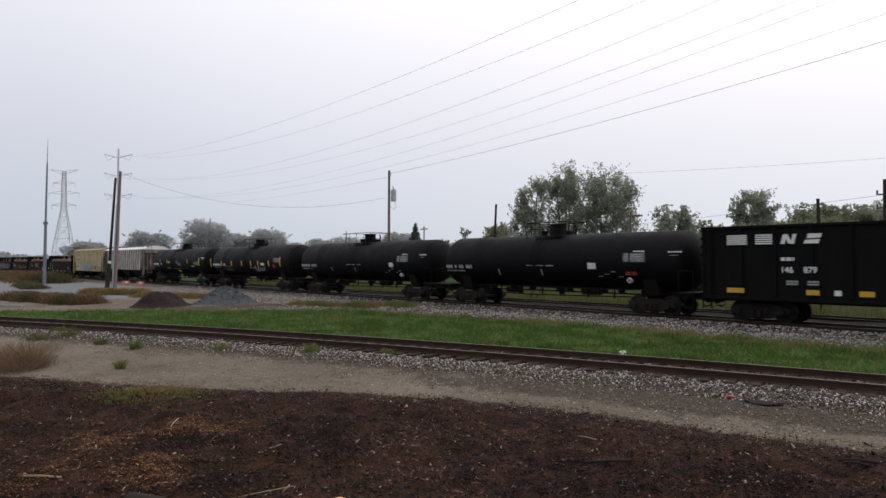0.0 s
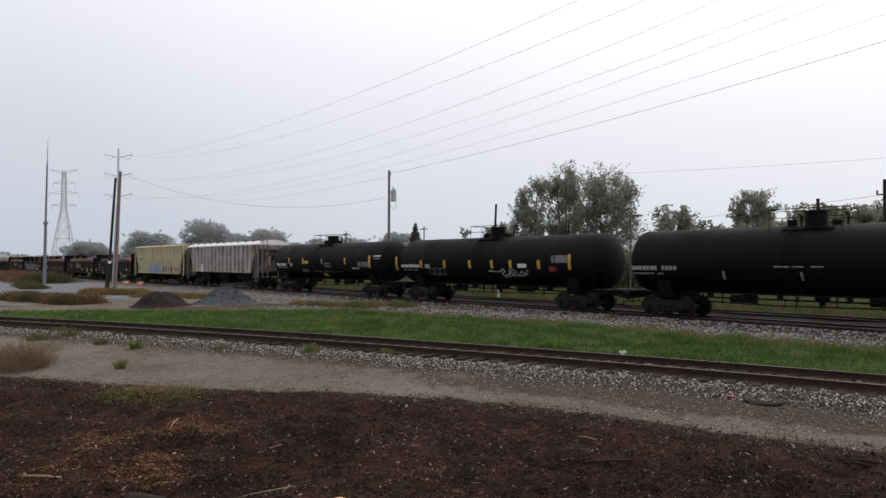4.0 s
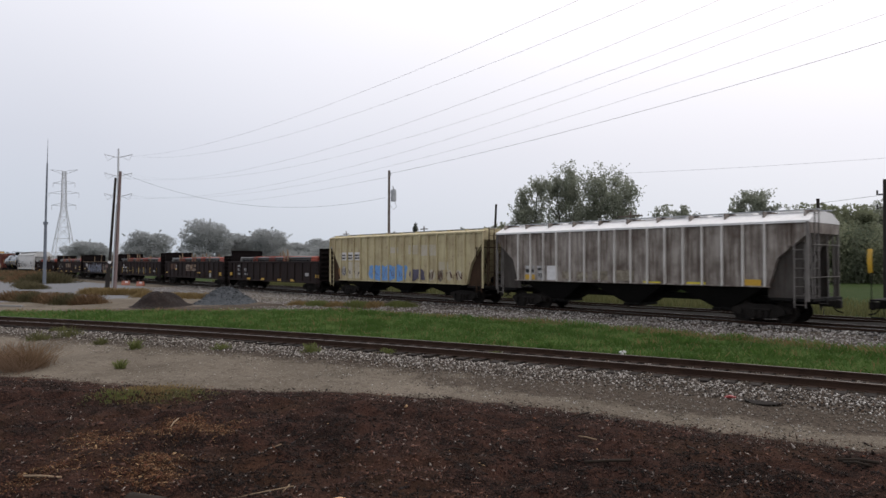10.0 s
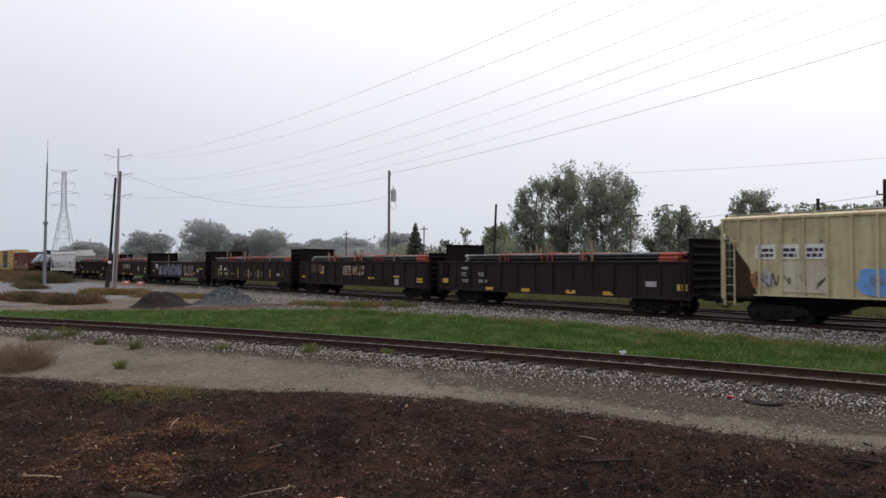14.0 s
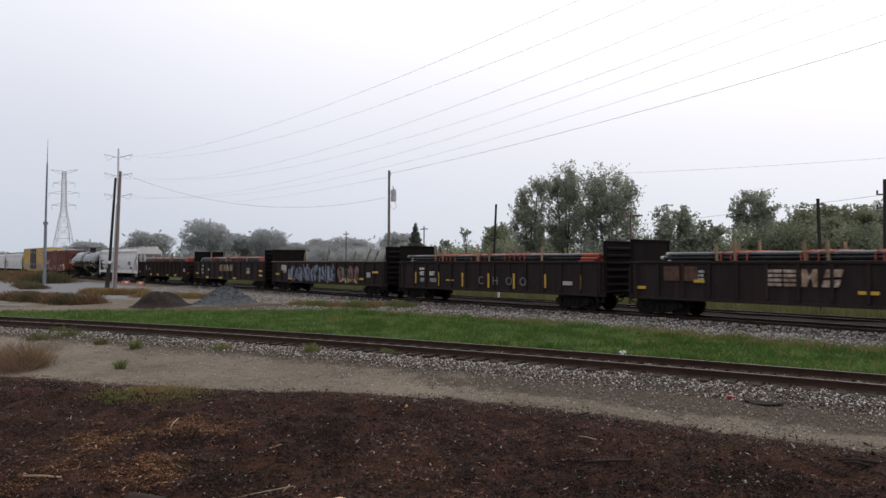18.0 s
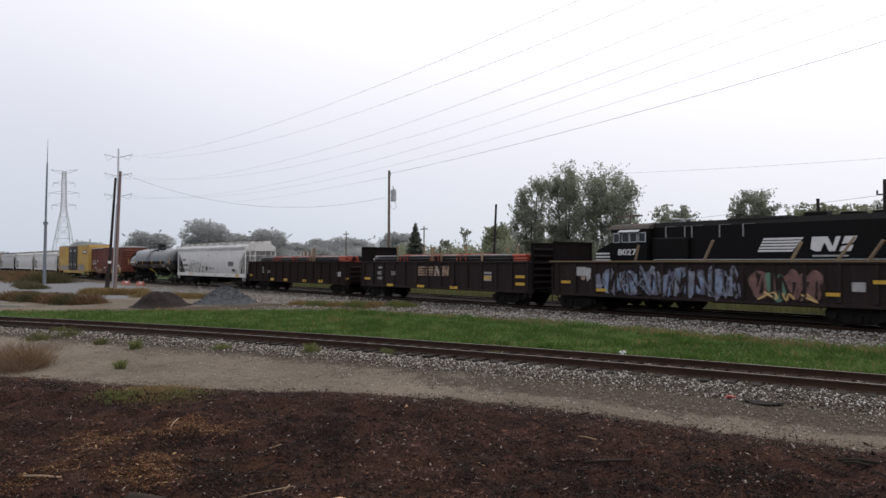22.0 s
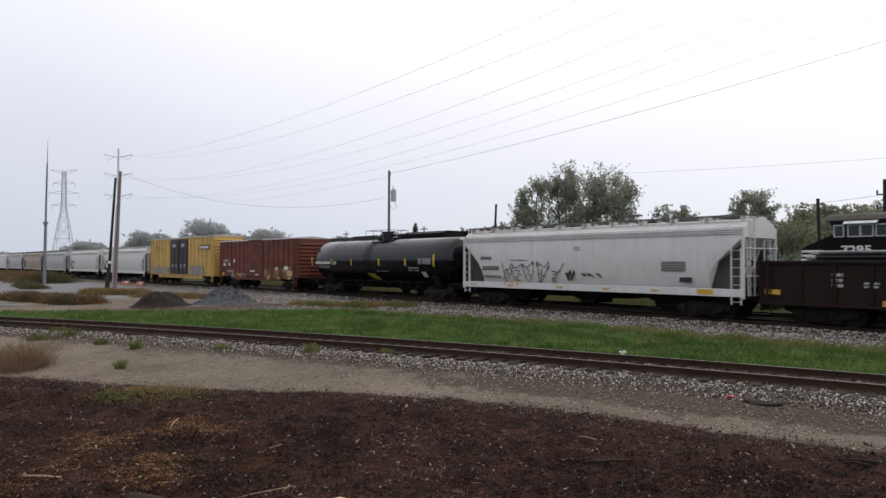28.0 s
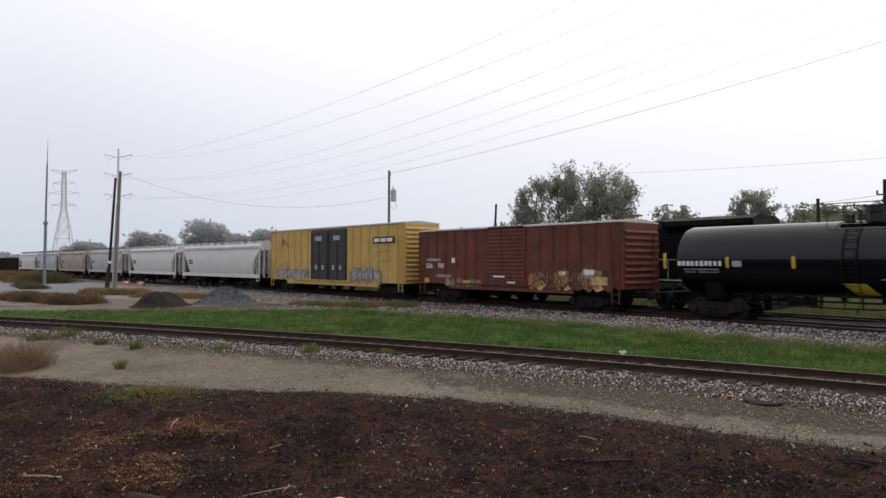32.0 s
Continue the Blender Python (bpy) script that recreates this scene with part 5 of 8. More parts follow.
    for x, half, m, lab in ((-318.2, 9.3, "hopper_white", "white smooth covered hopper with a pale side sill"), (-338.1, 8.4, "hopper_white", "pale grey covered hopper, hazy in the distance"), (-357.9, 8.3, "hopper_pale", "dull grey covered hopper"), (-376.9, 8.2, "hopper_tan", "rust-streaked tan covered hopper"), (-395.9, 8.2, "hopper_pale", "grey covered hopper far down the train"), (-413.5, 8.0, "hopper_white", "white covered hopper far down the train")):
        c = hopper_car(lab, x, m, m, half, 1.33, 4.0, 0, round_side=True)
        bars(c, -half + 1.8, -half + 2.9, 2.3, 2.8, "dark_letter", 2, -1.55, int(abs(x)))
        for k in range(4):
            plate(c, "reflector", -half + 1 + 4 * k, -half + 1.4 + 4 * k, 1.14, 1.24, "yellow_tape", -1.575)


hopper_cars()


# ---- gondolas ----
def gondola(label, x, mat, half=8.75, low=0.80, top=2.5, posts=14, right_wall=3.55, left_wall=3.58, bulkheads=True, width=1.55, tail=0.0):
    """tail: how far the rear end stops short of the frame."""
    car = thing("gondola_car", label, "gondola car", pose(x, MAIN_Y, 0), "cars of the passing freight train")
    running_gear(car, half + 0.12, half - 2.3)
    rear = -half + tail
    part("floor", Shape().box(rear, half, -1.45, 1.45, 1.0, 1.1), mat, car)
    side = [(rear, low), (half, low), (half, top - 0.05), (rear, top - 0.05)]
    for sy in (-1, 1):
        part("side_wall", Shape().prism_y(side, *sorted((sy * (width - 0.1), sy * (width - 0.06)))), mat, car)
        part("top_chord", Shape().box(rear, half, *sorted((sy * (width - 0.13), sy * (width + 0.02))), top - 0.07, top + 0.05, 0.015), mat, car)
        part("side_sill", Shape().box(rear, half, *sorted((sy * (width - 0.06), sy * width)), low - 0.02, low + 0.11, 0.012), mat, car)
        for i in range(posts):
            xx = rear + 0.35 + (half - rear - 0.7) * i / (posts - 1)
            z0 = low + 0.06
            part("side_post", Shape().prism_x([(sy * (width - 0.07), z0), (sy * (width + 0.03), z0 + 0.1), (sy * (width + 0.03), top - 0.1), (sy * (width - 0.07), top - 0.06)], xx - 0.07, xx + 0.07), mat, car)
    # end faces take the copy with the shade in its colour
    end = "gondola_end_shade" if mat == "gondola" else mat
    for sx, wall in ((-1, left_wall), (1, right_wall)):
        z1 = wall if bulkheads else top
        a, b = (half - 0.08, half) if sx > 0 else (rear, rear + 0.08)
        if sx < 0 and bulkheads:
            a, b = rear + max(0.18, 0.85 - tail), rear + max(0.28, 0.95 - tail)
            part("end_wall", Shape().box(rear, rear + 0.08, -1.5, 1.5, 1.05, top), end, car)
        e = part("bulkhead" if bulkheads else "end_wall", Shape().box(a, b, -1.5, 1.5, 1.05, z1, 0.01), end, car, "tall steel end bulkhead" if bulkheads else "")
        if bulkheads:
            part("bulkhead_rim", Shape().box(a - 0.05, b + 0.05, -1.55, 1.55, z1 - 0.1, z1, 0.012).box(a - 0.05, b + 0.05, -1.56, -1.46, 1.05, z1, 0.012).box(a - 0.05, b + 0.05, 1.46, 1.56, 1.05, z1, 0.012), end, e)
        k = 0
        while 1.25 + 0.36 * k < z1 - 0.2:
            z = 1.25 + 0.36 * k
            if sx > 0:
                part("corrugation", Shape().prism_y([(b, z), (b + 0.09, z + 0.06), (b + 0.09, z + 0.14), (b, z + 0.2)], -1.45, 1.45), end, e)
            else:
                part("corrugation", Shape().prism_y([(a, z), (a - 0.09, z + 0.06), (a - 0.09, z + 0.14), (a, z + 0.2)], -1.45, 1.45), end, e)
            k += 1
        part("ladder", ladder_shape(half - 0.3 if sx > 0 else rear + 0.3, -width - 0.03, 0.5, top - 0.2, 0.4), mat, car)
    return car


def pipe_load(x, colours, seed, x0=-6.6, x1=8.2, end="pipe_orange", lean=0.0, stakes=8, wraps=10):
    """Pipes in layers, resting on the gondola's floor between its walls, with wooden stakes and bands."""
    rng = random.Random(seed)
    ld = thing("pipe_load", "bundled steel pipes with orange ends and wooden stakes in a gondola", "steel pipes", pose(x, MAIN_Y, 1.10), "pipe loads on the train")
    base = Shape()
    for k in range(5):
        xx = x0 + 1 + (x1 - x0 - 2) * k / 4
        base.box(xx - 0.1, xx + 0.1, -1.35, 1.35, 0.0, 0.12)
    part("dunnage", base, "stake_wood", ld)
    r = 0.085
    z = 0.12 + r
    layer = 0
    while z < 1.86:
        m = Shape()
        visible = z > 1.2
        n = 15
        for i in range(n):
            y = -1.26 + i * 0.18
            if not visible and 1 < i < n - 1:
                continue
            a, b = x0 + rng.uniform(-0.25, 0.25), x1 - rng.uniform(0, 0.3)
            if visible and i in (0, 1, 2, 5, 9, 13):
                col = colours[(layer + i) % len(colours)] if i > 2 else ("pipe_black", "pipe_grey")[(layer + i) % 3 == 0]
                p = part("pipe", Shape().tube((a, y, z), (b, y, z), r, 9), col, ld, smooth=radians(40))
                part("pipe_end", Shape().tube((b - 1.0, y, z), (b + 0.01, y, z), r + 0.006, 9), end, p)
                part("pipe_end", Shape().tube((a - 0.01, y, z), (a + 0.15, y, z), r + 0.006, 9), "dull_white", p)
            else:
                m.tube((a, y, z), (b, y, z), r, 7)
        if m.v:
            part("pipe_layer", m, colours[layer % len(colours)], ld)["kind"] = "stuff"
        z += 0.172
        layer += 1
    topz = z - 0.172 + r
    for k in range(wraps):
        xx = x0 + (x1 - x0) * (0.24, 0.46, 0.64)[k % 3] + 0.36 * (k // 3 - wraps / 6) + rng.uniform(-0.08, 0.08)
        part("band", Shape().path([(xx + lean, -1.37, 1.25), (xx, -1.37, topz - 0.05), (xx + 0.3, -1.2, topz + 0.02), (xx + 0.35, 1.37, topz + 0.02)], 0.034, 5), "pipe_orange", ld)
    for k in range(stakes):
        groups = max(2, stakes // 3)
        xx = x0 + 1.2 + (x1 - x0 - 2.4) * (k % groups + 0.3) / groups + 0.38 * (k // groups) + rng.uniform(-0.1, 0.1)
        sy = -1.40 if k % 2 else 1.38
        h = rng.uniform(2.0, 2.5)
        dx = rng.uniform(-0.25, 0.1)
        part("stake", Shape().add([(xx - 0.05, sy - 0.04, 0), (xx + 0.05, sy - 0.04, 0), (xx + 0.05, sy + 0.04, 0), (xx - 0.05, sy + 0.04, 0), (xx + dx - 0.05, sy - 0.04, h), (xx + dx + 0.05, sy - 0.04, h), (xx + dx + 0.05, sy + 0.04, h), (xx + dx - 0.05, sy + 0.04, h)],
             [(3, 2, 1, 0), (4, 5, 6, 7), (0, 1, 5, 4), (1, 2, 6, 5), (2, 3, 7, 6), (3, 0, 4, 7)]), "stake_wood", ld)
    return ld


def gondolas():
    Y, W = "yellow_tape", "dull_white"
    # tall black coal gondola at the head of what is seen
    c = gondola("tall black coal gondola with white lettering and yellow patches", -7.35, "coal_black", 8.0, 0.95, 3.95, 12, bulkheads=False)
    for x0, x1 in ((-6.82, -5.97), (-5.62, -4.94)):
        for k in range(5):
            plate(c, "white_bar", x0, x1, 3.22 + 0.085 * k, 3.275 + 0.085 * k, "white_paint", -1.575)
    for pts in (((-4.62, 3.22), (-4.46, 3.22), (-4.36, 3.6), (-4.52, 3.6)), ((-4.48, 3.6), (-4.34, 3.6), (-4.16, 3.22), (-4.30, 3.22)), ((-4.24, 3.22), (-4.10, 3.22), (-4.0, 3.6), (-4.14, 3.6)), ((-3.74, 3.22), (-3.2, 3.22), (-3.14, 3.38), (-3.68, 3.36)), ((-3.62, 3.42), (-3.12, 3.44), (-3.06, 3.6), (-3.58, 3.6))):
        part("emblem", Shape().prism_y(pts, -1.581, -1.571), "white_paint", c)
    bars(c, -4.6, -4.1, 2.55, 2.76, "white_paint", 1, -1.575, 3)
    words(c, "146", 0.33, -4.62, 2.08, "white_paint", -1.590)
    words(c, "879", 0.33, -3.74, 2.08, "white_paint", -1.590)
    for x0, x1 in ((-4.4, -3.95), (-3.6, -3.2)):
        bars(c, x0, x1, 1.6, 1.8, W, 2, -1.575, 5)
    for x0, x1, m in ((-6.84, -6.1, Y), (-3.66, -3.18, Y), (-2.64, -2.4, "white_paint"), (-1.8, -1.3, Y), (2.0, 2.6, Y)):
        plate(c, "reflector", x0, x1, 1.22, 1.42, m, -1.575)
    # five long gondolas with bulkheads, four of them loaded
    c = gondola("rusty dark gondola with tall bulkheads, loaded with pipes", -134.3, "gondola", 8.6)
    bars(c, -6.35, -5.85, 2.05, 2.3, W, 1, seed=1)
    words(c, "192", 0.32, -6.4, 1.66, "dull_white", -1.590)
    words(c, "923", 0.32, -4.9, 1.66, "dull_white", -1.590)
    bars(c, -6.3, -5.8, 1.3, 1.5, W, 2, seed=2)
    bars(c, -4.9, -4.2, 1.3, 1.5, W, 2, seed=3)
    for x0, x1 in ((-8.2, -7.6), (-4.3, -3.7), (-1.5, -0.9), (1.6, 2.2), (3.9, 4.5), (7.9, 8.4)):
        plate(c, "reflector", x0, x1, 1.22 if abs(x0) > 4.4 else 0.88, 1.5 if abs(x0) > 7 else 1.06, Y, -1.565)
    plate(c, "stencil", 6.3, 6.85, 1.35, 1.6, W, -1.565)
    pipe_load(-134.3, ("pipe_black", "pipe_grey", "pipe_black"), 1, -6.3, 8.0, stakes=7, wraps=8)
    c = gondola("rusty dark gondola with faded white stripes and pipes on board", -152.5, "gondola", 8.85, right_wall=3.08, tail=1.0)
    for k in range(4):
        plate(c, "faded_bar", -1.42 + 0.05 * k, -0.74, 1.54 + 0.18 * k, 1.66 + 0.18 * k, "worn_white", -1.565)
        plate(c, "faded_bar", -0.66, -0.04, 1.54 + 0.18 * k, 1.66 + 0.18 * k, "worn_tan" if k < 2 else "worn_white", -1.565)
    part("faded_emblem", Shape().prism_y([(0.02, 1.54), (0.2, 1.54), (0.36, 1.9), (0.44, 1.54), (0.6, 1.54), (0.6, 2.22), (0.44, 2.22), (0.3, 1.94), (0.2, 2.22), (0.02, 2.22)], -1.57, -1.56), "worn_tan", c)
    plate(c, "rust_patch", -5.95, -5.2, 1.66, 2.3, "rust_paint", -1.563)
    plate(c, "rust_patch", -4.95, -4.3, 1.66, 2.3, "rust_paint", -1.563)
    part("faded_emblem", Shape().prism_y([(0.74, 1.54), (1.34, 1.54), (1.44, 1.84), (0.84, 1.80)], -1.57, -1.56), "worn_white", c)
    part("faded_emblem", Shape().prism_y([(0.82, 1.9), (1.44, 1.94), (1.54, 2.22), (0.92, 2.22)], -1.57, -1.56), "worn_tan", c)
    for x0, x1 in ((-5.87, -5.25), (-4.5, -4.0)):
        bars(c, x0, x1, 1.7, 2.2, W, 3, seed=int(abs(x0)))
    for x0, x1, z0 in ((-7.4, -6.9, 1.25), (-4.5, -4.0, 1.6), (2.0, 2.7, 1.3), (5.0, 5.6, 1.45), (7.5, 8.1, 1.15), (7.5, 8.1, 1.32)):
        plate(c, "reflector", x0, x1, z0, z0 + 0.13, Y, -1.565)
    plate(c, "sprayed_tag", 3.3, 4.1, 0.9, 1.35, "gondola_red", -1.565)
    plate(c, "stencil", 5.1, 5.55, 0.95, 1.35, W, -1.563)
    pipe_load(-152.5, ("pipe_black", "pipe_orange", "pipe_grey", "pipe_black"), 2, -6.1, 8.4, stakes=10, wraps=12)
    c = gondola("dark gondola with yellow stripes and chalked letters, loaded with pipes", -170.5, "gondola", 8.85, tail=1.0)
    for xx in (-6.0, -3.73, -1.5, 0.72, 2.73, 5.0, 7.3):
        plate(c, "reflective_stripe", xx - 0.06, xx + 0.06, 1.12 if abs(xx) > 4.5 else 1.02, 1.85, Y, -1.565)
    for k, (x, ch) in enumerate(((-0.12, "C"), (1.05, "H"), (2.1, "O"), (3.15, "O"))):
        words(c, ch, 0.66, x, 1.2, "board_grey", -1.590, 0.0)
    words(c, "182", 0.34, -5.62, 1.66, "white_paint", -1.590)
    words(c, "887", 0.34, -4.58, 1.66, "white_paint", -1.590)
    bars(c, -5.6, -5.1, 2.0, 2.22, "white_paint", 1, seed=4)
    for x0, x1 in ((-5.55, -5.1), (-4.55, -3.95)):
        bars(c, x0, x1, 1.25, 1.5, W, 3, seed=5)
    plate(c, "stencil", 6.2, 6.8, 1.3, 1.5, W, -1.565)
    plate(c, "stencil", -3.0, -2.3, 1.35, 1.42, Y, -1.563)
    pipe_load(-170.5, ("pipe_grey", "pipe_black", "pipe_orange"), 3, -6.9, 8.3, stakes=11, wraps=16)
    c = gondola("dark gondola covered in pale blue and rose graffiti, nearly empty", -188.6, "gondola", 8.9, tail=1.0)
    bubbles(c, "graffiti", -4.9, 2.2, 0.98, 2.15, 6, ("graffiti_dark",), -1.562, 31, 2.6, fat=0.8)
    strokes(c, "graffiti", -5.0, 2.3, 0.92, 2.3, 11, "graffiti_pale", -1.566, 31, 0.30, 7)
    strokes(c, "graffiti", -4.9, 2.4, 0.95, 2.2, 9, "graffiti_sky", -1.570, 38, 0.14, 8)
    strokes(c, "graffiti", -5.1, 2.5, 0.9, 2.3, 12, "gondola", -1.574, 33, 0.09, 8)
    strokes(c, "graffiti", -4.9, 2.4, 0.95, 2.2, 8, "graffiti_pale", -1.578, 32, 0.05, 7)
    bubbles(c, "graffiti", 2.7, 5.5, 0.95, 2.15, 4, ("graffiti_rose", "graffiti_green", "graffiti_rose", "graffiti_rose"), -1.562, 34, 2.4)
    strokes(c, "graffiti", 2.8, 5.6, 0.95, 2.1, 5, "gondola", -1.568, 35, 0.13, 7)
    strokes(c, "graffiti", 2.8, 5.6, 0.95, 2.1, 4, "graffiti_rose", -1.572, 39, 0.08, 6)
    strokes(c, "graffiti", 3.0, 5.4, 0.9, 1.3, 3, "graffiti_ochre", -1.575, 36, 0.07, 5)
    bubbles(c, "graffiti", -6.0, -5.3, 1.55, 2.25, 2, ("worn_white", "worn_pale"), -1.562, 37, 4.0, fat=0.75)
    for x0, x1, z0, m in ((-7.2, -6.6, 1.4, Y), (-6.2, -5.6, 1.8, W), (-5.0, -4.4, 1.05, Y), (7.2, 7.9, 1.7, Y), (5.6, 6.1, 1.2, Y)):
        plate(c, "reflector", x0, x1, z0, z0 + (0.45 if m == W else 0.14), m, -1.575)
    plate(c, "stencil", 6.5, 6.95, 1.4, 1.75, W, -1.565)
    # light along the top chord's edge, drawn as a pale strip
    plate(c, "pale_strip", -8.0, 8.6, 2.50, 2.56, "stake_wood", -1.568)
    for k, xx in enumerate((-3.3, -0.2, 3.4, 4.9, 6.0, 7.4)):
        dx = (0.3, 0.7, 0.75, 1.0, 0.9, 0.7)[k]
        part("loose_stake", Shape().tube((xx, -1.2, 1.1), (xx + dx * 1.6, -1.2, 3.3 + 0.15 * (k % 2)), 0.06, 5), "stake_wood", c)
    c = gondola("rusty dark gondola with tan emblem and leaning stakes over its pipes", -206.55, "gondola", 8.75, tail=1.0)
    for k in range(4):
        plate(c, "faded_bar", -1.1, -0.4, 1.62 + 0.16 * k, 1.73 + 0.16 * k, "worn_tan", -1.565)
        plate(c, "faded_bar", -0.34, 0.4, 1.62 + 0.16 * k, 1.73 + 0.16 * k, "worn_tan", -1.565)
    for pts in (((0.5, 1.62), (0.68, 1.62), (0.78, 2.24), (0.6, 2.24)), ((0.62, 2.24), (0.82, 2.24), (1.06, 1.62), (0.86, 1.62)), ((0.94, 1.62), (1.1, 1.62), (1.2, 2.24), (1.04, 2.24)), ((1.24, 1.62), (1.85, 1.62), (1.95, 2.24), (1.34, 2.24))):
        part("faded_emblem", Shape().prism_y(pts, -1.57, -1.56), "worn_white" if pts[0][0] < 1.2 else "worn_tan", c)
    words(c, "182", 0.34, -5.62, 1.62, "dull_white", -1.590)
    words(c, "533", 0.34, -4.0, 1.62, "dull_white", -1.590)
    bars(c, -5.5, -4.95, 2.05, 2.25, W, 1, seed=8)
    bars(c, -5.6, -4.9, 1.3, 1.5, W, 2, seed=9)
    for x0, x1, z0 in ((-7.2, -6.5, 1.25), (-4.5, -3.8, 0.86), (-1.2, -0.5, 0.86), (2.0, 2.7, 0.86), (5.0, 5.6, 1.5), (7.5, 8.2, 1.2), (7.5, 8.2, 1.6)):
        plate(c, "reflector", x0, x1, z0, z0 + 0.16, Y, -1.565)
    bars(c, 5.0, 5.6, 1.4, 2.0, W, 3, seed=10)
    pipe_load(-206.55, ("pipe_grey", "pipe_black", "pipe_orange", "pipe_black"), 4, -6.2, 8.2, stakes=9, wraps=9)
    c = gondola("reddish-brown gondola loaded with orange-tipped pipes", -224.2, "gondola_red", 8.45, right_wall=2.5, left_wall=2.5, bulkheads=False)
    bars(c, -5.7, -5.3, 1.55, 2.15, W, 3, seed=12)
    bars(c, -4.6, -4.1, 1.55, 1.8, W, 2, seed=13)
    plate(c, "stencil", 6.75, 7.3, 1.4, 1.75, W, -1.565)
    for x0, x1, z0 in ((-8.2, -7.6, 1.2), (-4.0, -3.4, 0.9), (-1.6, -1.0, 0.9), (1.6, 2.1, 0.9), (4.1, 4.7, 0.9), (7.9, 8.4, 1.15)):
        plate(c, "reflector", x0, x1, z0, z0 + 0.2, Y, -1.565)
    pipe_load(-224.2, ("pipe_black", "pipe_orange", "pipe_black"), 5, -6.6, 7.9, stakes=7, wraps=10)
    for x in (-432.0, -450.0):
        gondola("brown gondola in the hazy distance", x, "gondola_red", 8.6, 0.85, 3.4, 12, bulkheads=False)


gondolas()


# ---- boxcars ----
def boxcar(label, x, mat, half, low, eave, door, door_mat, ribs, roof):
    car = thing("boxcar", label, "boxcar", pose(x, MAIN_Y, 0), "cars of the passing freight train")
    running_gear(car, half + 0.25, half - 2.4)
    body = [(-half, low + 0.25), (-half + 2.6, low + 0.25), (-half + 3.2, low), (half - 3.2, low), (half - 2.6, low + 0.25), (half, low + 0.25), (half, eave), (-half, eave)]
    part("body", Shape().prism_y(body, -1.48, 1.48), mat, car)
    part("roof", Shape().prism_x([(-1.55, eave - 0.02), (-1.55, eave + 0.05), (0, eave + 0.17), (1.55, eave + 0.05), (1.55, eave - 0.02)], -half - 0.03, half + 0.03), roof, car, "pale weathered metal roof")
    for i in range(13):
        xx = -half + 0.4 + (2 * half - 0.8) * i / 12
        part("roof_rib", Shape().prism_x([(-1.5, eave + 0.05), (-1.5, eave + 0.085), (0, eave + 0.205), (1.5, eave + 0.085), (1.5, eave + 0.05), (0, eave + 0.16)], xx - 0.04, xx + 0.04), roof, car)
    for sy in (-1, 1):
        part("side_sill", Shape().box(-half + 3.0, half - 3.0, *sorted((sy * 1.47, sy * 1.53)), low - 0.06, low + 0.12, 0.012), mat, car)
        for xx in ribs:
            part("side_post", Shape().box(xx - 0.05, xx + 0.05, *sorted((sy * 1.47, sy * 1.535)), low + 0.28 if abs(xx) > half - 3 else low + 0.05, eave - 0.03, 0.015), mat, car)
        for sx in (-1, 1):
            part("ladder", ladder_shape(sx * (half - 0.4), sy * 1.56, 0.45, 2.4 if sx < 0 else eave - 0.8, 0.42), mat, car)
            part("corner_post", Shape().box(*sorted((sx * half, sx * (half - 0.1))), *sorted((sy * 1.44, sy * 1.54)), low + 0.25, eave, 0.02), mat, car)
    a, b = door
    for sy in (-1, 1):
        n = 2 if b - a > 4 else 1
        for k in range(n):
            p, q = a + (b - a) * k / n, a + (b - a) * (k + 1) / n
            d = part("door", Shape().box(p + 0.02, q - 0.02, *sorted((sy * 1.50, sy * 1.55)), low + 0.35, eave - 0.12, 0.012), door_mat, car, "sliding door with pressed ridges")
            if n == 1:
                for i in range(15):
                    z = low + 0.5 + i * 0.215
                    part("door_ridge", Shape().box(p + 0.1, q - 0.1, *sorted((sy * 1.545, sy * 1.585)), z, z + 0.09, 0.015), door_mat, d)
            else:
                for xx in (p + 0.12, q - 0.12, (p + q) / 2):
                    part("door_bar", Shape().tube((xx, sy * 1.58, low + 0.4), (xx, sy * 1.58, eave - 0.3), 0.03, 6), door_mat, d)
                for z in (low + 1.2, low + 2.6, low + 3.9):
                    part("door_ridge", Shape().box(p + 0.1, q - 0.1, *sorted((sy * 1.545, sy * 1.57)), z, z + 0.08, 0.012), door_mat, d)
        part("door_track", Shape().box(a - 2.6, b + 0.4, *sorted((sy * 1.50, sy * 1.60)), low + 0.24, low + 0.33, 0.012), mat, car)
    for sx in (-1, 1):
        e = part("end_wall", Shape().box(*sorted((sx * half, sx * (half + 0.03))), -1.5, 1.5, low + 0.25, eave), mat, car)
        i = 0
        while low + 0.45 + 0.31 * i < eave - 0.3:
            z = low + 0.45 + 0.31 * i
            x0 = sx * (half + 0.03)
            part("corrugation", Shape().prism_y([(x0, z), (x0 + sx * 0.09, z + 0.06), (x0 + sx * 0.09, z + 0.13), (x0, z + 0.2)], -1.4, 1.4), mat, e)
            i += 1
        part("end_ladder", ladder_shape(sx * (half + 0.16), 1.1, 0.6, eave - 0.6, 0.4, 0.36, "y"), mat, car)
        part("end_platform", Shape().box(*sorted((sx * (half + 0.02), sx * (half + 0.3))), -0.9, 0.9, 1.0, 1.05), "under_black", car)
    part("underframe", Shape().box(-half + 0.4, half - 0.4, -1.1, 1.1, 0.82, low + 0.2).tube((-2, -0.8, 0.72), (-0.9, -0.8, 0.72), 0.2, 10), "under_black", car)
    return car


def boxcars():
    ribs = [x for x in (-7.0, -6.1, -5.2, -4.3, -3.4, -2.5, 2.5, 3.4, 4.3, 5.2, 6.1, 7.0)]
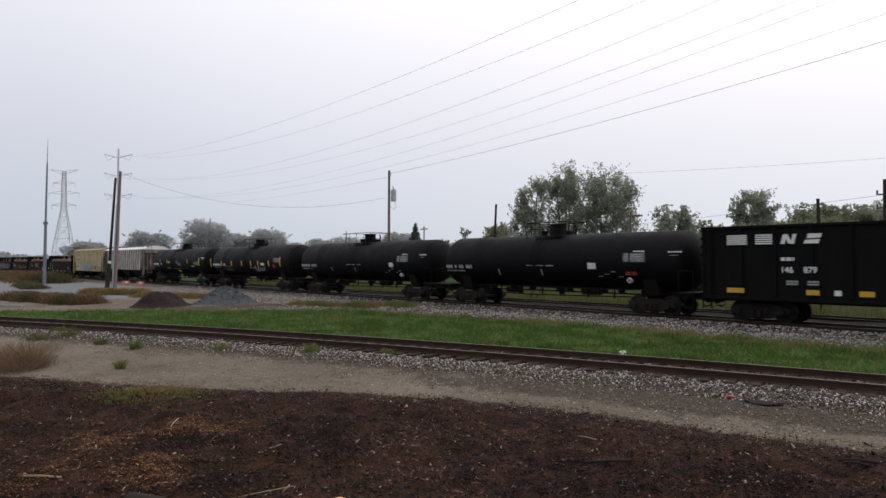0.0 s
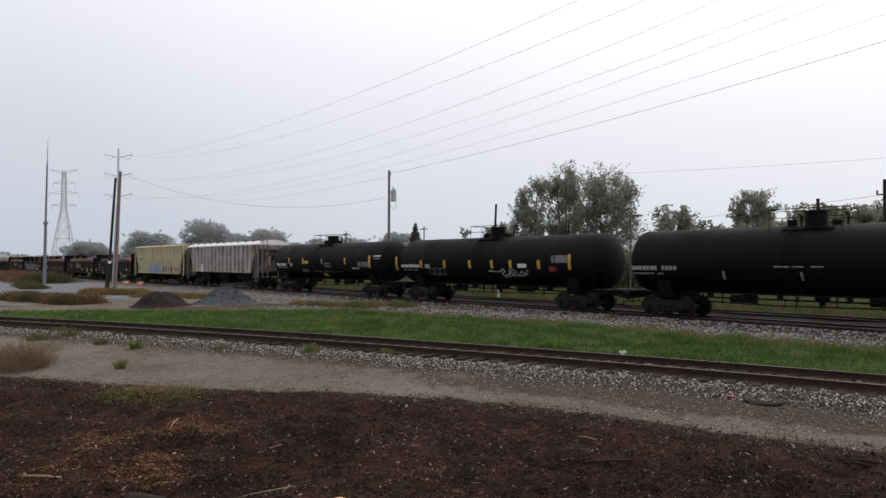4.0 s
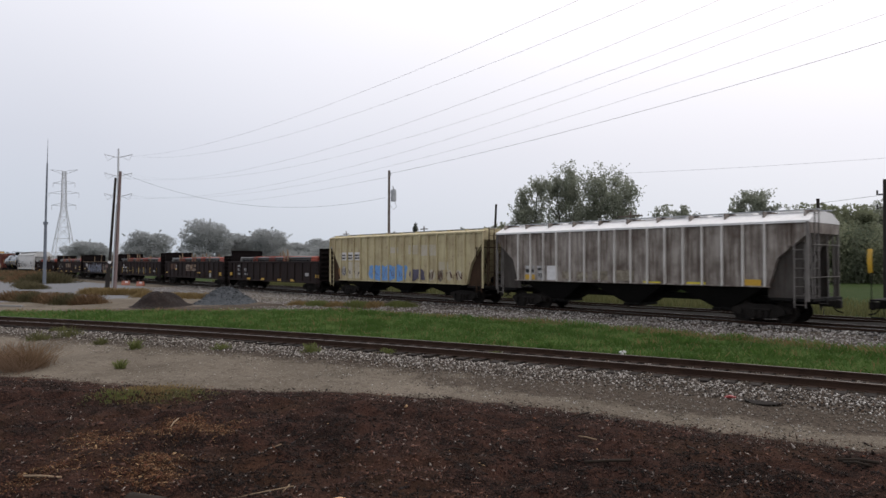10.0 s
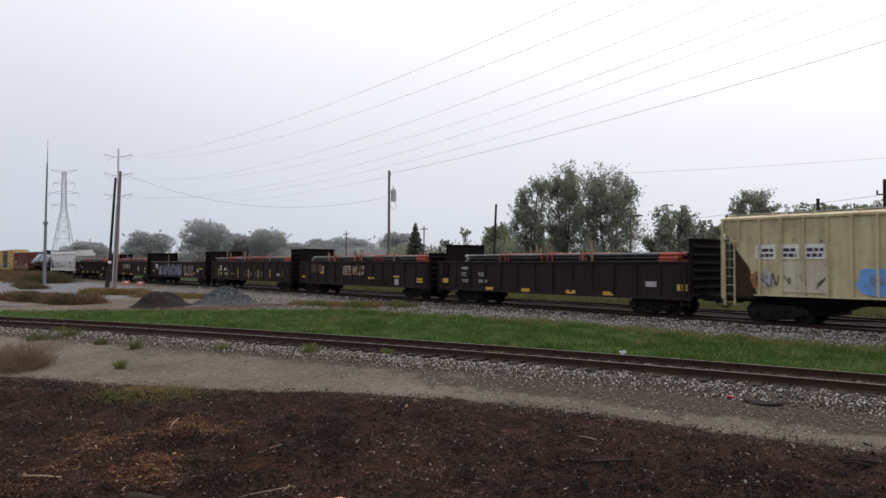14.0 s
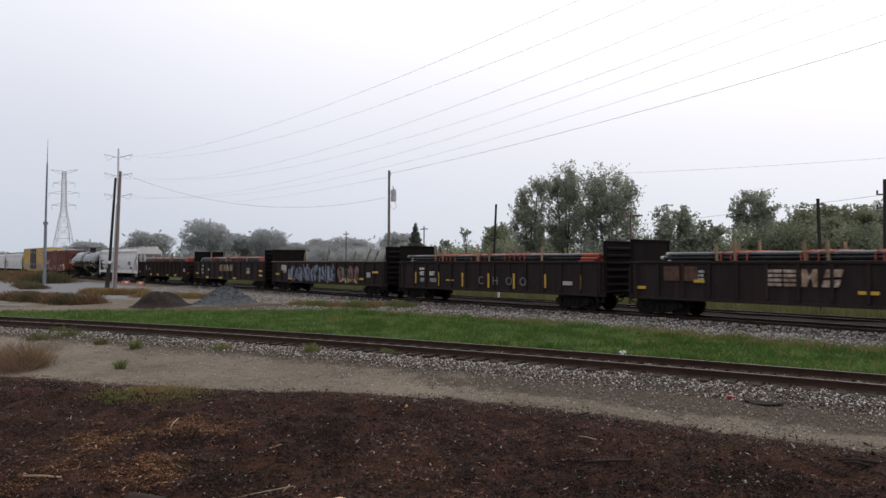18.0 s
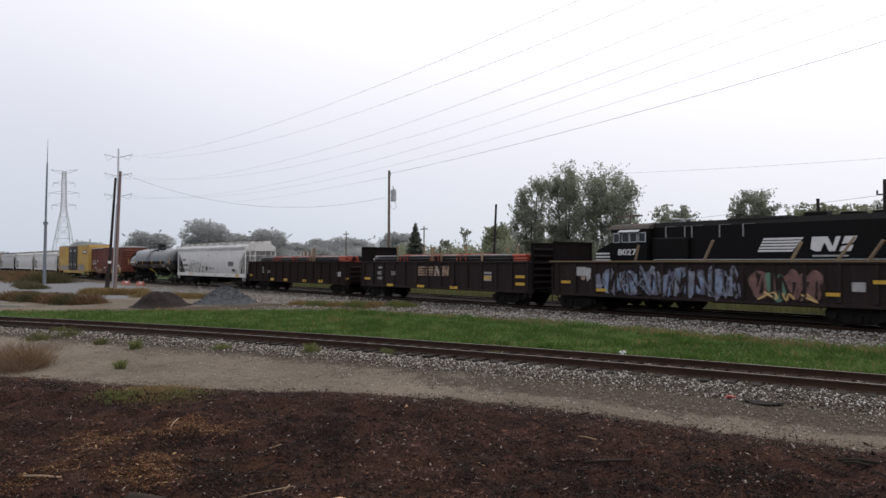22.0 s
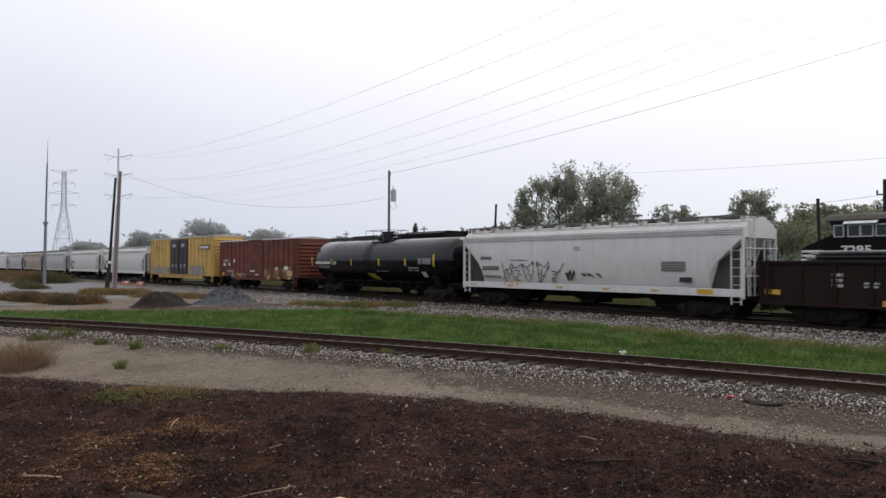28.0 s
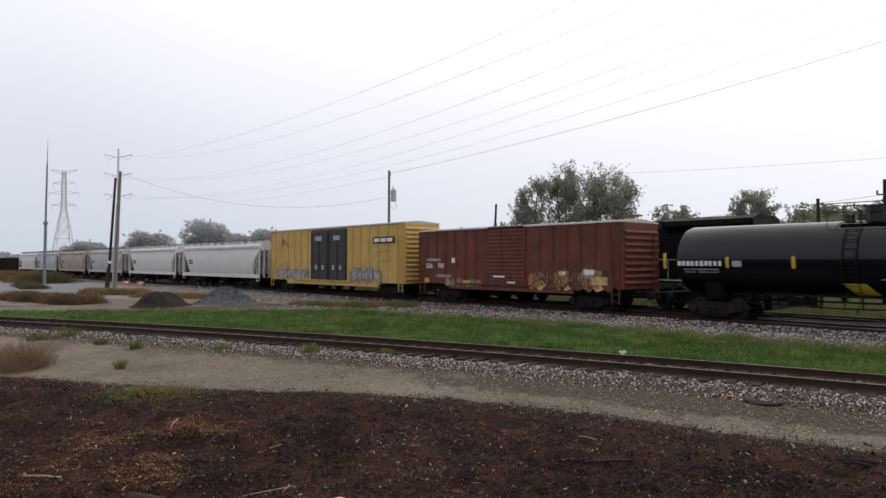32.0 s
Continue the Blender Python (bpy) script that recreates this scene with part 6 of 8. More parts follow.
    c = boxcar("rust-brown boxcar with a ridged door and ochre tags", -278.35, "box_brown", 7.78, 0.92, 4.45, (-1.5, 1.53), "box_brown", ribs, "box_roof")
    bars(c, -6.9, -5.6, 2.55, 2.8, "dull_white", 1, -1.545, 31)
    words(c, "526", 0.42, -7.0, 2.12, "white_paint", -1.545)
    words(c, "700", 0.42, -5.9, 2.12, "white_paint", -1.545)
    for x0, x1, z0, z1, m in ((-7.2, -6.7, 1.2, 1.48, "yellow_tape"), (-3.5, -2.9, 1.15, 1.4, "yellow_tape"), (5.95, 6.9, 1.35, 1.75, "graffiti_ochre"), (-4.55, -4.25, 2.45, 2.75, "white_paint"), (5.5, 6.1, 1.85, 2.1, "white_paint"), (3.9, 4.3, 1.8, 2.0, "white_paint"), (-0.9, 0.0, 1.62, 1.72, "white_paint"), (0.2, 0.8, 1.3, 1.4, "white_paint")):
        plate(c, "stencil", x0, x1, z0, z1, m, -1.55 if abs(x0) > 1.5 else -1.60)
    bubbles(c, "graffiti", 1.7, 7.3, 1.1, 2.0, 11, ("worn_ochre", "worn_tan", "rust_paint", "worn_ochre"), -1.490, 41, 2.2)
    bubbles(c, "graffiti", 3.8, 7.2, 1.2, 2.15, 5, ("worn_ochre", "rust_paint", "worn_tan"), -1.539, 46, 2.2)
    strokes(c, "graffiti", 1.8, 7.2, 1.1, 1.9, 7, "box_brown", -1.548, 42, 0.08, 7)
    bubbles(c, "graffiti", 1.7, 7.3, 1.0, 1.6, 9, ("worn_ochre", "graffiti_ochre", "rust_paint"), -1.536, 47, 2.0)
    strokes(c, "graffiti", 2.2, 6.9, 1.3, 2.0, 8, "worn_tan", -1.553, 43, 0.04, 7)
    bubbles(c, "graffiti", -5.3, -2.0, 1.0, 1.5, 6, ("worn_white", "graffiti_green", "worn_tan"), -1.489, 44, 2.0)
    bars(c, -6.0, -4.6, 1.55, 1.75, "dull_white", 2, -1.545, 45)
    ribs = [-8.7, -7.6, -6.5, -5.4, -4.3, -3.2, 3.2, 4.3, 5.4, 6.5, 7.6, 8.7]
    c = boxcar("tall yellow boxcar with a black double door and tags", -297.2, "box_yellow", 9.55, 0.78, 5.12, (-2.64, 2.54), "box_door", ribs, "box_roof")
    strokes(c, "emblem", -7.6, -6.2, 3.6, 4.6, 1, "red_panel", -1.545, 51, 0.12, 6)
    plate(c, "dark_panel", 5.95, 8.45, 3.8, 4.25, "dark_letter", -1.545)
    for k, x0 in enumerate((6.1, 6.85, 7.6)):
        plate(c, "emblem", x0, x0 + 0.62, 3.9, 4.15, "white_paint", -1.552)
    for z in (3.3, 2.6):
        bars(c, 6.2, 8.0, z, z + 0.2, "graffiti_ochre", 1, -1.545, int(z * 10))
    bars(c, -8.0, -6.6, 2.4, 2.7, "graffiti_ochre", 2, -1.545, 53)
    for x0, x1 in ((-1.9, -0.9), (0.8, 1.7)):
        plate(c, "stencil_board", x0, x1, 4.15, 4.5, "dull_white", -1.6)
    for x0 in (-1.9, -0.9, 0.6, 1.6):
        plate(c, "stencil", x0, x0 + 0.3, 1.9, 2.25, "dull_white", -1.6)
    bubbles(c, "graffiti", -8.4, -3.0, 1.1, 2.0, 7, ("graffiti_pale", "worn_white"), -1.539, 54, 2.2)
    strokes(c, "graffiti", -7.9, -3.4, 1.1, 1.8, 6, "dull_white", -1.55, 55, 0.09, 8)
    bubbles(c, "graffiti", 3.1, 6.9, 1.0, 2.2, 5, ("worn_white", "graffiti_pale"), -1.539, 56, 2.2)
    strokes(c, "graffiti", 3.1, 7.3, 1.0, 2.0, 4, "graffiti_dark", -1.553, 57, 0.07, 5)
    strokes(c, "graffiti", 3.4, 7.0, 1.1, 1.9, 7, "dull_white", -1.556, 58, 0.09, 8)


boxcars()


# ---- engines: the cab end towards -x ----
ENGINE_TRUCK = {
    "wheelset": wheelset_shape(0.53).mesh("wheelset", "wheel_steel", radians(35)),
    "frame": Shape().box(-2.2, 2.2, -0.5, 0.5, 0.62, 0.95, 0.04).mesh("truck", "truck_steel"),
}
_ef = Shape()
for _sy in (-1, 1):
    _ef.prism_y([(-2.5, 0.80), (-2.45, 0.45), (-1.2, 0.35), (1.2, 0.35), (2.45, 0.45), (2.5, 0.80), (1.9, 0.95), (-1.9, 0.95)], *sorted((_sy * 0.95, _sy * 1.1)))
    for _x in (-1.95, 0.0, 1.95):
        _ef.tube((_x, _sy * 1.0, 0.53), (_x, _sy * 1.22, 0.53), 0.2, 12)
ENGINE_TRUCK["side"] = _ef.mesh("side_frame", "truck_steel", radians(35))
ENGINES = []


def engine(label, x, number, turned, stripes=True, wide_nose=True):
    e = thing("diesel_locomotive", label, "locomotive", pose(x, FAR_Y, 0, 0, 0, 180 if turned else 0), "engines on the second track")
    B = "engine_black"
    near = 1 if turned else -1
    part("platform", Shape().box(-10.9, 10.9, -1.52, 1.52, 1.42, 1.62, 0.03), B, e)
    part("platform_edge", Shape().box(-10.4, 10.4, -1.535, -1.515, 1.52, 1.58).box(-10.4, 10.4, 1.515, 1.535, 1.52, 1.58), "white_paint", e, "white sill stripe")
    part("fuel_tank", Shape().box(-3.4, 3.2, -1.35, 1.35, 0.45, 1.4, 0.2), "under_black", e)
    for sx in (-1, 1):
        t = part("truck", ENGINE_TRUCK["frame"], None, e, at=Matrix.Translation((sx * 6.9, 0, 0)))
        part("side_frame", ENGINE_TRUCK["side"], None, t)
        for k, dx in enumerate((-1.95, 0.0, 1.95)):
            ENGINE_WHEELS.append((k + (3 if turned else 0), part("wheelset", ENGINE_TRUCK["wheelset"], None, t, at=Matrix.Translation((dx, 0, 0.53)))))
        part("coupler", TRUCK["coupler"], None, e, at=pose(sx * 10.95, 0, 0, 0, 0, 0 if sx > 0 else 180))
        part("pilot", Shape().prism_y([(sx * 10.55, 0.2), (sx * 10.95, 0.3), (sx * 10.95, 1.45), (sx * 10.55, 1.45)], -1.5, 1.5), B, e)
        pieces("step", [Shape().box(*sorted((sx * 10.2, sx * 10.75)), *sorted((sy * 1.15, sy * 1.52)), 0.35 + 0.3 * k, 0.40 + 0.3 * k) for sy in (-1, 1) for k in range(4)], B, e)
    # nose with a sloped front
    part("nose", Shape().prism_y([(-10.3, 1.62), (-10.35, 3.08), (-10.2, 3.2), (-8.85, 3.80), (-8.6, 3.80), (-8.6, 1.62)], -1.05, 1.05), B, e)
    pieces("nose_stripe", [Shape().box(-10.365, -9.42 + 0.03 * k, *sorted((sy * 1.045, sy * 1.06)), 2.93 - 0.19 * k, 3.03 - 0.19 * k) for sy in (-1, 1) for k in range(5)], "white_paint", e, "white stripe wrapping the nose")
    part("headlight", Shape().tube((-10.37, -0.2, 2.75), (-10.3, -0.2, 2.75), 0.1, 12).tube((-10.37, 0.2, 2.75), (-10.3, 0.2, 2.75), 0.1, 12), "galvanised", e)
    cab = part("cab", Shape().prism_y([(-8.9, 1.62), (-8.95, 3.2), (-8.75, 3.3), (-8.95, 4.2), (-9.05, 4.32), (-6.75, 4.32), (-6.7, 4.25), (-6.7, 1.62)], -1.5, 1.5), B, e)
    part("cab_roof", Shape().prism_x([(-1.52, 4.30), (-1.2, 4.52), (-0.6, 4.64), (0.6, 4.64), (1.2, 4.52), (1.52, 4.30)], -9.25, -6.65), "end_dark", e)
    pieces("sun_visor", [Shape().add([(-8.4, sy * 1.5, 4.24), (-7.1, sy * 1.5, 4.24), (-7.1, sy * 1.74, 4.12), (-8.4, sy * 1.74, 4.12), (-8.4, sy * 1.5, 4.27), (-7.1, sy * 1.5, 4.27), (-7.1, sy * 1.74, 4.15), (-8.4, sy * 1.74, 4.15)], [(3, 2, 1, 0), (4, 5, 6, 7), (0, 1, 5, 4), (1, 2, 6, 5), (2, 3, 7, 6), (3, 0, 4, 7)]) for sy in (-1, 1)], "galvanised", e, "pale metal awning over the cab windows")
    for sy in (-1, 1):
        for x0, x1 in ((-8.79, -8.46), (-8.24, -7.83), (-7.74, -7.33), (-7.16, -6.80)):
            w = part("cab_window", Shape().box(x0, x1, *sorted((sy * 1.495, sy * 1.515)), 3.62, 4.06, 0.004), "glass", cab)
            f = Shape()
            for a, b, c, d in ((x0 - 0.05, x1 + 0.05, 3.57, 3.62), (x0 - 0.05, x1 + 0.05, 4.06, 4.11), (x0 - 0.05, x0, 3.62, 4.06), (x1, x1 + 0.05, 3.62, 4.06)):
                f.box(a, b, *sorted((sy * 1.50, sy * 1.53)), c, d)
            part("window_frame", f, "galvanised", cab)
    for y0, y1 in ((-1.35, -0.75), (-0.65, -0.05), (0.05, 0.65), (0.75, 1.35)):
        part("windshield", Shape().add([(-8.875, y0, 3.78), (-8.875, y1, 3.78), (-8.965, y1, 4.12), (-8.965, y0, 4.12), (-8.845, y0, 3.78), (-8.845, y1, 3.78), (-8.93, y1, 4.12), (-8.93, y0, 4.12)], [(0, 1, 2, 3), (7, 6, 5, 4), (0, 4, 5, 1), (1, 5, 6, 2), (2, 6, 7, 3), (3, 7, 4, 0)]), "glass", cab)
    # long hood
    part("hood", Shape().prism_x([(-0.95, 1.62), (-0.95, 4.35), (-0.75, 4.62), (0.75, 4.62), (0.95, 4.35), (0.95, 1.62)], -6.7, 5.2), B, e)
    part("rear_hood", Shape().prism_x([(-0.95, 1.62), (-0.95, 4.05), (-1.45, 4.35), (-1.5, 4.62), (-0.9, 4.80), (0.9, 4.80), (1.5, 4.62), (1.45, 4.35), (0.95, 4.05), (0.95, 1.62)], 5.2, 10.1), B, e, "overhanging radiator section")
    for sy in (-1, 1):
        g = part("radiator_grille", Shape().box(5.4, 9.9, *sorted((sy * 1.44, sy * 1.50)), 4.36, 4.60), "under_black", e)
        pieces("grille_slat", [Shape().box(5.5 + 0.36 * k, 5.72 + 0.36 * k, *sorted((sy * 1.49, sy * 1.53)), 4.38, 4.58) for k in range(12)], B, g)
        pieces("hood_door", [Shape().box(-4.2 + 1.0 * k, -3.3 + 1.0 * k, *sorted((sy * 0.94, sy * 0.972)), 1.8, 2.9, 0.015) for k in range(9)], B, e)
        part("blower_duct", Shape().box(-6.6, -4.5, *sorted((sy * 0.9, sy * 1.25)), 1.7, 3.8, 0.08), B, e)
        hr = Shape()
        for k in range(13):
            xx = -6.3 + 1.32 * k
            hr.tube((xx, sy * 1.46, 1.6), (xx, sy * 1.46, 2.62), 0.02, 5)
        hr.path([(-6.3, sy * 1.46, 2.62), (9.6, sy * 1.46, 2.62)], 0.022)
        hr.path([(-10.5, sy * 1.3, 1.6), (-10.5, sy * 1.3, 2.6), (-9.1, sy * 1.46, 2.6)], 0.022)
        part("handrail", hr, "dull_white", e)
        # emblem: stripes and slanted plain blocks, no letters
        def mark(name, pts):
            flat = [(px if sy < 0 else 4.32 - px, pz) for px, pz in pts]
            part(name, Shape().prism_y(flat, *sorted((sy * 0.985, sy * 0.975))), "white_paint", e)
        for k in range(5):
            z = 2.98 + 0.14 * k
            mark("stripe", [(-0.98 + 0.065 * k, z), (0.62 + 0.11 * k, z), (0.70 + 0.11 * k, z + 0.095), (-0.94 + 0.065 * k, z + 0.095)])
        mark("emblem", [(1.42, 3.1), (1.62, 2.98), (1.86, 2.98), (2.12, 3.64), (1.5, 3.64)])
        mark("emblem", [(1.95, 3.6), (2.16, 3.64), (2.46, 2.98), (2.2, 2.98)])
        mark("emblem", [(2.3, 2.98), (2.46, 2.98), (2.7, 3.64), (2.5, 3.64)])
        mark("emblem", [(2.62, 2.98), (3.1, 2.98), (3.2, 3.26), (2.72, 3.2)])
        mark("emblem", [(2.74, 3.3), (3.2, 3.36), (3.36, 3.64), (2.86, 3.64)])
        part("subtitle", Shape().prism_y([(1.5, 2.74), (3.0, 2.74), (3.0, 2.82), (1.5, 2.82)] if sy < 0 else [(1.3, 2.74), (2.8, 2.74), (2.8, 2.82), (1.3, 2.82)], *sorted((sy * 0.985, sy * 0.975))), "dull_white", e)
        m = writing(number, 0.46, "white_paint", "number", 0.012)
        at = (Matrix.Translation((-8.55, sy * 1.512, 2.88)) if sy < 0 else pose(-6.75, 1.512, 2.88, 0, 0, 180)) @ Matrix.Diagonal((1.3, 1, 1, 1))
        part("number", m, None, e, at=at)
        m2 = writing(number, 0.26, "dull_white", "number", 0.004)
        part("number", m2, None, e, at=Matrix.Translation((9.1, -0.965, 3.4)) if sy < 0 else pose(9.9, 0.965, 3.4, 0, 0, 180))
    part("dynamic_brake", Shape().prism_x([(-0.8, 4.6), (-0.7, 4.70), (0.7, 4.70), (0.8, 4.6)], -2.6, 0.4), B, e)
    part("exhaust", Shape().box(0.9, 1.9, -0.35, 0.35, 4.58, 4.84, 0.05), "under_black", e)
    part("roof_fan", Shape().tube((2.9, 0, 4.6), (2.9, 0, 4.74), 0.55, 18).tube((4.2, 0, 4.6), (4.2, 0, 4.74), 0.55, 18), B, e)
    part("horn", Shape().box(-5.6, -5.3, -0.1, 0.1, 4.6, 4.78).tube((-5.4, -0.25, 4.78), (-5.9, -0.25, 4.8), 0.04, 8, 0.09).tube((-5.4, 0, 4.78), (-5.9, 0, 4.8), 0.04, 8, 0.09).tube((-5.4, 0.25, 4.78), (-5.1, 0.25, 4.8), 0.04, 8, 0.09), "galvanised", e)
    for k in (0, 1.1, 1.5, 3.0, 4.2):
        for sy in (-1, 1):
            part("grab_iron", Shape().box(-5.9 + k, -5.862 + k, *sorted((sy * 0.95, sy * 0.99)), 3.75, 4.36), "dull_white", e)
        part("screen_frame", Shape().box(-5.9 + k, -5.3 + k, -0.975, -0.95, 4.36, 4.385).box(-5.9 + k, -5.3 + k, 0.95, 0.975, 4.36, 4.385), "board_grey", e)
    ENGINES.append(e)
    return e


engine("black diesel locomotive with white stripes on its hood", 109.45, "8027", False)
engine("black diesel locomotive running long hood first", 132.0, "9634", True)
engine("black diesel locomotive, cab first, third of the group", 154.6, "7295", False)


# ---- poles, towers and wires ----
def pole(name, label, x, y, h, r, mat, lean=(0, 0), category="utility pole"):
    p = thing(name, label, category, pose(x, y, -0.4))
    part("shaft", Shape().tube((0, 0, 0), (lean[0], lean[1], h + 0.4), r, 12, r * 0.72), mat, p, smooth=radians(40))
    return p


def poles():
    p = pole("utility_pole", "weathered wooden utility pole with a grey transformer", -53.3, 39.35, 11.25, 0.15, "pole_weathered", (0.05, 0.0))
    t = part("transformer", Shape().tube((0.31, 0.35, 8.7), (0.31, 0.35, 9.75), 0.26, 16).tube((0.31, 0.35, 9.75), (0.31, 0.35, 9.85), 0.2, 16), "galvanised", p, "grey transformer can")
    part("bushing", Shape().tube((0.3, 0.34, 9.8), (0.25, 0.3, 10.15), 0.05, 8), "galvanised", t)
    part("bracket", Shape().tube((0, 0, 9.04), (0.3, 0.34, 9.04), 0.04, 6).tube((0, 0, 9.54), (0.3, 0.34, 9.54), 0.04, 6), "galvanised", p)
    part("insulator", Shape().tube((0.25, 0, 11.2), (0.25, 0, 11.45), 0.06, 8).box(-0.05, 0.3, -0.04, 0.04, 11.15, 11.21), "galvanised", p)
    part("drop_loop", Shape().path([(0.4, 0.4, 8.7), (0.5, 0.55, 8.2), (0.3, 0.35, 7.9), (0.08, 0.08, 8.3)], 0.02), "wire", p)
    p = pole("utility_pole", "black creosoted pole with a white band", -73.0, 19.63, 10.8, 0.15, "pole_black", (0.45, 0.52))
    part("white_band", Shape().tube((0.10, 0.12, 2.75), (0.11, 0.13, 3.0), 0.16, 12), "white_paint", p)
    part("guard", Shape().tube((-0.06, -0.08, 0.2), (0.08, 0.06, 2.3), 0.185, 12), "pole_black", p)
    p = pole("utility_pole", "reddish-brown wooden pole beside a black one", -73.1, 20.3, 11.5, 0.18, "pole_brown", (0.3, 0.36))
    part("conduit", Shape().path([(0.10, -0.26, 0.2), (0.2, -0.1, 4.6), (0.3, 0.05, 8.6)], 0.07, 8), "galvanised", p, "pale conduit running up the pole")
    part("crossbar", Shape().box(-0.1, 0.75, 0.28, 0.36, 11.5, 11.6), "pole_brown", p)
    p = thing("radio_mast", "tall thin grey steel mast in two sections", "mast", pose(-99.8, 19.31, -0.35))
    part("lower_tube", Shape().tube((0, 0, 0), (0.05, 0.07, 7.8), 0.21, 14, 0.17), "mast_steel", p, smooth=radians(40))
    part("upper_tube", Shape().tube((0.05, 0.07, 7.8), (0.12, 0.17, 15.5), 0.13, 10, 0.09), "mast_steel", p, smooth=radians(40))
    part("whip", Shape().tube((0.12, 0.17, 15.5), (0.15, 0.21, 18.6), 0.05, 6, 0.02), "mast_steel", p)
    part("collar", Shape().tube((0.05, 0.07, 7.6), (0.05, 0.07, 7.95), 0.28, 14), "mast_steel", p)
    for x, y, h, lab in ((-38.2, 38.2, 6.95, "short leaning black post behind the tracks"), (-14.3, 38.6, 5.8, "black post cut off short behind the tracks")):
        p = pole("old_post", lab, x, y, h, 0.11, "pole_black", (0.35 if x < -30 else -0.2, 0.1), "post")
        part("cap", Shape().tube((0.35 if x < -30 else -0.2, 0.1, h + 0.38), (0.35 if x < -30 else -0.2, 0.1, h + 0.43), 0.09, 10), "pole_black", p)
    p = pole("utility_pole", "dark pole with small insulator brackets", -15.1, 51.3, 7.9, 0.16, "pole_black")
    for z in (7.3, 6.4):
        part("bracket", Shape().box(-0.5, 0.1, -0.05, 0.05, z, z + 0.07).tube((-0.45, 0, z + 0.07), (-0.45, 0, z + 0.3), 0.06, 8), "pole_black", p)
    for x, y, h, a in ((-40.4, 60.2, 7.6, 1.4), (-85.1, 69.8, 8.2, 0.9), (-101.7, 65.9, 7.8, 0.9)):
        p = pole("utility_pole", "slim grey pole with a short crossarm", x, y, h, 0.12, "pole_weathered")
        part("crossarm", Shape().box(-a, a, -0.06, 0.06, h - 0.15, h), "pole_weathered", p)


poles()


def towers():
    t = thing("transmission_tower", "grey steel lattice tower with three pairs of arms, hazy", "pylon", pose(-334.75, 71.97, -0.4))
    H = 42.3
    half = lambda z: 4.8 - 3.8 * z / 26 if z < 26 else 1.0 - 0.35 * (z - 26) / 16
    lv = [0, 7, 13, 18, 22.5, 26, 28.5, 31, 33.5, 36, 38.5, 40.5, H]
    for sx in (-1, 1):
        for sy in (-1, 1):
            part("leg", Shape().path([(sx * half(z), sy * half(z), z) for z in lv], 0.16, 4), "hazed_steel", t)
    br = Shape()
    for a, b in zip(lv, lv[1:]):
        for k in range(4):
            c = [(1, 1), (1, -1), (-1, -1), (-1, 1)]
            (x0, y0), (x1, y1) = c[k], c[(k + 1) % 4]
            br.tube((x0 * half(a), y0 * half(a), a), (x1 * half(b), y1 * half(b), b), 0.09, 4)
            br.tube((x1 * half(a), y1 * half(a), a), (x0 * half(b), y0 * half(b), b), 0.09, 4)
            br.tube((x0 * half(b), y0 * half(b), b), (x1 * half(b), y1 * half(b), b), 0.09, 4)
    part("bracing", br, "hazed_steel", t)
    d = Vector((0.62, 0.78, 0))
    for z, w in ((27.6, 5.2), (32.85, 6.4), (37.2, 4.7), (41.6, 6.0)):
        a = Shape()
        for s in (-1, 1):
            tip = d * w * s + Vector((0, 0, z if z < 41 else z + 1.4))
            a.tube(d * 0.7 * s + Vector((0, 0, z - 0.5)), tip, 0.11, 4)
            a.tube(d * 0.7 * s + Vector((0, 0, z + 0.9)), tip, 0.11, 4)
            if z < 41:
                a.tube(tip, tip - Vector((0, 0, 2.0)), 0.09, 5)
        part("arm", a, "hazed_steel", t)
    t = thing("transmission_pole", "slim steel pole with three crossarms for high wires", "pylon", pose(-180.94, 50.87, -0.4))
    part("shaft", Shape().tube((0, 0, 0), (0, 0, 30.8), 0.5, 12, 0.2), "hazed_steel", t, smooth=radians(40))
    for z in (29.1, 24.5, 19.4):
        a = Shape()
        for s in (-1, 1):
            a.path([d * 0.1 * s + Vector((0, 0, z - 0.5)), d * 3.4 * s + Vector((0, 0, z + 0.35))], 0.09, 5)
            a.path([d * 3.3 * s + Vector((0, 0, z + 0.3)), d * 2.6 * s + Vector((0, 0, z - 1.2)), d * 1.0 * s + Vector((0, 0, z - 0.3))], 0.05, 5)
        part("arm", a, "hazed_steel", t)


towers()

WIRES = (
    ((-182.77, 48.03, 28.61), (-29.81, 38.38, 20.71), 3.5),
    ((-178.39, 53.08, 28.61), (-25.61, 40.2, 19.96), 3.8),
    ((-182.83, 48.09, 24.02), (-22.41, 43.89, 19.96), 5.4),
    ((-178.46, 53.13, 24.02), (-18.95, 47.87, 19.96), 5.2),
    ((-182.9, 48.15, 18.87), (-18.86, 54.04, 21.47), 5.5),
    ((-178.53, 53.19, 18.87), (-15.19, 52.23, 19.02), 4.7),
    ((-53.15, 39.23, 10.91), (-13.23, 45.44, 15.32), 0.4),
    ((-133.08, 59.92, 14.73), (-53.08, 39.32, 10.64), 0.3),
    ((-72.57, 20.65, 11.34), (-53.39, 39.01, 8.65), 2.0),
    ((-43.83, 63.68, 12.12), (-19.99, 68.28, 11.52), 0.1),
    ((-43.91, 63.75, 6.41), (-15.08, 51.19, 6.88), 0.1),
)


def wires():
    for a, b, sag in WIRES:
        a, b = Vector(a), Vector(b)
        s = Shape()
        far = 1.5 if b.z > 14 else 1.0
        n = 26
        pts = []
        for i in range(n + 1):
            u = far * i / n
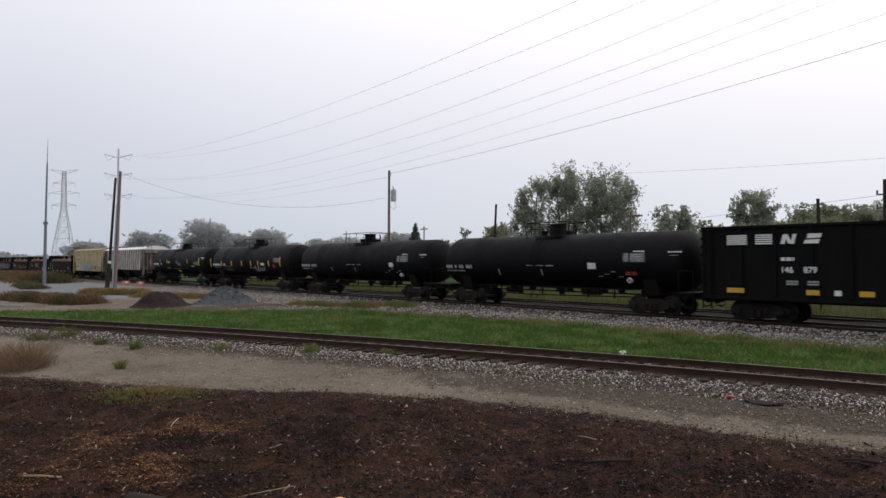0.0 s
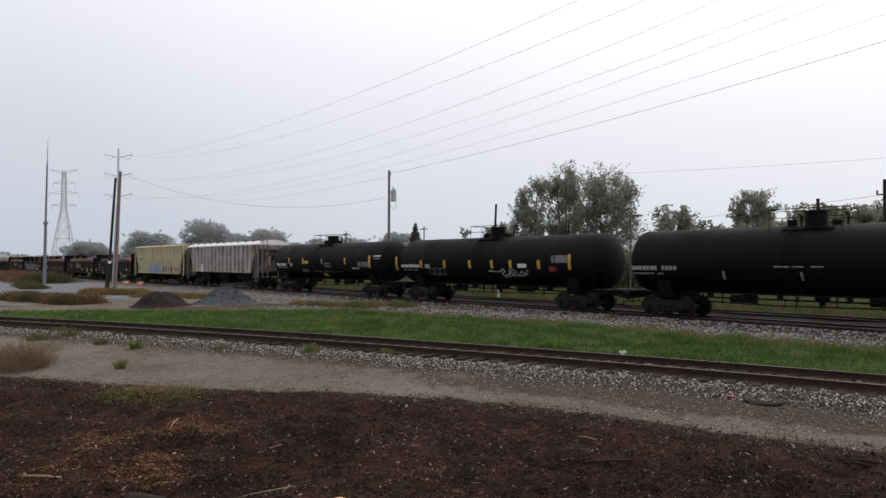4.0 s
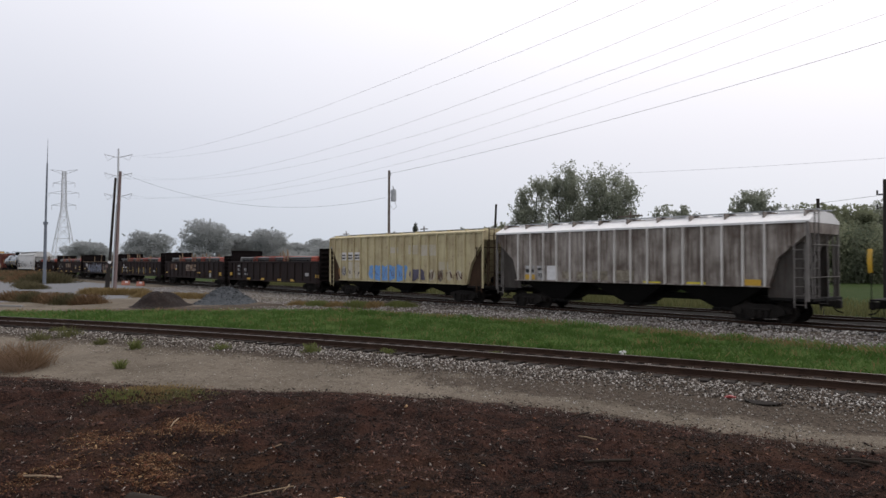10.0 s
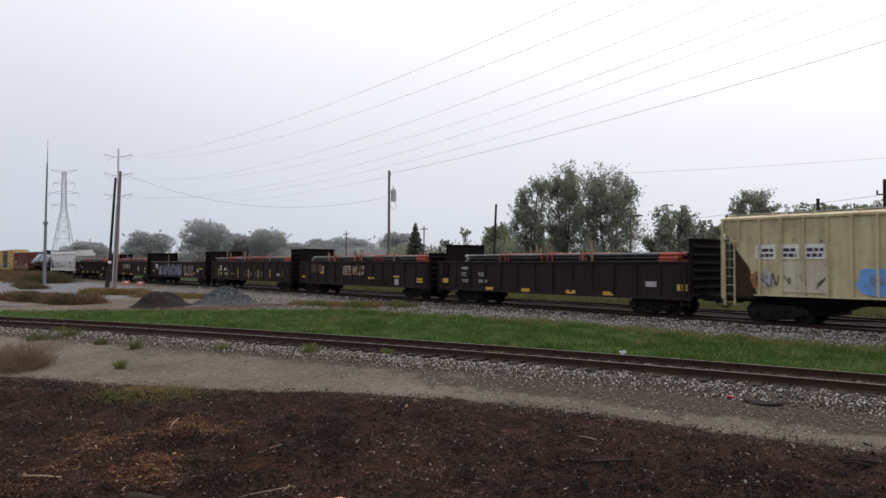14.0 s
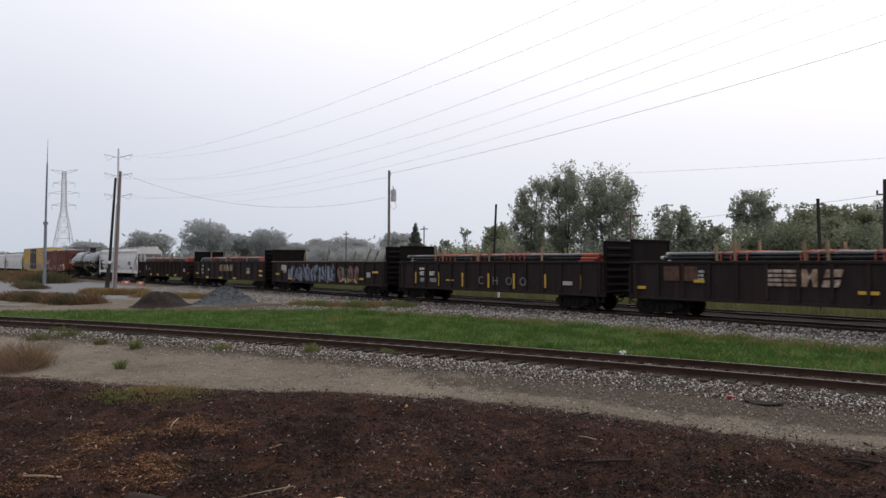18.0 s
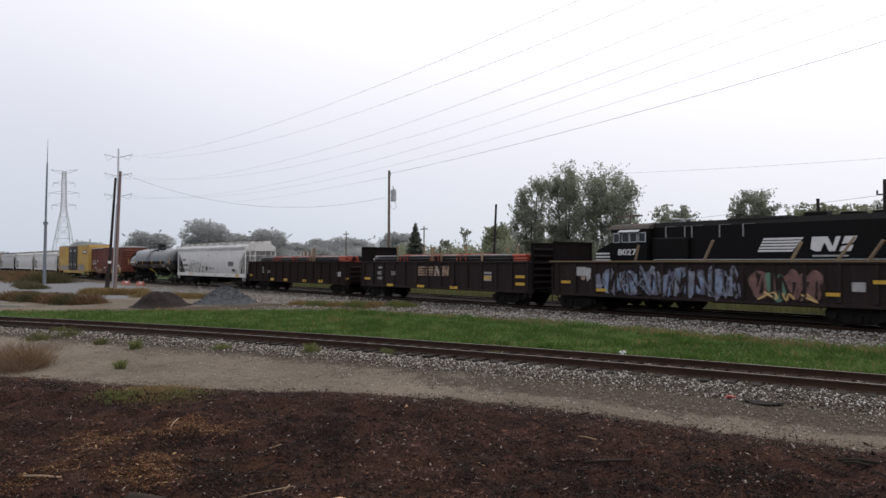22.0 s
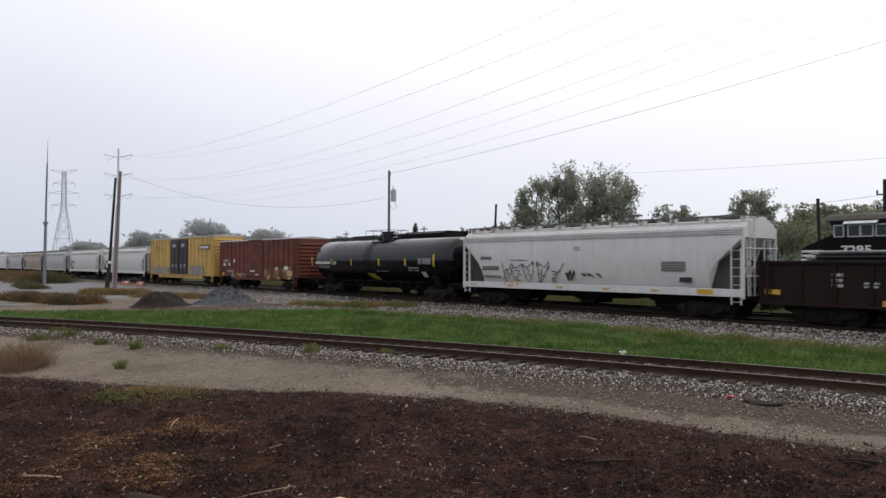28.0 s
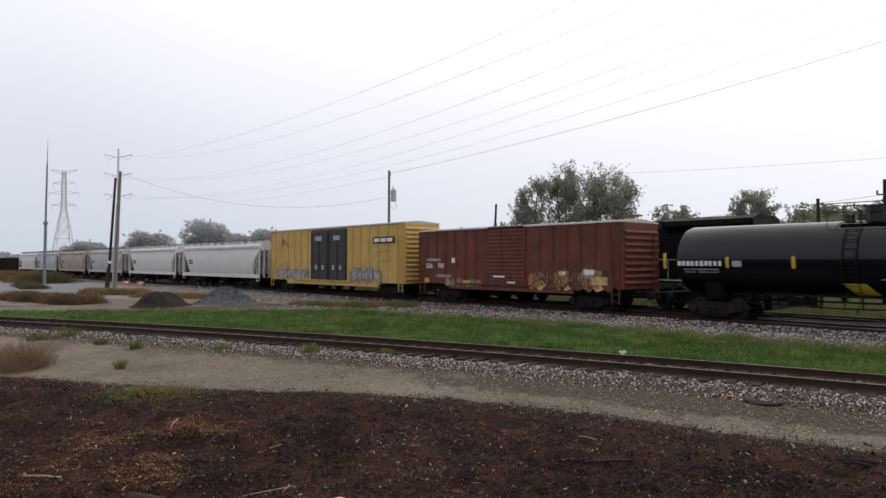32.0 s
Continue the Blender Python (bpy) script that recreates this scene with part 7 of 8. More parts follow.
            p = a.lerp(b, u)
            pts.append(p - Vector((0, 0, 4 * sag * u * (1 - u))))
        s.path(pts, 0.011 if a.z > 12 else 0.014, 4)
        tagged(new("overhead_wire", s.mesh("overhead_wire", "wire")), "thin grey overhead wire sagging between poles", "wire", "overhead wires")


wires()


# ---- plants ----
def quad_mesh(name, P, U, V, mat):
    """Many separate quads from centres and half-edges, as one mesh."""
    n = len(P)
    verts = np.empty((n, 4, 3), np.float32)
    verts[:, 0], verts[:, 1], verts[:, 2], verts[:, 3] = P - U - V, P + U - V, P + U + V, P - U + V
    me = bpy.data.meshes.new(name)
    me.vertices.add(4 * n)
    me.vertices.foreach_set("co", verts.ravel())
    me.loops.add(4 * n)
    me.loops.foreach_set("vertex_index", np.arange(4 * n, dtype=np.int32))
    me.polygons.add(n)
    me.polygons.foreach_set("loop_start", np.arange(0, 4 * n, 4, dtype=np.int32))
    me.update(calc_edges=True)
    me.materials.append(mat)
    return me


def random_frames(rng, n, size, flat=0.0):
    d = rng.normal(size=(n, 3))
    d[:, 2] *= 1 - flat
    d /= np.linalg.norm(d, axis=1)[:, None] + 1e-9
    e = rng.normal(size=(n, 3))
    e -= (e * d).sum(1)[:, None] * d
    e /= np.linalg.norm(e, axis=1)[:, None] + 1e-9
    s = size * rng.uniform(0.6, 1.35, n)[:, None]
    return d * s, e * s * 0.6


# Near, olive and far greens are paled: the mist is mixed into the colour.
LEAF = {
    "near": leafy("leaf_near_hazed", (0.235, 0.255, 0.195), (0.305, 0.325, 0.265), 0.85),
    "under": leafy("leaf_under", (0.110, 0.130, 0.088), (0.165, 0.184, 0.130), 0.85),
    "olive": leafy("leaf_olive_hazed", (0.200, 0.220, 0.140), (0.258, 0.275, 0.190)),
    "far": leafy("leaf_far_hazed", (0.32, 0.338, 0.336), (0.36, 0.378, 0.378), 0.92),
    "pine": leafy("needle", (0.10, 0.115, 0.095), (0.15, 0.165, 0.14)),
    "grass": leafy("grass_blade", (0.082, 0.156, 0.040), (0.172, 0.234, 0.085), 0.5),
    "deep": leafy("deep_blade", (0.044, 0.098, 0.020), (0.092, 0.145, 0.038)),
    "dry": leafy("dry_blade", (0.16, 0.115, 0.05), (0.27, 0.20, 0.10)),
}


def tree(x, y, h, w, seed, leaf="near", n=9000, size=0.16, stems=3, low=0.18, label="tall leafy tree with an open uneven crown", openness=0.35, plumes=26, loose=1.0, dome=0.25):
    """A trunk with limbs; the leaves sit on twigs, and dome is the share that fills the crown's rounded mass."""
    rng = np.random.default_rng(seed)
    w *= 0.83
    t = thing("tree", label, "tree", pose(x, y, -0.4))
    limbs = Shape()
    tips = []
    for k in range(stems):
        a = 2 * math.pi * (k + rng.uniform(-0.2, 0.2)) / stems
        top = Vector((0.2 * w * math.cos(a), 0.2 * w * math.sin(a), h * rng.uniform(0.62, 0.86)))
        mid = top * 0.5 + Vector((rng.uniform(-0.3, 0.3), rng.uniform(-0.3, 0.3), 0))
        r = 0.022 * h / math.sqrt(stems)
        limbs.tube((0, 0, 0), mid, r, 8, r * 0.7).tube(mid, top, r * 0.7, 7, r * 0.25)
        for j in range(plumes // stems):
            u = rng.uniform(0.3, 1.0)
            base = mid.lerp(top, (u - 0.5) * 2) if u > 0.5 else Vector((0, 0, 0)).lerp(mid, u * 2)
            ang = a + rng.uniform(-1.7, 1.7)
            reach = w * 0.36 * rng.uniform(0.4, 1.0) * (1.15 - 0.75 * abs(u - 0.55))
            tip = base + Vector((reach * math.cos(ang), reach * math.sin(ang), h * rng.uniform(0.06, 0.2)))
            tip.z = min(tip.z, h)
            limbs.tube(base, tip, r * 0.3, 5, r * 0.08)
            tips.append((tip, base))
        tips.append((Vector((top.x, top.y, h * rng.uniform(0.9, 0.99))), top))
    part("trunk", limbs, "bark", t)
    # leaves sit along short twigs that fan out and up from each limb
    P = []
    run = 26
    many = max(1, int(n * (1 - dome)) // (len(tips) * run))
    reach = (0.085 * w + 0.045 * h) * loose
    for tip, base in tips:
        b, t_ = np.array(base), np.array(tip)
        u = rng.uniform(0.15, 1.0, many)[:, None]
        start = b * (1 - u) + t_ * u + rng.normal(size=(many, 3)) * 0.22 * reach
        way = rng.normal(size=(many, 3))
        way /= np.linalg.norm(way, axis=1)[:, None]
        way = way + 0.7 * (t_ - b) / (np.linalg.norm(t_ - b) + 1e-6) + np.array((0, 0, 0.45))
        long = reach * rng.uniform(0.45, 1.25, many)[:, None]
        for k in range(run):
            v = k / run
            P.append(start + way * long * v + np.array((0, 0, -0.25)) * long * v * v + rng.normal(size=(many, 3)) * reach * 0.13)
    # rounded lobes round the limbs
    m = int(n * dome)
    lobes = 9 + 2 * stems
    for k in range(lobes):
        a, up = 2.4 * k + rng.uniform(-0.4, 0.4), (k + 0.5) / lobes
        wide = 0.40 * w * math.sqrt(max(0.05, 1 - (1.25 * (up - 0.28)) ** 2)) * (0.55 + 0.45 * rng.random())
        c = np.array((wide * math.cos(a), wide * math.sin(a), h * (low + 0.08 + (0.80 - low) * up)))
        d = rng.normal(size=(m // lobes, 3))
        d /= np.linalg.norm(d, axis=1)[:, None]
        rad = np.array((0.25 * w, 0.25 * w, 0.15 * h)) * rng.uniform(0.8, 1.15)
        bump = np.array([0.88 + 0.3 * noise.noise((q[0] * 2.2 + k, q[1] * 2.2, q[2] * 2.2)) for q in d])
        P.append(c + d * rad * (bump * rng.uniform(0.15, 1, len(d)) ** 0.45)[:, None])
    P = np.concatenate(P)
    P = P[(P[:, 2] > low * h * rng.uniform(0.7, 1.3, len(P))) & (P[:, 2] < h * 1.04)]
    hole = np.array([noise.noise((p[0] * 0.55 + seed, p[1] * 0.55, p[2] * 0.55)) for p in P])
    P = P[hole > -openness]
    U, V = random_frames(rng, len(P), size)
    part("crown", quad_mesh("crown", P, U, V, LEAF[leaf]), None, t)
    return t


def bush(x, y, h, w, seed, leaf="near", n=2600, size=0.11, label="dense green undergrowth bush", name="bush", depth=None):
    rng = np.random.default_rng(seed)
    t = thing(name, label, "bush", pose(x, y, -0.4))
    stems = Shape()
    P = []
    k = 16
    for i in range(k):
        a, rr = rng.uniform(0, 6.28), 0.45 * w * math.sqrt(rng.uniform(0, 1))
        tip = np.array((rr * math.cos(a), rr * math.sin(a) * (depth or w) / w, h * rng.uniform(0.55, 1.0)))
        stems.tube((tip[0] * 0.3, tip[1] * 0.3, 0), tip * np.array((1, 1, 0.95)), 0.03, 4, 0.01)
        c = rng.uniform(0.05, 1, n // k)[:, None]
        P.append(np.array((tip[0] * 0.75, tip[1] * 0.75, 0)) * (1 - c) + tip * c + np.clip(rng.normal(size=(n // k, 3)), -1.6, 1.6) * np.array((w * 0.1, w * 0.1, h * 0.07)))
    part("stems", stems, "bark", t)
    P = np.concatenate(P)
    P = P[P[:, 2] > 0.02]
    U, V = random_frames(rng, len(P), size)
    part("foliage", quad_mesh("foliage", P, U, V, LEAF[leaf]), None, t)
    return t


def plants():
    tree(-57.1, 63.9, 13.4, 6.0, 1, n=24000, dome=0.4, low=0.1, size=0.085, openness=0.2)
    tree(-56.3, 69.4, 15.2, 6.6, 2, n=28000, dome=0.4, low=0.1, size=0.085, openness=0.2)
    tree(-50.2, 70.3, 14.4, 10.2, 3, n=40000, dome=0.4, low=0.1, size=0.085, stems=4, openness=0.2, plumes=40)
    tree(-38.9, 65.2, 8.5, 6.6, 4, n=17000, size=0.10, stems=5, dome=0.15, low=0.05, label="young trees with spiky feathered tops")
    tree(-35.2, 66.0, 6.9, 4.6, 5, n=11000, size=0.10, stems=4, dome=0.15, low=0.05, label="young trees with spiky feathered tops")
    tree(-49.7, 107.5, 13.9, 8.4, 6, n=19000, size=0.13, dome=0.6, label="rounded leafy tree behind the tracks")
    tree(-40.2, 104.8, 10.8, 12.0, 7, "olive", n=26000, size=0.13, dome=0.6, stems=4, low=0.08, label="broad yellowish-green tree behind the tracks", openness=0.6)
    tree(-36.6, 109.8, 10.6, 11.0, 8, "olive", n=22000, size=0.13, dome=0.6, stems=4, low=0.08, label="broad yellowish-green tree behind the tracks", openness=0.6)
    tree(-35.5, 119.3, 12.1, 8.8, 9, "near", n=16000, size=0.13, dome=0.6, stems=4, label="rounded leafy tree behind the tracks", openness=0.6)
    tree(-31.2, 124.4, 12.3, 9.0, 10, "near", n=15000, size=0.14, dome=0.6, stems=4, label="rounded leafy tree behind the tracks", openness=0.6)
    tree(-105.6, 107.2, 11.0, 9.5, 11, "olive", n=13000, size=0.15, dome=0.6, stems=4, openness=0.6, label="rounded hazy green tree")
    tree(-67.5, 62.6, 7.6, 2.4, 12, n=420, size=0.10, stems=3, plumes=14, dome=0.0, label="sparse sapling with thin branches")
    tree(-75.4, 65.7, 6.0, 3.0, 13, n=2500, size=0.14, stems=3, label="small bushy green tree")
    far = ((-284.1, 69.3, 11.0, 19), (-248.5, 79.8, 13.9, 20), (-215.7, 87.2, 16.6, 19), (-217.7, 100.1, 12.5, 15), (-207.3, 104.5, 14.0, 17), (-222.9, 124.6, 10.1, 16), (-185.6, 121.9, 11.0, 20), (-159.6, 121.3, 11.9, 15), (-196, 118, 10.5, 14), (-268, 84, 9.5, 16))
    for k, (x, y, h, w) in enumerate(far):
        tree(x, y, h, 1.12 * w, 30 + k, "far", n=24000, size=0.17, loose=0.42, dome=0.9, stems=6, low=0.02, label="broad distant tree with haze put into its grey-green leaves", openness=0.9, plumes=72)
    # conifer
    t = thing("conifer", "narrow dark pointed conifer", "tree", pose(-93.8, 75.0, -0.4))
    part("trunk", Shape().tube((0, 0, 0), (0, 0, 9.9), 0.18, 8, 0.02), "bark", t)
    rng = np.random.default_rng(77)
    z = 9.9 - 9.1 * np.sqrt(rng.uniform(0, 1, 6000))
    layer = 0.55 + 0.45 * np.abs(np.sin(z * 3.4))
    r = (10.1 - z) * 0.36 * layer * np.sqrt(rng.uniform(0.05, 1, 6000))
    a = rng.uniform(0, 6.28, 6000)
    P = np.stack([r * np.cos(a), r * np.sin(a), z - 0.15 * r], 1)
    U, V = random_frames(rng, 6000, 0.14, 0.5)
    part("needles", quad_mesh("needles", P, U, V, LEAF["pine"]), None, t)
    # undergrowth behind the second track
    rng = random.Random(8)
    for k in range(16):
        u = k / 15
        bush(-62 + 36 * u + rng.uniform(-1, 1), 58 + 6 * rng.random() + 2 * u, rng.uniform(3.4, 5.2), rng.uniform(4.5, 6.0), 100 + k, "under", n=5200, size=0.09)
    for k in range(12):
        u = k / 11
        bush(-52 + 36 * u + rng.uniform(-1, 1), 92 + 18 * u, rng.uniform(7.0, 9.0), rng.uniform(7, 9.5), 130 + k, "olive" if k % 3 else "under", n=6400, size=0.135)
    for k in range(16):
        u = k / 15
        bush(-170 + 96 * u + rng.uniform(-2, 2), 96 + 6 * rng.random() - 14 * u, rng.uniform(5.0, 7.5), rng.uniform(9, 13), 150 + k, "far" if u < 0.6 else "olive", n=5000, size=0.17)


plants()


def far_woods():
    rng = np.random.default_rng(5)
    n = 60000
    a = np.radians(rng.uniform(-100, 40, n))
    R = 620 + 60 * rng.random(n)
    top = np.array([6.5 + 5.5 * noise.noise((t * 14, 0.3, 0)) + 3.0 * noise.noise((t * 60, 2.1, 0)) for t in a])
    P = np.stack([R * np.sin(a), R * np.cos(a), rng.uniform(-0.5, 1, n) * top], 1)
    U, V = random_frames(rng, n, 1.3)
    tagged(new("far_woods", quad_mesh("far_woods", P, U, V, LEAF["far"])), "line of woods on the horizon, haze in its grey leaf colour", "woods", kind="stuff")


far_woods()


# ---- loose stone, chips and blades ----
OCTA_F = np.array(((0, 2, 4), (2, 1, 4), (1, 3, 4), (3, 0, 4), (2, 0, 5), (1, 2, 5), (3, 1, 5), (0, 3, 5)), np.int32)
M["ballast_stone"] = islands("ballast_stone", ((4, (0.032, 0.026, 0.022)), (3, (0.090, 0.077, 0.066)), (3, (0.21, 0.188, 0.167)), (3.4, (0.49, 0.462, 0.425)), (0.8, (0.65, 0.63, 0.60)), (0.8, (0.12, 0.08, 0.055))))
M["main_stone"] = islands("main_stone", ((3, (0.122, 0.112, 0.103)), (3, (0.215, 0.20, 0.186)), (3, (0.34, 0.321, 0.302)), (1.5, (0.50, 0.482, 0.458))))
M["mulch_chip"] = islands("mulch_chip", ((4, (0.012, 0.0058, 0.0046)), (5, (0.040, 0.0175, 0.0125)), (5, (0.084, 0.038, 0.0265)), (2.8, (0.155, 0.077, 0.053)), (0.6, (0.36, 0.31, 0.27))), 0.75)
M["mulch_clod"] = islands("mulch_clod", ((5, (0.010, 0.0058, 0.005)), (5, (0.030, 0.0150, 0.0115)), (4, (0.060, 0.029, 0.021)), (1, (0.095, 0.05, 0.036))), 0.8)
M["mulch_dark"] = islands("mulch_dark", ((6, (0.0065, 0.0042, 0.0036)), (5, (0.015, 0.0088, 0.0068)), (2, (0.045, 0.024, 0.017)), (0.35, (0.28, 0.25, 0.23))), 0.95)
M["straw_chip"] = islands("straw_chip", ((4, (0.105, 0.047, 0.021)), (2.5, (0.20, 0.098, 0.042)), (1.3, (0.42, 0.28, 0.15)), (5, (0.035, 0.018, 0.011)), (2, (0.15, 0.058, 0.030))), 0.85)
M["dirt_stone"] = islands("dirt_stone", ((3, (0.12, 0.102, 0.082)), (4, (0.17, 0.148, 0.122)), (3, (0.25, 0.23, 0.20)), (2, (0.46, 0.44, 0.41))))
# Spots where near-black chips stand in for the shade of hollows.
DARK = ((-4.5, 8.2, 0.7), (-4.9, 7.4, 0.6), (-4.1, 8.7, 0.6), (-8.3, 3.9, 0.5), (-8.9, 4.7, 0.7), (-9.9, 5.9, 0.8), (-5.2, 6.4, 0.7), (-4.2, 7.9, 1.0), (-17.9, 3.6, 1.0), (-14.5, 3.9, 0.7), (-3.8, 8.9, 0.6), (-9.5, 5.6, 0.7), (-9.2, 3.7, 0.45), (-10.5, 3.95, 0.35))
M["heap_stone"] = islands("heap_stone", ((4, (0.035, 0.040, 0.046)), (4, (0.085, 0.094, 0.104)), (3, (0.15, 0.162, 0.175))))
M["pile_mulch"] = surface("pile_mulch", (0.011, 0.0075, 0.0065), (0.026, 0.017, 0.014), 0.95, 0, 3, 25, 0.9, 0.08)
M["pile_gravel"] = surface("pile_gravel", (0.046, 0.053, 0.060), (0.098, 0.107, 0.117), 0.95, 0, 7, 22, 0.9, 0.08)


def scatter(name, label, category, P, S, mat, small=False):
    """Angular pieces: squashed octahedra with shifted corners, or splinters of four sides. P: places, S: three half sizes each."""
    rng = np.random.default_rng(len(P))
    n = len(P)
    base = np.array(((-1, 0, 0), (1, 0, 0), (0, -1, 0), (0, 1, 0), (0, 0, 1), (0, 0, -1)), float)
    shape = OCTA_F
    if small:
        base, shape = np.array(((-1, -0.6, -0.5), (1, -0.5, -0.5), (0.1, 1, -0.5), (0.05, 0, 1)), float), np.array(((0, 2, 1), (0, 1, 3), (1, 2, 3), (2, 0, 3)), np.int32)
    nv = len(base)
    v = base[None] * S[:, None, :] * rng.uniform(0.65, 1.25, (n, nv, 1)) + rng.normal(size=(n, nv, 3)) * S[:, None, :] * 0.22
    a = rng.uniform(0, 2 * math.pi, n)
    t = rng.normal(0, 0.5, n)
    ca, sa, ct, st = np.cos(a), np.sin(a), np.cos(t), np.sin(t)
    x, y, z = v[..., 0], v[..., 1], v[..., 2]
    x, z = x * ct[:, None] - z * st[:, None], x * st[:, None] + z * ct[:, None]
    w = np.stack([x * ca[:, None] - y * sa[:, None], x * sa[:, None] + y * ca[:, None], z], -1) + P[:, None, :]
    f = (shape[None] + nv * np.arange(n)[:, None, None]).reshape(-1, 3)
    me = bpy.data.meshes.new(name)
    me.vertices.add(nv * n)
    me.vertices.foreach_set("co", w.astype(np.float32).ravel())
    me.loops.add(3 * len(f))
    me.loops.foreach_set("vertex_index", f.astype(np.int32).ravel())
    me.polygons.add(len(f))
    me.polygons.foreach_set("loop_start", np.arange(0, 3 * len(f), 3, dtype=np.int32))
    me.update(calc_edges=True)
    me.materials.append(M[mat])
    return tagged(new(name, me), label, category, kind="stuff")


def blades(name, label, P, length, width, mat, seed, lean=0.35):
    rng = np.random.default_rng(seed)
    n = len(P)
    a = rng.uniform(0, 6.28, n)
    up = np.stack([lean * rng.normal(size=n), lean * rng.normal(size=n), np.ones(n)], 1)
    L = length * rng.uniform(0.5, 1.25, n)[:, None] / 2
    V = up * L
    U = np.stack([np.cos(a), np.sin(a), 0 * a], 1) * width / 2 * rng.uniform(0.7, 1.3, n)[:, None]
    return tagged(new(name, quad_mesh(name, P + V, U, V, LEAF[mat])), label, "grass", kind="stuff")


def ballast():
    rng = np.random.default_rng(11)
    P, S, Q = [], [], []
    ties, tx = [], -46.0
    while tx < 3:
        ties.append(tx)
        tx += 0.54 * math.cos(math.atan(spur_slope(tx)))
    ties = np.array(ties)
    while len(P) + len(Q) < 42000:
        x = -44 + 47 * rng.random() ** 0.8
        d = -4.9 + 3.9 * rng.random() if rng.random() < 0.76 else rng.uniform(-1.0, 2.0)
        if d < -2.3 and rng.random() < ((-2.3 - d) / (1.9 + 0.9 * smooth(-17, -9, x))) ** 0.6 + 0.35 * noise.noise((x * 0.7, d * 1.2, 6)):
            continue
        if abs(abs(d) - 0.75) < 0.09:
            continue
        if -1.36 - 0.2 * noise.noise((x * 3, 0, 8)) < d < 0.95 and np.abs(ties - x).min() < 0.14 and rng.random() < 0.93:
            continue
        a = math.atan(spur_slope(x))
        px, py = x - d * math.sin(a), spur_y(x) + d * math.cos(a)
        z = ground_z(px, py) + 0.012 if d < -1.3 else ground_z(px, py) + 0.008
        if d < -2.9:
            Q.append((px, py, z))
            continue
        P.append((px, py, z))
        S.append(rng.uniform(0.011, 0.032))
    S = np.array(S)[:, None] * np.array((1.2, 0.9, 0.7))
    T = rng.uniform(0.010, 0.026, len(Q))[:, None] * np.array((1.2, 0.9, 0.7))
    scatter("stray_stones", "pale stones strayed from the ballast onto brown dirt", "gravel", np.array(Q), T, "dirt_stone", True)
    scatter("spur_ballast", "loose pale and dark crushed stone along the spur", "gravel", np.array(P), S, "ballast_stone")
    P = []
    while len(P) < 26000:
        x = 4 - 80 * rng.random() ** 1.6
        e = grass_edge(x) if x > -40 else 22.5
        y = rng.uniform(max(e - 0.5, 17), 28.3)
        P.append((x, y, ground_z(x, y) + 0.015))
    S = rng.uniform(0.025, 0.06, len(P))[:, None] * np.array((1.2, 0.95, 0.75))
    scatter("main_ballast", "clean grey crushed stone beside the main line", "gravel", np.array(P), S, "main_stone")


def crumbs():
    """Small stones and bark bits strewn over the bare dirt."""
    rng = np.random.default_rng(16)
    P, S, Q, T = [], [], [], []
    while len(P) < 9000:
        x = -34 + 36 * rng.random() ** 0.8
        d = -4.0 - (dirt_width(x) - 3.4) * rng.random()
        a = math.atan(spur_slope(x))
        px, py = x - d * math.sin(a), spur_y(x) + d * math.cos(a)
        if py < 0.5:
            continue
        r = rng.uniform(0.006, 0.015) * (1 + 1.2 * (rng.random() < 0.06))
        z = ground_z(px, py) + 0.3 * r
        if rng.random() < 0.03 + 0.5 * smooth(-4.5, -dirt_width(x), d) ** 2:
            Q.append((px, py, z))
            T.append((r * 1.8, r * 0.6, r * 0.5))
        P.append((px, py, z))
        S.append((r, r * 0.8, r * 0.6))
    scatter("dirt_stones", "small stones strewn over bare dirt", "gravel", np.array(P), np.array(S), "dirt_stone", True)
    scatter("bark_bits", "dark bark bits strewn over bare dirt", "mulch", np.array(Q), np.array(T), "mulch_dark", True)


def mulch():
    rng = np.random.default_rng(12)
    P, S, Q, T = [], [], [], []
    straw = ((-11.1, 4.15, 0.5), (-10.9, 4.6, 0.5), (-11.3, 3.7, 0.45), (-11.7, 4.3, 0.4), (-9.0, 2.95, 0.4), (-9.25, 2.75, 0.45), (-9.5, 3.2, 0.35), (-10.9, 2.85, 0.5), (-11.6, 3.0, 0.4), (-9.9, 1.75, 0.35), (-10.1, 2.1, 0.35))
    G, H = [], []
    while len(P) + len(G) < 84000:
        r, a = 5.5 + 17 * rng.random() ** 1.6, radians(rng.uniform(12, 88))
        x, y = -r * math.sin(a), r * math.cos(a)
        d = off_spur(x, y)
        w = dirt_width(x)
        edge = 0.5 * noise.noise((x * 0.9, y * 0.9, 2))
        if d > -w + 0.3 + edge or (d > -w - 0.5 + edge and rng.random() < 0.5):
            continue
        z = ground_z(x, y) + 0.008
        L = rng.uniform(0.010, 0.04) if rng.random() < 0.94 else rng.uniform(0.04, 0.08)
        size = (L, L * rng.uniform(0.18, 0.45), L * rng.uniform(0.15, 0.35))
        near = max(1 - math.hypot(x - sx, y - sy) / sr for sx, sy, sr in straw)
        if near > 0 and rng.random() < 0.75 * near + 0.1 or rng.random() < 0.012:
            Q.append((x, y, z + 0.006))
            T.append((size[0] * 1.1, size[1] * 0.7, size[2]))
        elif noise.noise((x * 0.8, y * 0.8, 21)) - sum(0.9 * math.exp(-((x - dx) ** 2 + (y - dy) ** 2) / dr ** 2) for dx, dy, dr in DARK) + 0.6 * noise.noise((x * 2.6, y * 2.6, 22)) + rng.normal(0, 0.16) > 0.02:
            P.append((x, y, z))
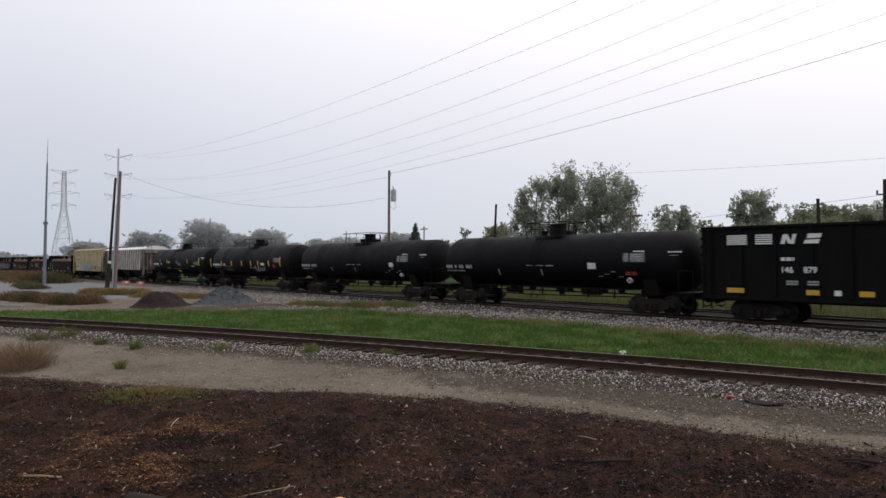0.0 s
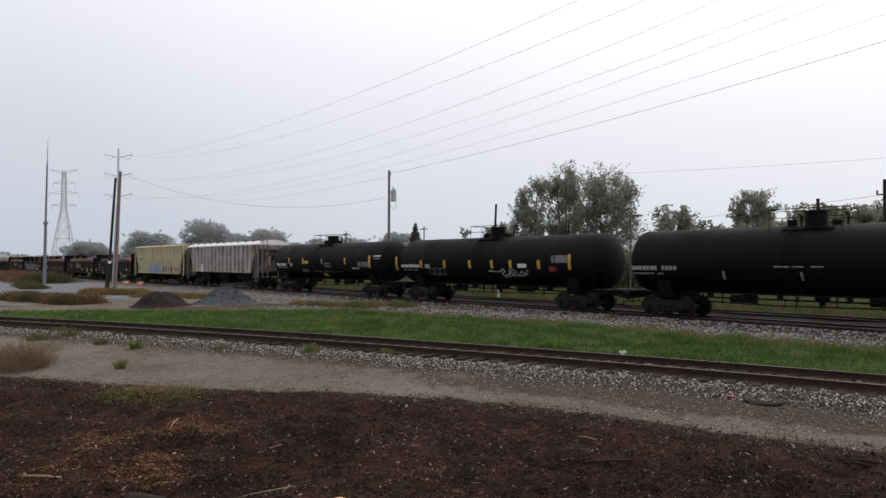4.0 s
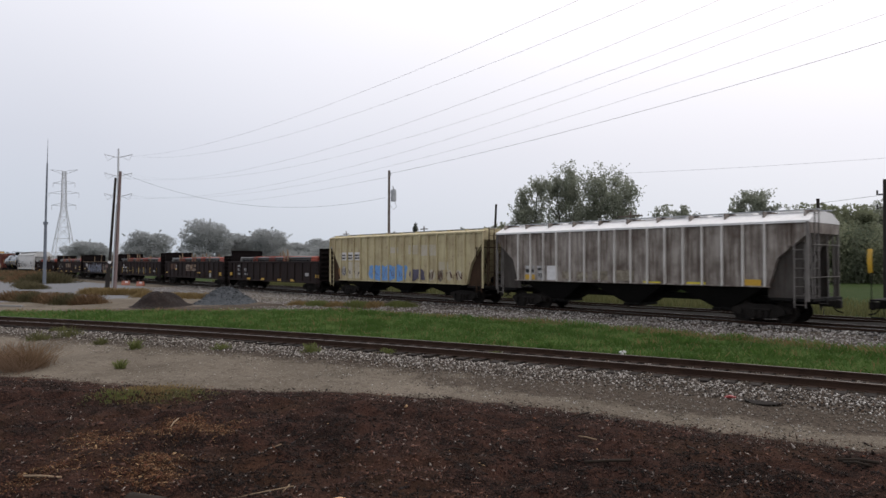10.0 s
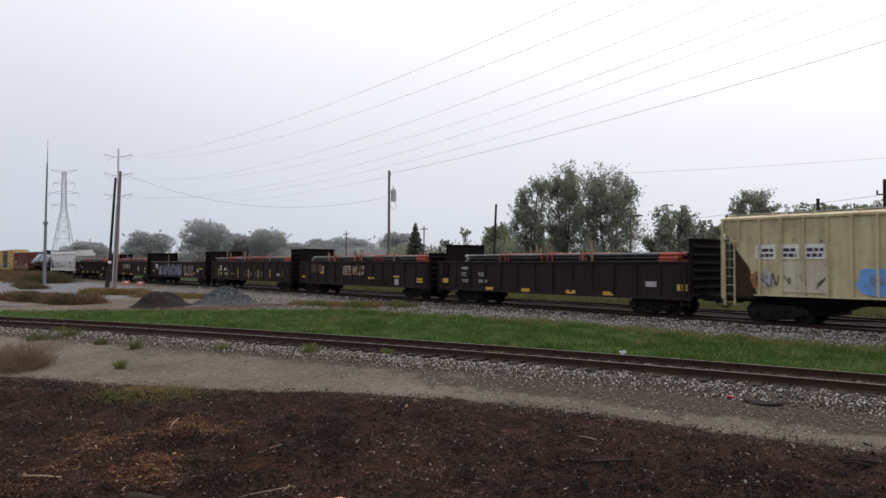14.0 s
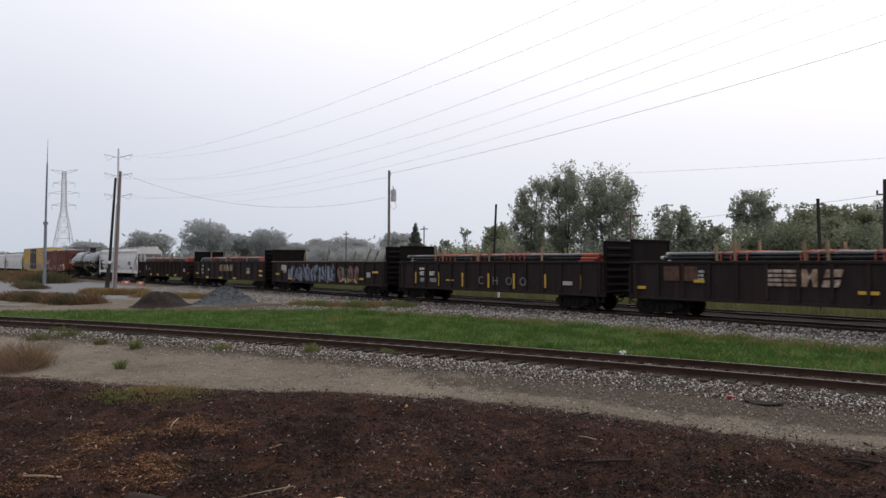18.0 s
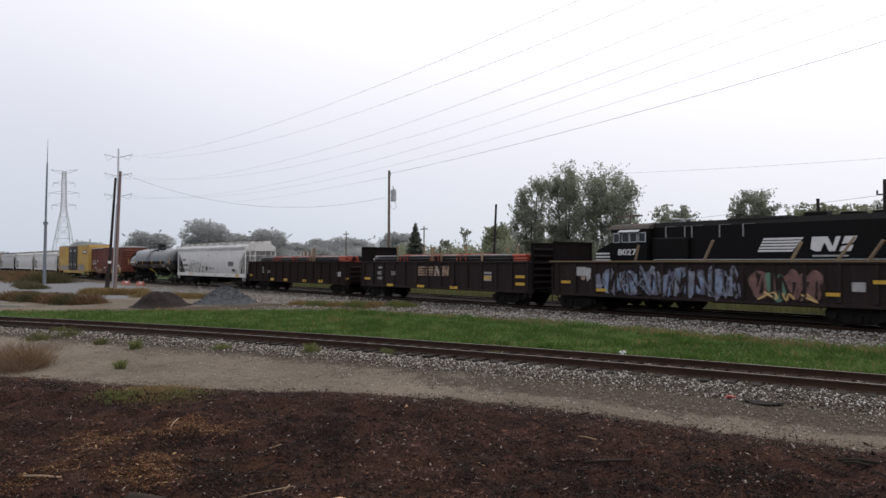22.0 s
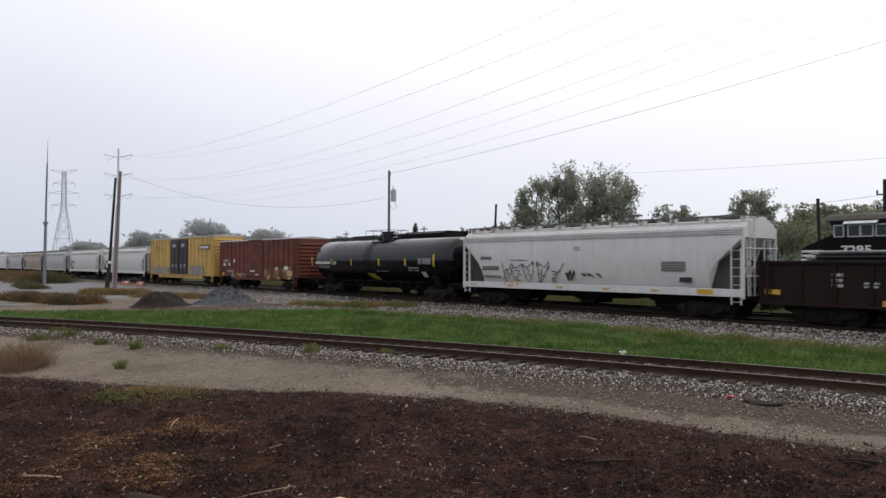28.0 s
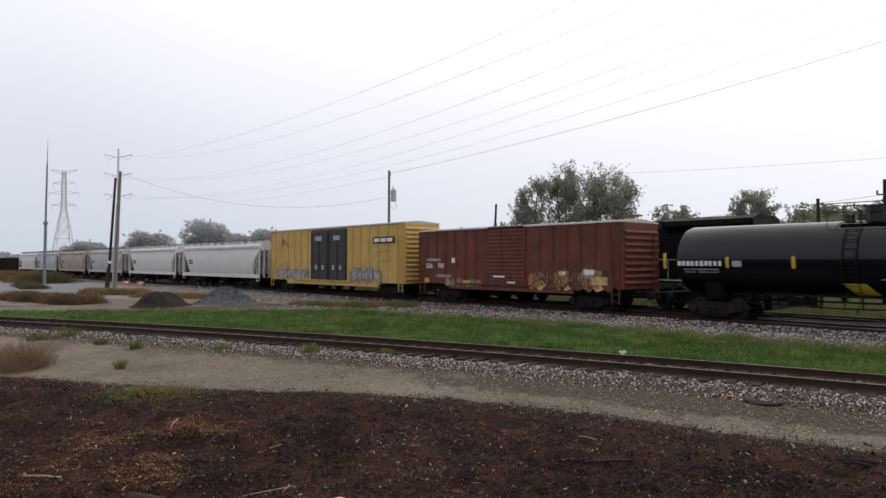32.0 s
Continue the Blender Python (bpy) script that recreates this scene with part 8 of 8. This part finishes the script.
            S.append(size)
        else:
            G.append((x, y, z))
            H.append(size)
    for sx, sy, sr in straw:
        for _ in range(1500 if sy > 2.9 else 500):
            q = rng.normal(size=2) * sr * 0.55
            x, y = sx + q[0], sy + q[1]
            if off_spur(x, y) > -dirt_width(x):
                continue
            L = rng.uniform(0.010, 0.034)
            Q.append((x, y, ground_z(x, y) + 0.012))
            T.append((L * 1.3, L * 0.25, L * 0.2))
    # clods and coarse lumps, half sunk
    for dx, dy, dr in DARK:
        for _ in range(320):
            x, y = dx + rng.normal() * dr * 0.5, dy + rng.normal() * dr * 0.5
            if off_spur(x, y) < -dirt_width(x) - 0.3:
                L = rng.uniform(0.012, 0.032)
                G.append((x, y, ground_z(x, y) + 0.012))
                H.append((L, L * 0.5, L * 0.25))
    C, K = [], []
    for _ in range(15000):
        r, a = 5.5 + 15 * rng.random() ** 1.5, radians(rng.uniform(12, 88))
        x, y = -r * math.sin(a), r * math.cos(a)
        if off_spur(x, y) > -dirt_width(x) - 0.4 or noise.noise((x * 1.1, y * 1.1, 41)) < -0.1:
            continue
        L = 0.012 + 0.034 * rng.random() ** 2.2
        C.append((x, y, ground_z(x, y) + 0.1 * L))
        K.append((L * 1.5, L * 0.8, L * 0.6))
    scatter("mulch_clods", "coarse lumps of wet brown bark mulch", "mulch", np.array(C), np.array(K), "mulch_clod", True)
    scatter("mulch_chips", "reddish-brown wet shredded bark mulch", "mulch", np.array(P), np.array(S), "mulch_chip", True)
    scatter("dark_mulch", "nearly black wet shredded bark mulch", "mulch", np.array(G), np.array(H), "mulch_dark", True)
    scatter("straw_chips", "pale tan wood shreds lying on the mulch", "mulch", np.array(Q), np.array(T), "straw_chip", True)


def grass():
    rng = np.random.default_rng(13)
    P, D, F, B = [], [], [], []
    while len(P) + len(B) < 76000:
        x = -46 + 50 * rng.random() ** 0.75
        y = rng.uniform(4, 24.6)
        d, e = off_spur(x, y), grass_edge(x)
        if d < 1.5 or y > e + 0.2:
            continue
        if d < 2.2 and rng.random() < 0.6:
            continue
        if noise.noise((x * 0.8, y * 1.1, 51)) + 0.4 * noise.noise((x * 2.6, y * 2.6, 52)) < -0.38 and rng.random() < 0.8:
            continue
        k = 0.22 * smooth(-15, -7, x) + noise.noise((x * 0.35, y * 0.6, 4)) + 0.9 * smooth(e - 1.4, e - 0.1, y) + 0.35 * smooth(-26, -8, x) * smooth(e - 2.2, e - 0.4, y)
        if rng.random() < 0.025 + 0.62 * smooth(0.35, 1.0, k):
            D.append((x, y, ground_z(x, y) - 0.01))
        elif noise.noise((x * 0.9, y * 1.3, 14)) + 0.5 * noise.noise((x * 3, y * 3, 15)) + rng.normal(0, 0.12) > -0.02:
            P.append((x, y, ground_z(x, y) - 0.01))
        else:
            B.append((x, y, ground_z(x, y) - 0.01))
    C = []
    for _ in range(150):
        cx, cy = -44 + 47 * rng.random() ** 0.75, rng.uniform(6, 24)
        if off_spur(cx, cy) < 1.8 or cy > grass_edge(cx) - 0.1:
            continue
        r = rng.uniform(0.15, 0.5)
        for _ in range(int(220 * r)):
            x, y = cx + r * rng.normal() * 0.6, cy + r * rng.normal() * 0.6
            C.append((x, y, ground_z(x, y) - 0.01))
    blades("grass_clumps", "taller darker clumps in the grass strip", np.array(C), 0.26, 0.034, "deep", 6, 0.75)
    E = []
    while len(E) < 5000:
        x, y = -40 + 43 * rng.random() ** 0.75, rng.uniform(12, 25.6)
        e = grass_edge(x) + 0.75 * noise.noise((x * 0.8, 0.3, 31))
        if off_spur(x, y) > 2 and e - 0.5 < y < e + 0.55:
            E.append((x, y, ground_z(x, y) - 0.01))
    blades("edge_grass", "ragged grass creeping into the ballast", np.array(E), 0.2, 0.02, "grass", 7, 0.5)
    blades("dark_grass", "deep green grass between the tracks", np.array(B), 0.17, 0.026, "deep", 4, 0.85)
    blades("grass_strip", "bright green grass strip between the tracks", np.array(P), 0.15, 0.026, "grass", 1, 0.85)
    blades("dry_grass", "dry brown grass at the strip's edge", np.array(D), 0.22, 0.017, "dry", 2, 0.55)
    # tall field behind the second track
    for _ in range(26000):
        x, y = -90 + 96 * rng.random(), 37.0 + 12 * rng.random() ** 1.4
        F.append((x, y, ground_z(x, y)))
    blades("field_grass", "tall yellow-green grass behind the tracks", np.array(F), 0.52, 0.030, "field", 3, 0.25)


LEAF["field"] = leafy("field_blade", (0.085, 0.092, 0.036), (0.155, 0.150, 0.070))
LEAF["weedgreen"] = leafy("weed_green", (0.095, 0.118, 0.036), (0.175, 0.185, 0.075))
LEAF["russet"] = leafy("russet_blade", (0.11, 0.068, 0.038), (0.20, 0.135, 0.08))
LEAF["fluff"] = leafy("fluff_blade", (0.15, 0.10, 0.065), (0.25, 0.175, 0.125))
LEAF["weed"] = leafy("weed_blade", (0.068, 0.062, 0.034), (0.125, 0.108, 0.062))


def tuft(x, y, r, h, n, mat, seed, label, width=0.014, name="weed_tuft", lean=0.45):
    rng = np.random.default_rng(seed)
    q = rng.normal(size=(n, 2)) * r * 0.45
    P = np.array([(x + a, y + b, ground_z(x + a, y + b) - 0.01) for a, b in q])
    up = np.stack([lean * rng.normal(size=n) + q[:, 0] / r * 0.5, lean * rng.normal(size=n) + q[:, 1] / r * 0.5, np.ones(n)], 1)
    V = up * (h * rng.uniform(0.4, 1.2, n) * np.exp(-(q ** 2).sum(1) / (r * r)))[:, None] / 2
    a = rng.uniform(0, 6.28, n)
    U = np.stack([np.cos(a), np.sin(a), 0 * a], 1) * width / 2
    base = pose(x, y, ground_z(x, y))
    ob = new(name, quad_mesh(name, P + V - np.array((x, y, ground_z(x, y))), U, V, LEAF[mat]))
    ob.matrix_basis = base
    return tagged(ob, label, "weeds", kind="stuff")


def weeds():
    for k, (x, y, r, h, n, m) in enumerate(((-22.0, 3.3, 0.75, 0.62, 900, "fluff"), (-21.2, 3.8, 0.5, 0.66, 600, "russet"), (-20.8, 3.4, 0.5, 0.42, 500, "fluff"), (-22.6, 2.9, 0.6, 0.5, 500, "russet"))):
        tuft(x, y, r, h, n, m, 1 + k, "fuzzy brown clump of dry weeds", 0.010, lean=0.8)
    tuft(-22.8, 3.2, 0.8, 0.35, 700, "weed", 8, "brownish green weeds beside dry ones", 0.014)
    tuft(-15.2, 4.3, 0.7, 0.09, 420, "weedgreen", 3, "low green grass patch in the mulch", 0.018)
    tuft(-15.3, 5.1, 1.2, 0.10, 1100, "dry", 4, "low straw-coloured grass patch in the mulch", 0.014)
    tuft(-14.6, 5.3, 1.0, 0.08, 800, "field", 5, "low yellowish grass patch in the mulch", 0.014)
    for k, (x, y, r, h) in enumerate(((-28.0, 6.3, 0.5, 0.34), (-23.3, 7.1, 0.18, 0.34), (-19.6, 5.6, 0.11, 0.26), (-28.2, 5.3, 0.4, 0.3), (-18.2, 10.6, 0.28, 0.28), (-13.8, 13.9, 0.2, 0.2), (-25.4, 6.6, 0.22, 0.22), (-21.0, 9.0, 0.3, 0.18), (-16.6, 12.2, 0.3, 0.16), (-30.3, 6.4, 0.4, 0.2))):
        tuft(x, y, r, h, int(90 + 160 * r), "weedgreen" if k % 3 else "field", 20 + k, "small yellowish-green weed growing in the stone", 0.022)
    for k in range(9):
        tuft(-40.5 + 0.95 * k, 22.6 + 0.38 * k + 0.3 * math.sin(2.0 * k), 0.8, 0.34, 700, "weedgreen" if k % 3 else "dry", 40 + k, "dull green tufts of grass at the edge of the ballast", 0.022)
    for k in range(9):
        tuft(-60 + 1.15 * k, 9.6 + 0.32 * k + 0.4 * math.sin(1.7 * k), 1.1, 0.66, 1300, "weed" if k % 2 else "russet", 60 + k, "brown-green weeds along the gravel lot", 0.03)
    for k, (x, y) in enumerate(((-64.0, 17.0), (-63.0, 18.2), (-62.0, 19.2), (-66, 16.4))):
        tuft(x, y, 1.1, 0.6, 1100, "dry", 80 + k, "tan dry weeds round the foot of the poles", 0.03)
    for k in range(5):
        tuft(-58 + 1.3 * k, 18.6 + 0.7 * k, 1.3, 0.4, 900, "dry", 90 + k, "tan dry grass beside the gravel", 0.03)
    for k in range(4):
        tuft(-82 - 4 * k, 15.0 + 0.4 * k, 1.4, 0.6, 700, "weed", 100 + k, "low brown weeds on the gravel lot", 0.04)
    for k in range(16):
        tuft(-104 - 5.5 * k, 20.5 + 0.15 * k, 3.6, 1.45 - 0.03 * k, 1500, "russet" if k % 3 else "weed", 110 + k, "tall rusty-brown weeds beside the far track", 0.08)


def mound(label, x, y, rx, ry, h, mat, seed, two=False):
    n, rings = 64, 24
    s = Shape()
    for j in range(rings + 1):
        u = j / rings
        for i in range(n):
            a = 2 * math.pi * i / n
            px, py = rx * u * math.cos(a), ry * u * math.sin(a)
            z = h * (0.5 + 0.5 * math.cos(math.pi * u)) ** 0.8
            if two:
                left = math.exp(-((px + 0.36 * rx) / (0.40 * rx)) ** 2 - (py / (0.55 * ry)) ** 2)
                right = math.exp(-((px - 0.34 * rx) / (0.38 * rx)) ** 2 - (py / (0.55 * ry)) ** 2)
                z = h * (0.92 * left + 1.0 * right) * min(1.0, 2.6 * (1 - u))
            z += min(1.0, 3 * (1 - u)) * h * (0.10 * noise.noise((px * 2.2, py * 2.2, seed)) + 0.07 * noise.noise((px * 6, py * 6, seed)) + 0.05 * noise.noise((px * 14, py * 14, seed)))
            s.v.append((px, py, z - (0.12 if j == rings else 0)))
    for j in range(rings):
        s.f += [(j * n + i, j * n + (i + 1) % n, (j + 1) * n + (i + 1) % n, (j + 1) * n + i) for i in range(n)]
    ob = new("soil_mound", s.mesh("soil_mound", mat, True))
    ob.matrix_basis = pose(x, y, ground_z(x, y) - 0.02, 0, 0, -40)
    return tagged(ob, label, "heap")


def loose_things():
    mound("dark mulch heap with a double crest on the gravel", -45.7, 15.5, 2.95, 1.9, 0.92, "pile_mulch", 3, True)
    heap = mound("blue-grey gravel heap beside the mulch heap", -46.0, 20.0, 2.75, 2.2, 1.08, "pile_gravel", 5)
    r2 = np.random.default_rng(6)
    at = [heap.matrix_basis @ q.co for q in heap.data.vertices]
    P = np.array([at[int(q)] for q in r2.integers(0, len(at) - 64, 2200)]) + r2.normal(size=(2200, 3)) * np.array((0.09, 0.09, 0.01))
    scatter("heap_stones", "coarse blue-grey stones lying on the gravel heap", "gravel", P, r2.uniform(0.025, 0.06, 2200)[:, None] * np.array((1.2, 0.9, 0.7)), "heap_stone")
    for x, y, a in ((-85.6, 25.0, 20), (-81.6, 25.4, -10)):
        b = thing("traffic_barrier", "orange and white plastic traffic barrier by the track", "barrier", pose(x, y, ground_z(x, y), 0, 0, a + 45) @ Matrix.Diagonal((0.8, 0.8, 0.85, 1)), "orange barriers")
        part("barrier_body", Shape().prism_x([(-0.22, 0), (0.22, 0), (0.22, 0.12), (0.1, 0.35), (0.08, 0.6), (-0.08, 0.6), (-0.1, 0.35), (-0.22, 0.12)], -0.55, 0.55), "orange_plastic", b)
        part("white_panel", Shape().box(-0.1, 0.3, -0.105, 0.105, 0.33, 0.55), "white_paint", b)
    # pale kerb along the weeds
    k = new("kerb", Shape().box(-8.0, -0.8, -0.1, 0.1, -0.1, 0.09, 0.02).mesh("kerb", "concrete"))
    k.matrix_basis = pose(-49.5, 9.0, -0.30, 0, 0, 38)
    tagged(k, "pale concrete kerb edging the weeds", "kerb", kind="structure")
    p = thing("marker_post", "short white marker post behind the tracks", "post", pose(-36.3, 37.0, ground_z(-36.3, 37.0)))
    part("post", Shape().box(-0.09, 0.09, -0.05, 0.05, 0, 0.62, 0.015), "white_paint", p)
    part("cap", Shape().box(-0.11, 0.11, -0.07, 0.07, 0.62, 0.66, 0.01), "dull_white", p)
    c = thing("paper_cup", "crushed white paper cup lying beside the rail", "litter", pose(-11.75, 17.05, ground_z(-11.75, 17.05) + 0.085, 84, 0, 75) @ Matrix.Diagonal((1.25, 1.25, 1.25, 1)))
    part("cup", Shape().tube((0, 0, -0.06), (0, 0, 0.06), 0.045, 14, 0.065), "white_paint", c)
    part("rim", Shape().tube((0, 0, 0.055), (0, 0, 0.065), 0.07, 14), "white_paint", c)
    z = ground_z(-6.88, 4.37)
    w = thing("wood_block", "fresh-cut orange wood offcut lying on the mulch", "wood", pose(-6.88, 4.37, z - 0.03, 6, 0, 40))
    part("block", Shape().tube((0, 0, -0.02), (0, 0, 0.055), 0.125, 14, 0.115), "bark", w)
    part("cut_face", Shape().tube((0, 0, 0.05), (0, 0, 0.062), 0.11, 14), "cut_wood", w, "pale orange sawn face")
    z = ground_z(-8.3, 2.62)
    w = thing("log", "short dark log with a pale rim in the mulch", "wood", pose(-8.45, 2.72, z - 0.06, 0, 4, 35))
    part("trunk", Shape().tube((-0.24, 0, 0), (0.24, 0, 0.02), 0.15, 16, 0.14), "bark_dark", w, smooth=radians(40))
    part("cut_face", Shape().tube((0.24, 0, 0.02), (0.255, 0, 0.02), 0.12, 14), "bark", w)
    rng = random.Random(4)
    sticks = ((-5.65, 7.85, 0.62, 0.022, "bark_dark"), (-3.54, 10.77, 0.5, 0.024, "bark_dark"), (-9.42, 4.81, 0.3, 0.010, "stake_wood"), (-7.44, 6.63, 0.3, 0.010, "bark_dark"), (-6.72, 8.82, 0.3, 0.012, "stake_wood"), (-7.6, 4.2, 0.45, 0.010, "bark_dark"), (-8.6, 5.6, 0.2, 0.009, "bark_dark"), (-5.2, 9.3, 0.4, 0.014, "bark_dark"), (-10.2, 8.8, 0.5, 0.012, "bark_dark"), (-12.4, 7.0, 0.5, 0.012, "bark_dark"), (-8.0, 10.3, 0.6, 0.016, "bark_dark"), (-7.2, 3.9, 0.22, 0.009, "stake_wood"))
    laid = ((-9.98, 1.72, -9.54, 2.05, 0.014, "stake_wood"), (-7.95, 3.47, -7.49, 4.12, 0.007, "stake_wood"), (-11.22, 3.96, -11.67, 4.26, 0.012, "stake_wood"), (-7.58, 4.02, -7.80, 4.23, 0.010, "stake_wood"), (-3.67, 10.60, -3.30, 10.56, 0.019, "bark_dark"))
    for x, y, L, r, m in sticks:
        a = rng.uniform(0, math.pi)
        laid += ((x - 0.5 * L * math.cos(a), y - 0.5 * L * math.sin(a), x + 0.5 * L * math.cos(a), y + 0.5 * L * math.sin(a), r, m),)
    for xa, ya, xb, yb, r, m in laid:
        x, y, dx, dy = (xa + xb) / 2, (ya + yb) / 2, (xb - xa) / 2, (yb - ya) / 2
        za, zb = ground_z(x - dx, y - dy) + r, ground_z(x + dx, y + dy) + r + rng.uniform(0, 0.05)
        zm = max((za + zb) / 2 + 0.01, ground_z(x, y) + r)
        ob = new("stick", Shape().path([(-dx, -dy, za - zm), (rng.uniform(-0.02, 0.02), rng.uniform(-0.02, 0.02), 0), (dx, dy, zb - zm)], r, 7).mesh("stick", m, True))
        ob.matrix_basis = pose(x, y, zm)
        tagged(ob, "broken stick lying on the dark mulch", "stick", "sticks on the ground")
    ob = new("cardboard_piece", Shape().add([(0.42 * math.cos(t) * (1 + 0.1 * math.sin(3 * t)), 0.22 * math.sin(t), 0.03 * math.cos(2 * t) + h) for h in (0.0, 0.02) for t in np.arange(0, 6.28, 0.4)], [tuple(range(16))[::-1], tuple(range(16, 32))] + [(i, (i + 1) % 16, 16 + (i + 1) % 16, 16 + i) for i in range(16)]).mesh("cardboard_piece", "tie_wood"))
    ob.matrix_basis = pose(-6.1, 13.5, ground_z(-6.1, 13.5) + 0.03, 0, 0, 15) @ Matrix.Diagonal((0.85, 0.8, 0.6, 1))
    tagged(ob, "flat piece of wet brown bark on the stone", "litter")
    ob = new("red_wrapper", Shape().add([(-0.16, -0.05, 0), (0.0, -0.07, 0.05), (0.16, -0.04, 0.01), (0.15, 0.06, 0.02), (0.0, 0.05, 0.06), (-0.15, 0.05, 0.01), (-0.16, -0.05, -0.02), (0.16, -0.04, -0.02), (0.15, 0.06, -0.02), (-0.15, 0.05, -0.02)], [(0, 1, 4, 5), (1, 2, 3, 4), (9, 8, 7, 6), (0, 6, 7, 2, 1), (3, 8, 9, 5, 4), (2, 7, 8, 3), (5, 9, 6, 0)]).mesh("red_wrapper", "red_panel"))
    ob.matrix_basis = pose(-6.75, 13.5, ground_z(-6.75, 13.5) + 0.025, 0, 0, 20) @ Matrix.Diagonal((0.7, 0.7, 0.7, 1))
    tagged(ob, "small crumpled red wrapper on the stone", "litter")


ballast()
crumbs()
mulch()
grass()
weeds()
loose_things()


def motions():
    """Both trains run at a steady speed; their wheels turn with it."""
    for ob in [o for o in bpy.data.objects if o.parent is None]:
        if ob.name.split(".")[0] in ("tank_car", "covered_hopper", "gondola_car", "boxcar", "pipe_load"):
            m = ob.matrix_basis.copy()
            walk(ob, [(0.0, m), (32.0, Matrix.Translation((SPEED * 32, 0, 0)) @ m)])
    for ob in ENGINES:
        m = ob.matrix_basis.copy()
        walk(ob, [(0.0, m), (32.0, Matrix.Translation((ENGINE_SPEED * 32, 0, 0)) @ m)])
    # wheels at the same place in their trucks share one turning
    for group, step, rate in ((WHEELS, 2 / 30, SPEED / 0.457), (ENGINE_WHEELS, 3 / 30, ENGINE_SPEED / 0.53)):
        first = {}
        for k, w in group:
            if k in first:
                w.rotation_mode = "QUATERNION"
                w.animation_data_create()
                w.animation_data.action = first[k].animation_data.action
                w.animation_data.action_slot = first[k].animation_data.action_slot
                continue
            first[k] = w
            m = w.matrix_basis.copy()
            way = -1 if group is ENGINE_WHEELS and k > 2 else 1
            rows = []
            for i in range(round(32 / step) + 1):
                rows.append((i * step, m @ Matrix.Rotation(way * rate * i * step, 4, "Y")))
            walk(w, rows)


motions()
